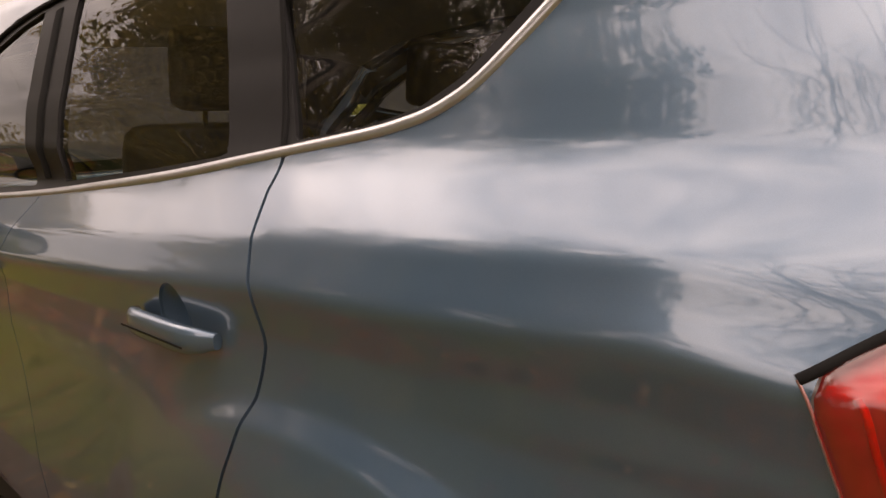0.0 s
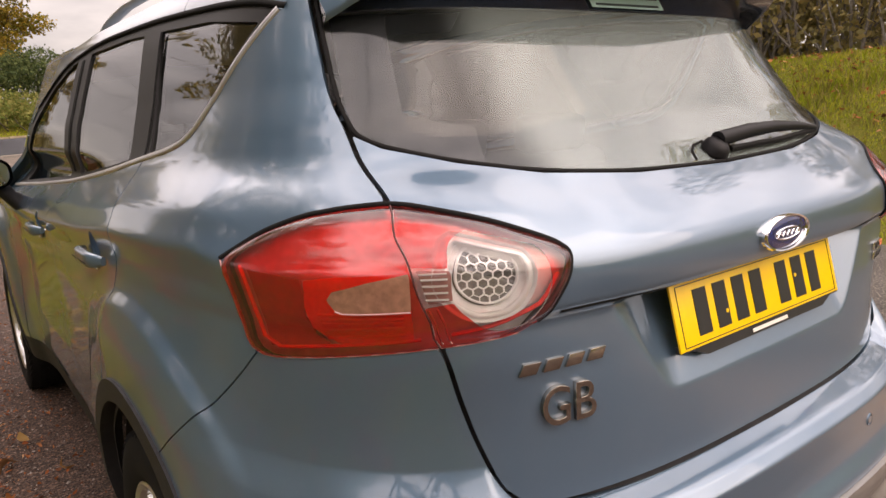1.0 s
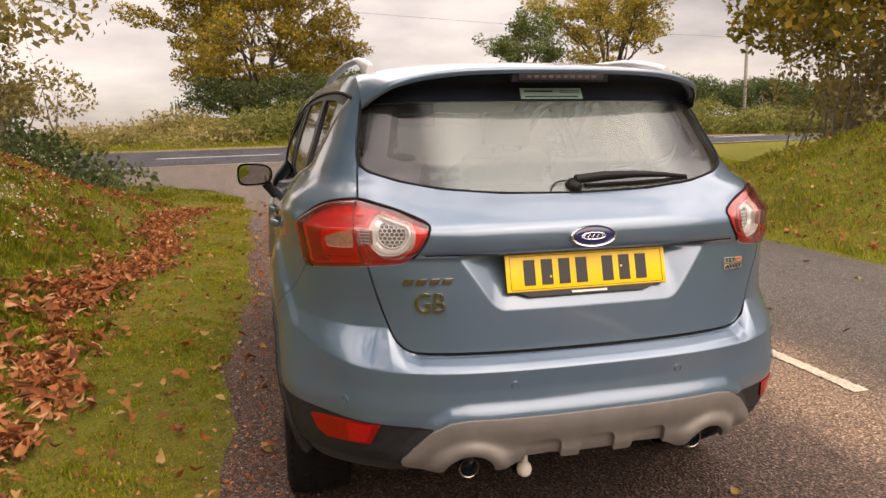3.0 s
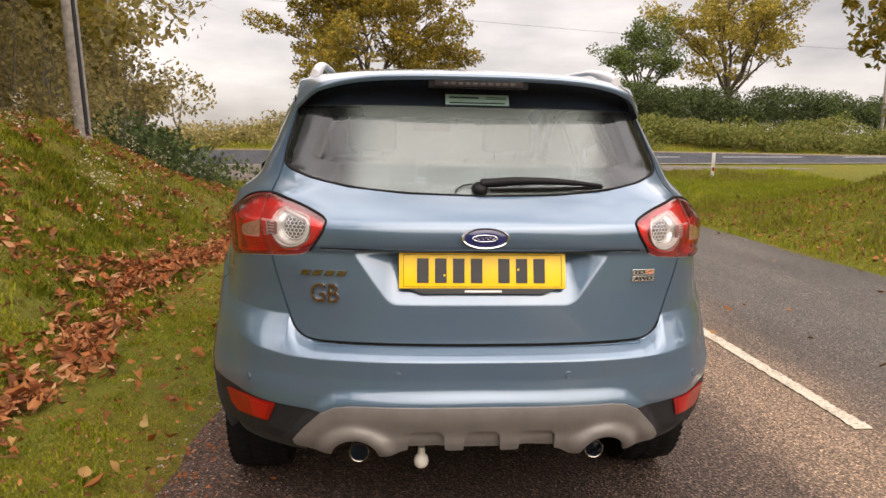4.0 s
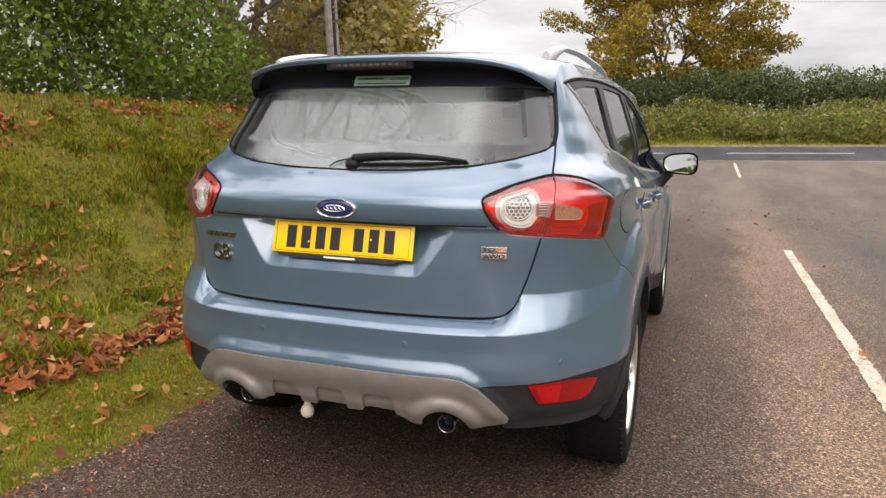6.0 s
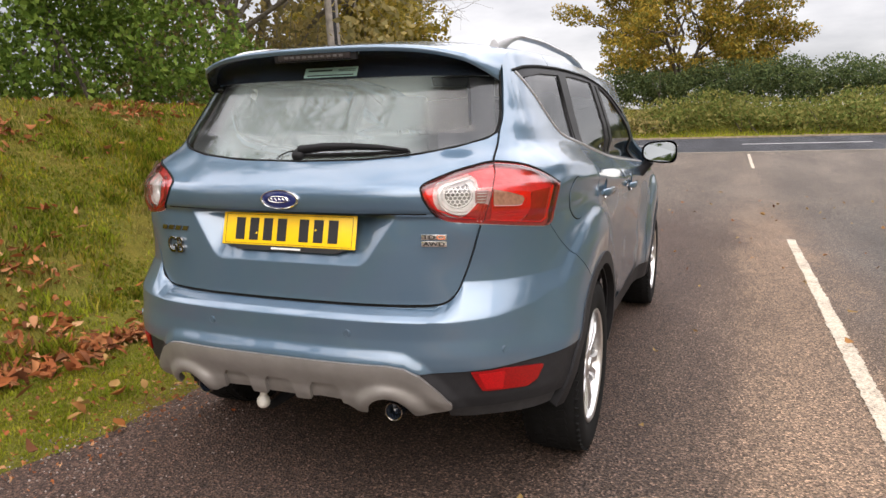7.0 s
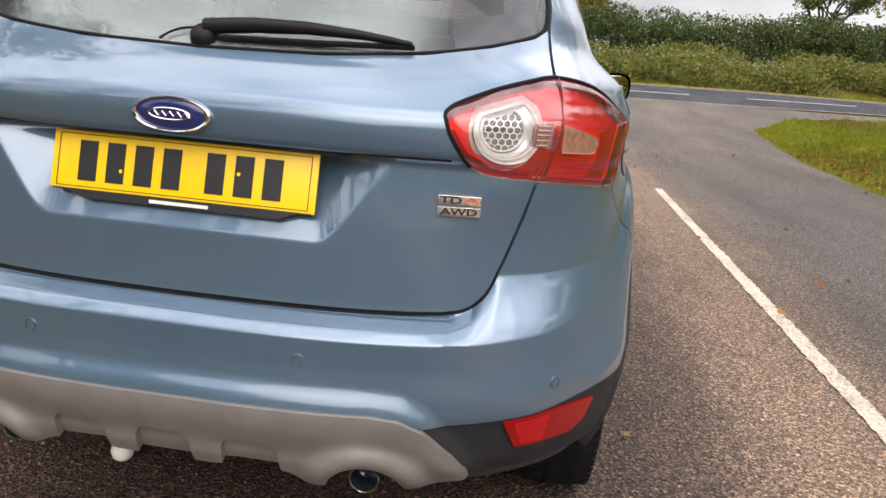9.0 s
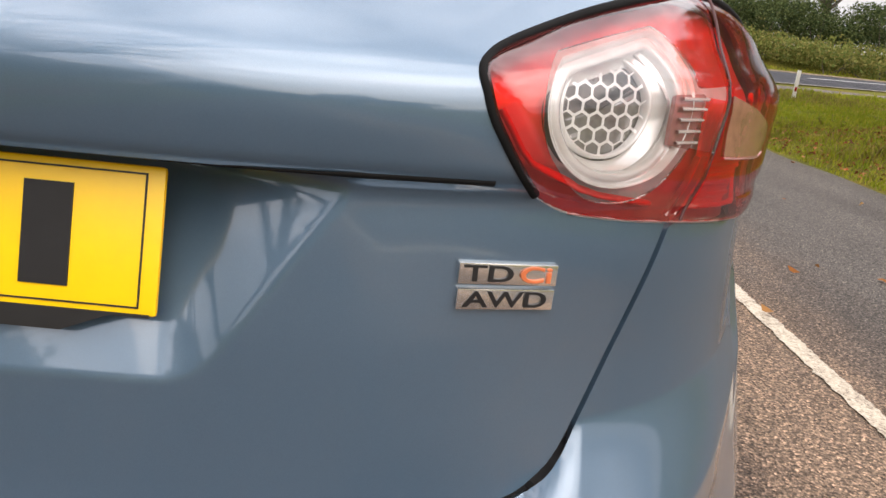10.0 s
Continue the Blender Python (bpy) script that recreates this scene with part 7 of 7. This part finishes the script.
def door_mirror(side):
    m = empty("door_mirror", "", "")
    m.parent = car
    bm = bmesh.new()
    n = 14
    rows = []
    for k in range(n + 1):
        t = k / n
        d = 0.085 * math.sin(math.pi * min(0.5, t * 0.5 + 0.04)) * (1 - 0.75 * t ** 3)
        sc = (1 - 0.72 * t ** 2.6)
        row = []
        for a in range(24):
            c, s = math.cos(2 * math.pi * a / 24), math.sin(2 * math.pi * a / 24)
            ex = 0.118 * math.copysign(abs(c) ** 0.62, c) * sc
            ez = 0.076 * math.copysign(abs(s) ** 0.62, s) * sc * (1 + 0.18 * c)
            row.append(bm.verts.new((side * (0.990 + ex * 0.88), 2.50 + 0.13 * t - 0.06 * ez * (1 - t), 1.165 + ez * 0.88)))
        rows.append(row)
    for r0, r1 in zip(rows, rows[1:]):
        for a in range(24):
            bm.faces.new((r0[a], r0[(a + 1) % 24], r1[(a + 1) % 24], r1[a]))
    bm.faces.new(rows[-1])
    bmesh.ops.recalc_face_normals(bm, faces=bm.faces)
    part("mirror_housing", bm, GLOSS_BLACK, m, "black mirror housing")
    bm = bmesh.new()
    ring = []
    for a in range(24):
        c, s = math.cos(2 * math.pi * a / 24), math.sin(2 * math.pi * a / 24)
        ring.append(bm.verts.new((side * (0.990 + 0.093 * math.copysign(abs(c) ** 0.62, c)), 2.507 + (0.004 if side > 0 else -0.003) * math.copysign(abs(s) ** 0.62, s), 1.165 + 0.056 * math.copysign(abs(s) ** 0.62, s) * (1 + 0.18 * c))))
    bm.faces.new(ring if side < 0 else ring[::-1])
    bmesh.ops.recalc_face_normals(bm, faces=bm.faces)
    part("mirror_face", bm, MIRROR_GLASS, m, "mirror glass", smooth=False)
    bm = bmesh.new()
    tube(bm, [(side * 0.93, 2.56, 1.11), (side * 0.90, 2.57, 1.07), (side * 0.868, 2.58, 1.04)], [0.030, 0.028, 0.036], 12)
    part("mirror_arm", bm, BLACK_PLASTIC, m, "black mirror arm")


door_mirror(1)
door_mirror(-1)

for side in (1, -1):
    # roof rails, a bowed bar that thickens to a foot at each end
    bm = bmesh.new()
    n = 48
    rings = []
    for k in range(n + 1):
        t = k / n
        y = 0.50 + 1.86 * t
        bow = min(1.0, math.sin(math.pi * t) * 1.9) ** 0.8 if 0 < t < 1 else 0.0
        z = float(top_height(np.array(0.56), np.array(y))) + 0.004 + 0.046 * bow
        foot = math.exp(-(t / 0.10) ** 2) + math.exp(-((1 - t) / 0.055) ** 2)
        w, h = 0.020 - 0.002 * foot, 0.011 + 0.024 * foot
        z -= 0.010 * foot
        rings.append([bm.verts.new((side * (0.56 + w * math.cos(a)), y, z + h * math.sin(a))) for a in [2 * math.pi * q / 12 for q in range(12)]])
    for r0, r1 in zip(rings, rings[1:]):
        for q in range(12):
            bm.faces.new((r0[q], r0[(q + 1) % 12], r1[(q + 1) % 12], r1[q]))
    bm.faces.new(rings[0])
    bm.faces.new(rings[-1])
    bmesh.ops.recalc_face_normals(bm, faces=bm.faces)
    part("roof_rail", bm, RAIL_SILVER, car, "satin silver roof rail")


def build_wheel():
    w = empty("wheel", "", "")
    w.parent = car
    bm = bmesh.new()
    prof = [(0.222, -0.100), (0.250, -0.112), (0.295, -0.117), (0.325, -0.110), (0.340, -0.094), (0.345, -0.06), (0.3455, 0.0), (0.345, 0.06), (0.340, 0.094), (0.325, 0.110), (0.295, 0.117), (0.250, 0.112), (0.222, 0.100)]
    lathe(bm, prof, 72)
    part("tyre", bm, RUBBER, w, "black tyre", sharp=60)
    bm = bmesh.new()
    for k in range(60):
        a = 2 * math.pi * k / 60
        for lane, (c, wd) in enumerate(((-0.088, 0.034), (-0.045, 0.034), (0.0, 0.032), (0.045, 0.034), (0.088, 0.034))):
            box(bm, (0.012, 0.026, wd), pose(0, 0, 0, 0, 0, math.degrees(a) + 3 * (lane % 2)) @ pose(0.342 - (0.008 if lane in (0, 4) else 0.0), 0, c, 18 if lane % 2 else -18))
    part("tread", bm, RUBBER, w, "blocky tread", smooth=False)
    bm = bmesh.new()
    lathe(bm, [(0.224, -0.10), (0.226, 0.100), (0.231, 0.106), (0.226, 0.109), (0.214, 0.104), (0.206, 0.088), (0.200, -0.09)], 64)
    rim = part("rim", bm, ALLOY, w, "silver alloy rim")
    for k in range(5):
        bm = bmesh.new()
        for s in (-1, 1):
            rot = pose(0, 0, 0, 0, 0, 72 * k)
            pts = [(0.045, s * 0.016, 0.082), (0.10, s * 0.022, 0.092), (0.15, s * 0.032, 0.096), (0.205, s * 0.050, 0.090)]
            prev = None
            for x, y, z in pts:
                wd = 0.018 if x < 0.2 else 0.023
                cur = [bm.verts.new(rot @ Vector(q)) for q in ((x, y - wd, z - 0.012), (x, y - wd * 0.6, z), (x, y + wd * 0.6, z), (x, y + wd, z - 0.012), (x, y, z - 0.04))]
                if prev:
                    for q in range(5):
                        bm.faces.new((prev[q], prev[(q + 1) % 5], cur[(q + 1) % 5], cur[q]))
                prev = cur
        bmesh.ops.recalc_face_normals(bm, faces=bm.faces)
        part("spoke", bm, ALLOY, rim)
    bm = bmesh.new()
    lathe(bm, [(0.0, 0.100), (0.026, 0.098), (0.030, 0.090), (0.060, 0.085), (0.066, 0.06)], 32)
    part("hub", bm, ALLOY, rim)
    bm = bmesh.new()
    lathe(bm, [(0.0, 0.02), (0.15, 0.02), (0.15, 0.0), (0.0, 0.0)], 40)
    part("brake_disc", bm, DARK_METAL, w, "dark brake disc")
    return w


wheel = build_wheel()
wheel.matrix_basis = pose(0.79, WHEEL_Y, WHEEL_Z, 0, 90, 0)
for sx, yy, spin in ((0.79, FRONT_Y, 20), (-0.79, WHEEL_Y, 33), (-0.79, FRONT_Y, 50)):
    c = copy_thing(wheel, pose(sx, yy, WHEEL_Z, 0, 90 if sx > 0 else -90, 0) @ pose(0, 0, 0, 0, 0, spin))
    c.parent = car
# wheel wells, floor
for yy in (WHEEL_Y, FRONT_Y):
    for side in (1, -1):
        bm = bmesh.new()
        vs = lathe(bm, [(0.40, 0.0), (0.42, 0.30), (0.0, 0.31)], 40, pose(side * 0.87, yy, WHEEL_Z + 0.02, 0, -90 * side, 0))
        bmesh.ops.delete(bm, geom=[v for v in bm.verts if v.co.z < 0.47], context="VERTS")
        part("wheel_well", bm, BLACK_PLASTIC, car, "black wheel-arch liner")
bm = bmesh.new()
box(bm, (1.30, 3.7, 0.06), pose(0, 2.2, 0.37), 0.01)
part("underbody", bm, BLACK_PLASTIC, car, "dark underbody")


def build_seat(x, y):
    s = empty("seat", "", "")
    s.parent = car
    bm = bmesh.new()
    box(bm, (0.50, 0.50, 0.16), pose(x, y + 0.22, 0.62, 6), 0.06, 3)
    part("seat_cushion", bm, SEAT_CLOTH, s)
    bm = bmesh.new()
    box(bm, (0.48, 0.13, 0.62), pose(x, y - 0.10, 0.98, 14), 0.06, 3)
    part("seat_back", bm, SEAT_CLOTH, s)
    bm = bmesh.new()
    box(bm, (0.27, 0.09, 0.19), pose(x, y - 0.20, 1.405, 8), 0.04, 3)
    tube(bm, [(x - 0.06, y - 0.19, 1.33), (x - 0.06, y - 0.175, 1.25)], 0.006, 6)
    tube(bm, [(x + 0.06, y - 0.19, 1.33), (x + 0.06, y - 0.175, 1.25)], 0.006, 6)
    part("headrest", bm, SEAT_CLOTH, s, "dark headrest")


build_seat(0.37, 1.98)
build_seat(-0.37, 1.98)
bench = empty("rear_bench", "", "")
bench.parent = car
bm = bmesh.new()
box(bm, (1.24, 0.14, 0.56), pose(0, 0.98, 0.90, 16), 0.05, 3)
part("bench_back", bm, SEAT_CLOTH, bench)
bm = bmesh.new()
box(bm, (1.24, 0.46, 0.15), pose(0, 1.26, 0.64, 5), 0.05, 3)
part("bench_cushion", bm, SEAT_CLOTH, bench)
for x in (-0.40, 0.0, 0.40):
    bm = bmesh.new()
    box(bm, (0.25, 0.09, 0.11), pose(x, 0.90, 1.22, 10), 0.035, 3)
    part("headrest", bm, SEAT_CLOTH, bench, "low rear headrest")
bm = bmesh.new()
box(bm, (1.40, 0.50, 0.22), pose(0, 2.86, 0.98), 0.08, 3)
box(bm, (0.34, 0.20, 0.10), pose(0.37, 2.66, 1.08), 0.04, 3)
dash = part("dashboard", bm, INTERIOR, car, "dark dashboard")
bm = bmesh.new()
bmesh.ops.create_cone(bm, segments=8, radius1=0.02, radius2=0.02, depth=0.12)
bmesh.ops.transform(bm, matrix=pose(0.37, 2.56, 1.0, 65), verts=bm.verts)
tube(bm, [pose(0.37, 2.50, 1.03, 65) @ Vector((0.185 * math.cos(a), 0.185 * math.sin(a), 0)) for a in [2 * math.pi * k / 28 for k in range(29)]], 0.014, 8)
part("steering_wheel", bm, INTERIOR, car, "black steering wheel")
bm = bmesh.new()
box(bm, (0.24, 0.03, 0.07), pose(0, 2.42, 1.47, 8), 0.02)
part("interior_mirror", bm, INTERIOR, car, "dark interior mirror")
bm = bmesh.new()
box(bm, (1.30, 0.70, 0.03), pose(0, 0.52, 1.10), 0.01)
part("parcel_shelf", bm, INTERIOR, car, "dark parcel shelf")


dirt_strip_row()
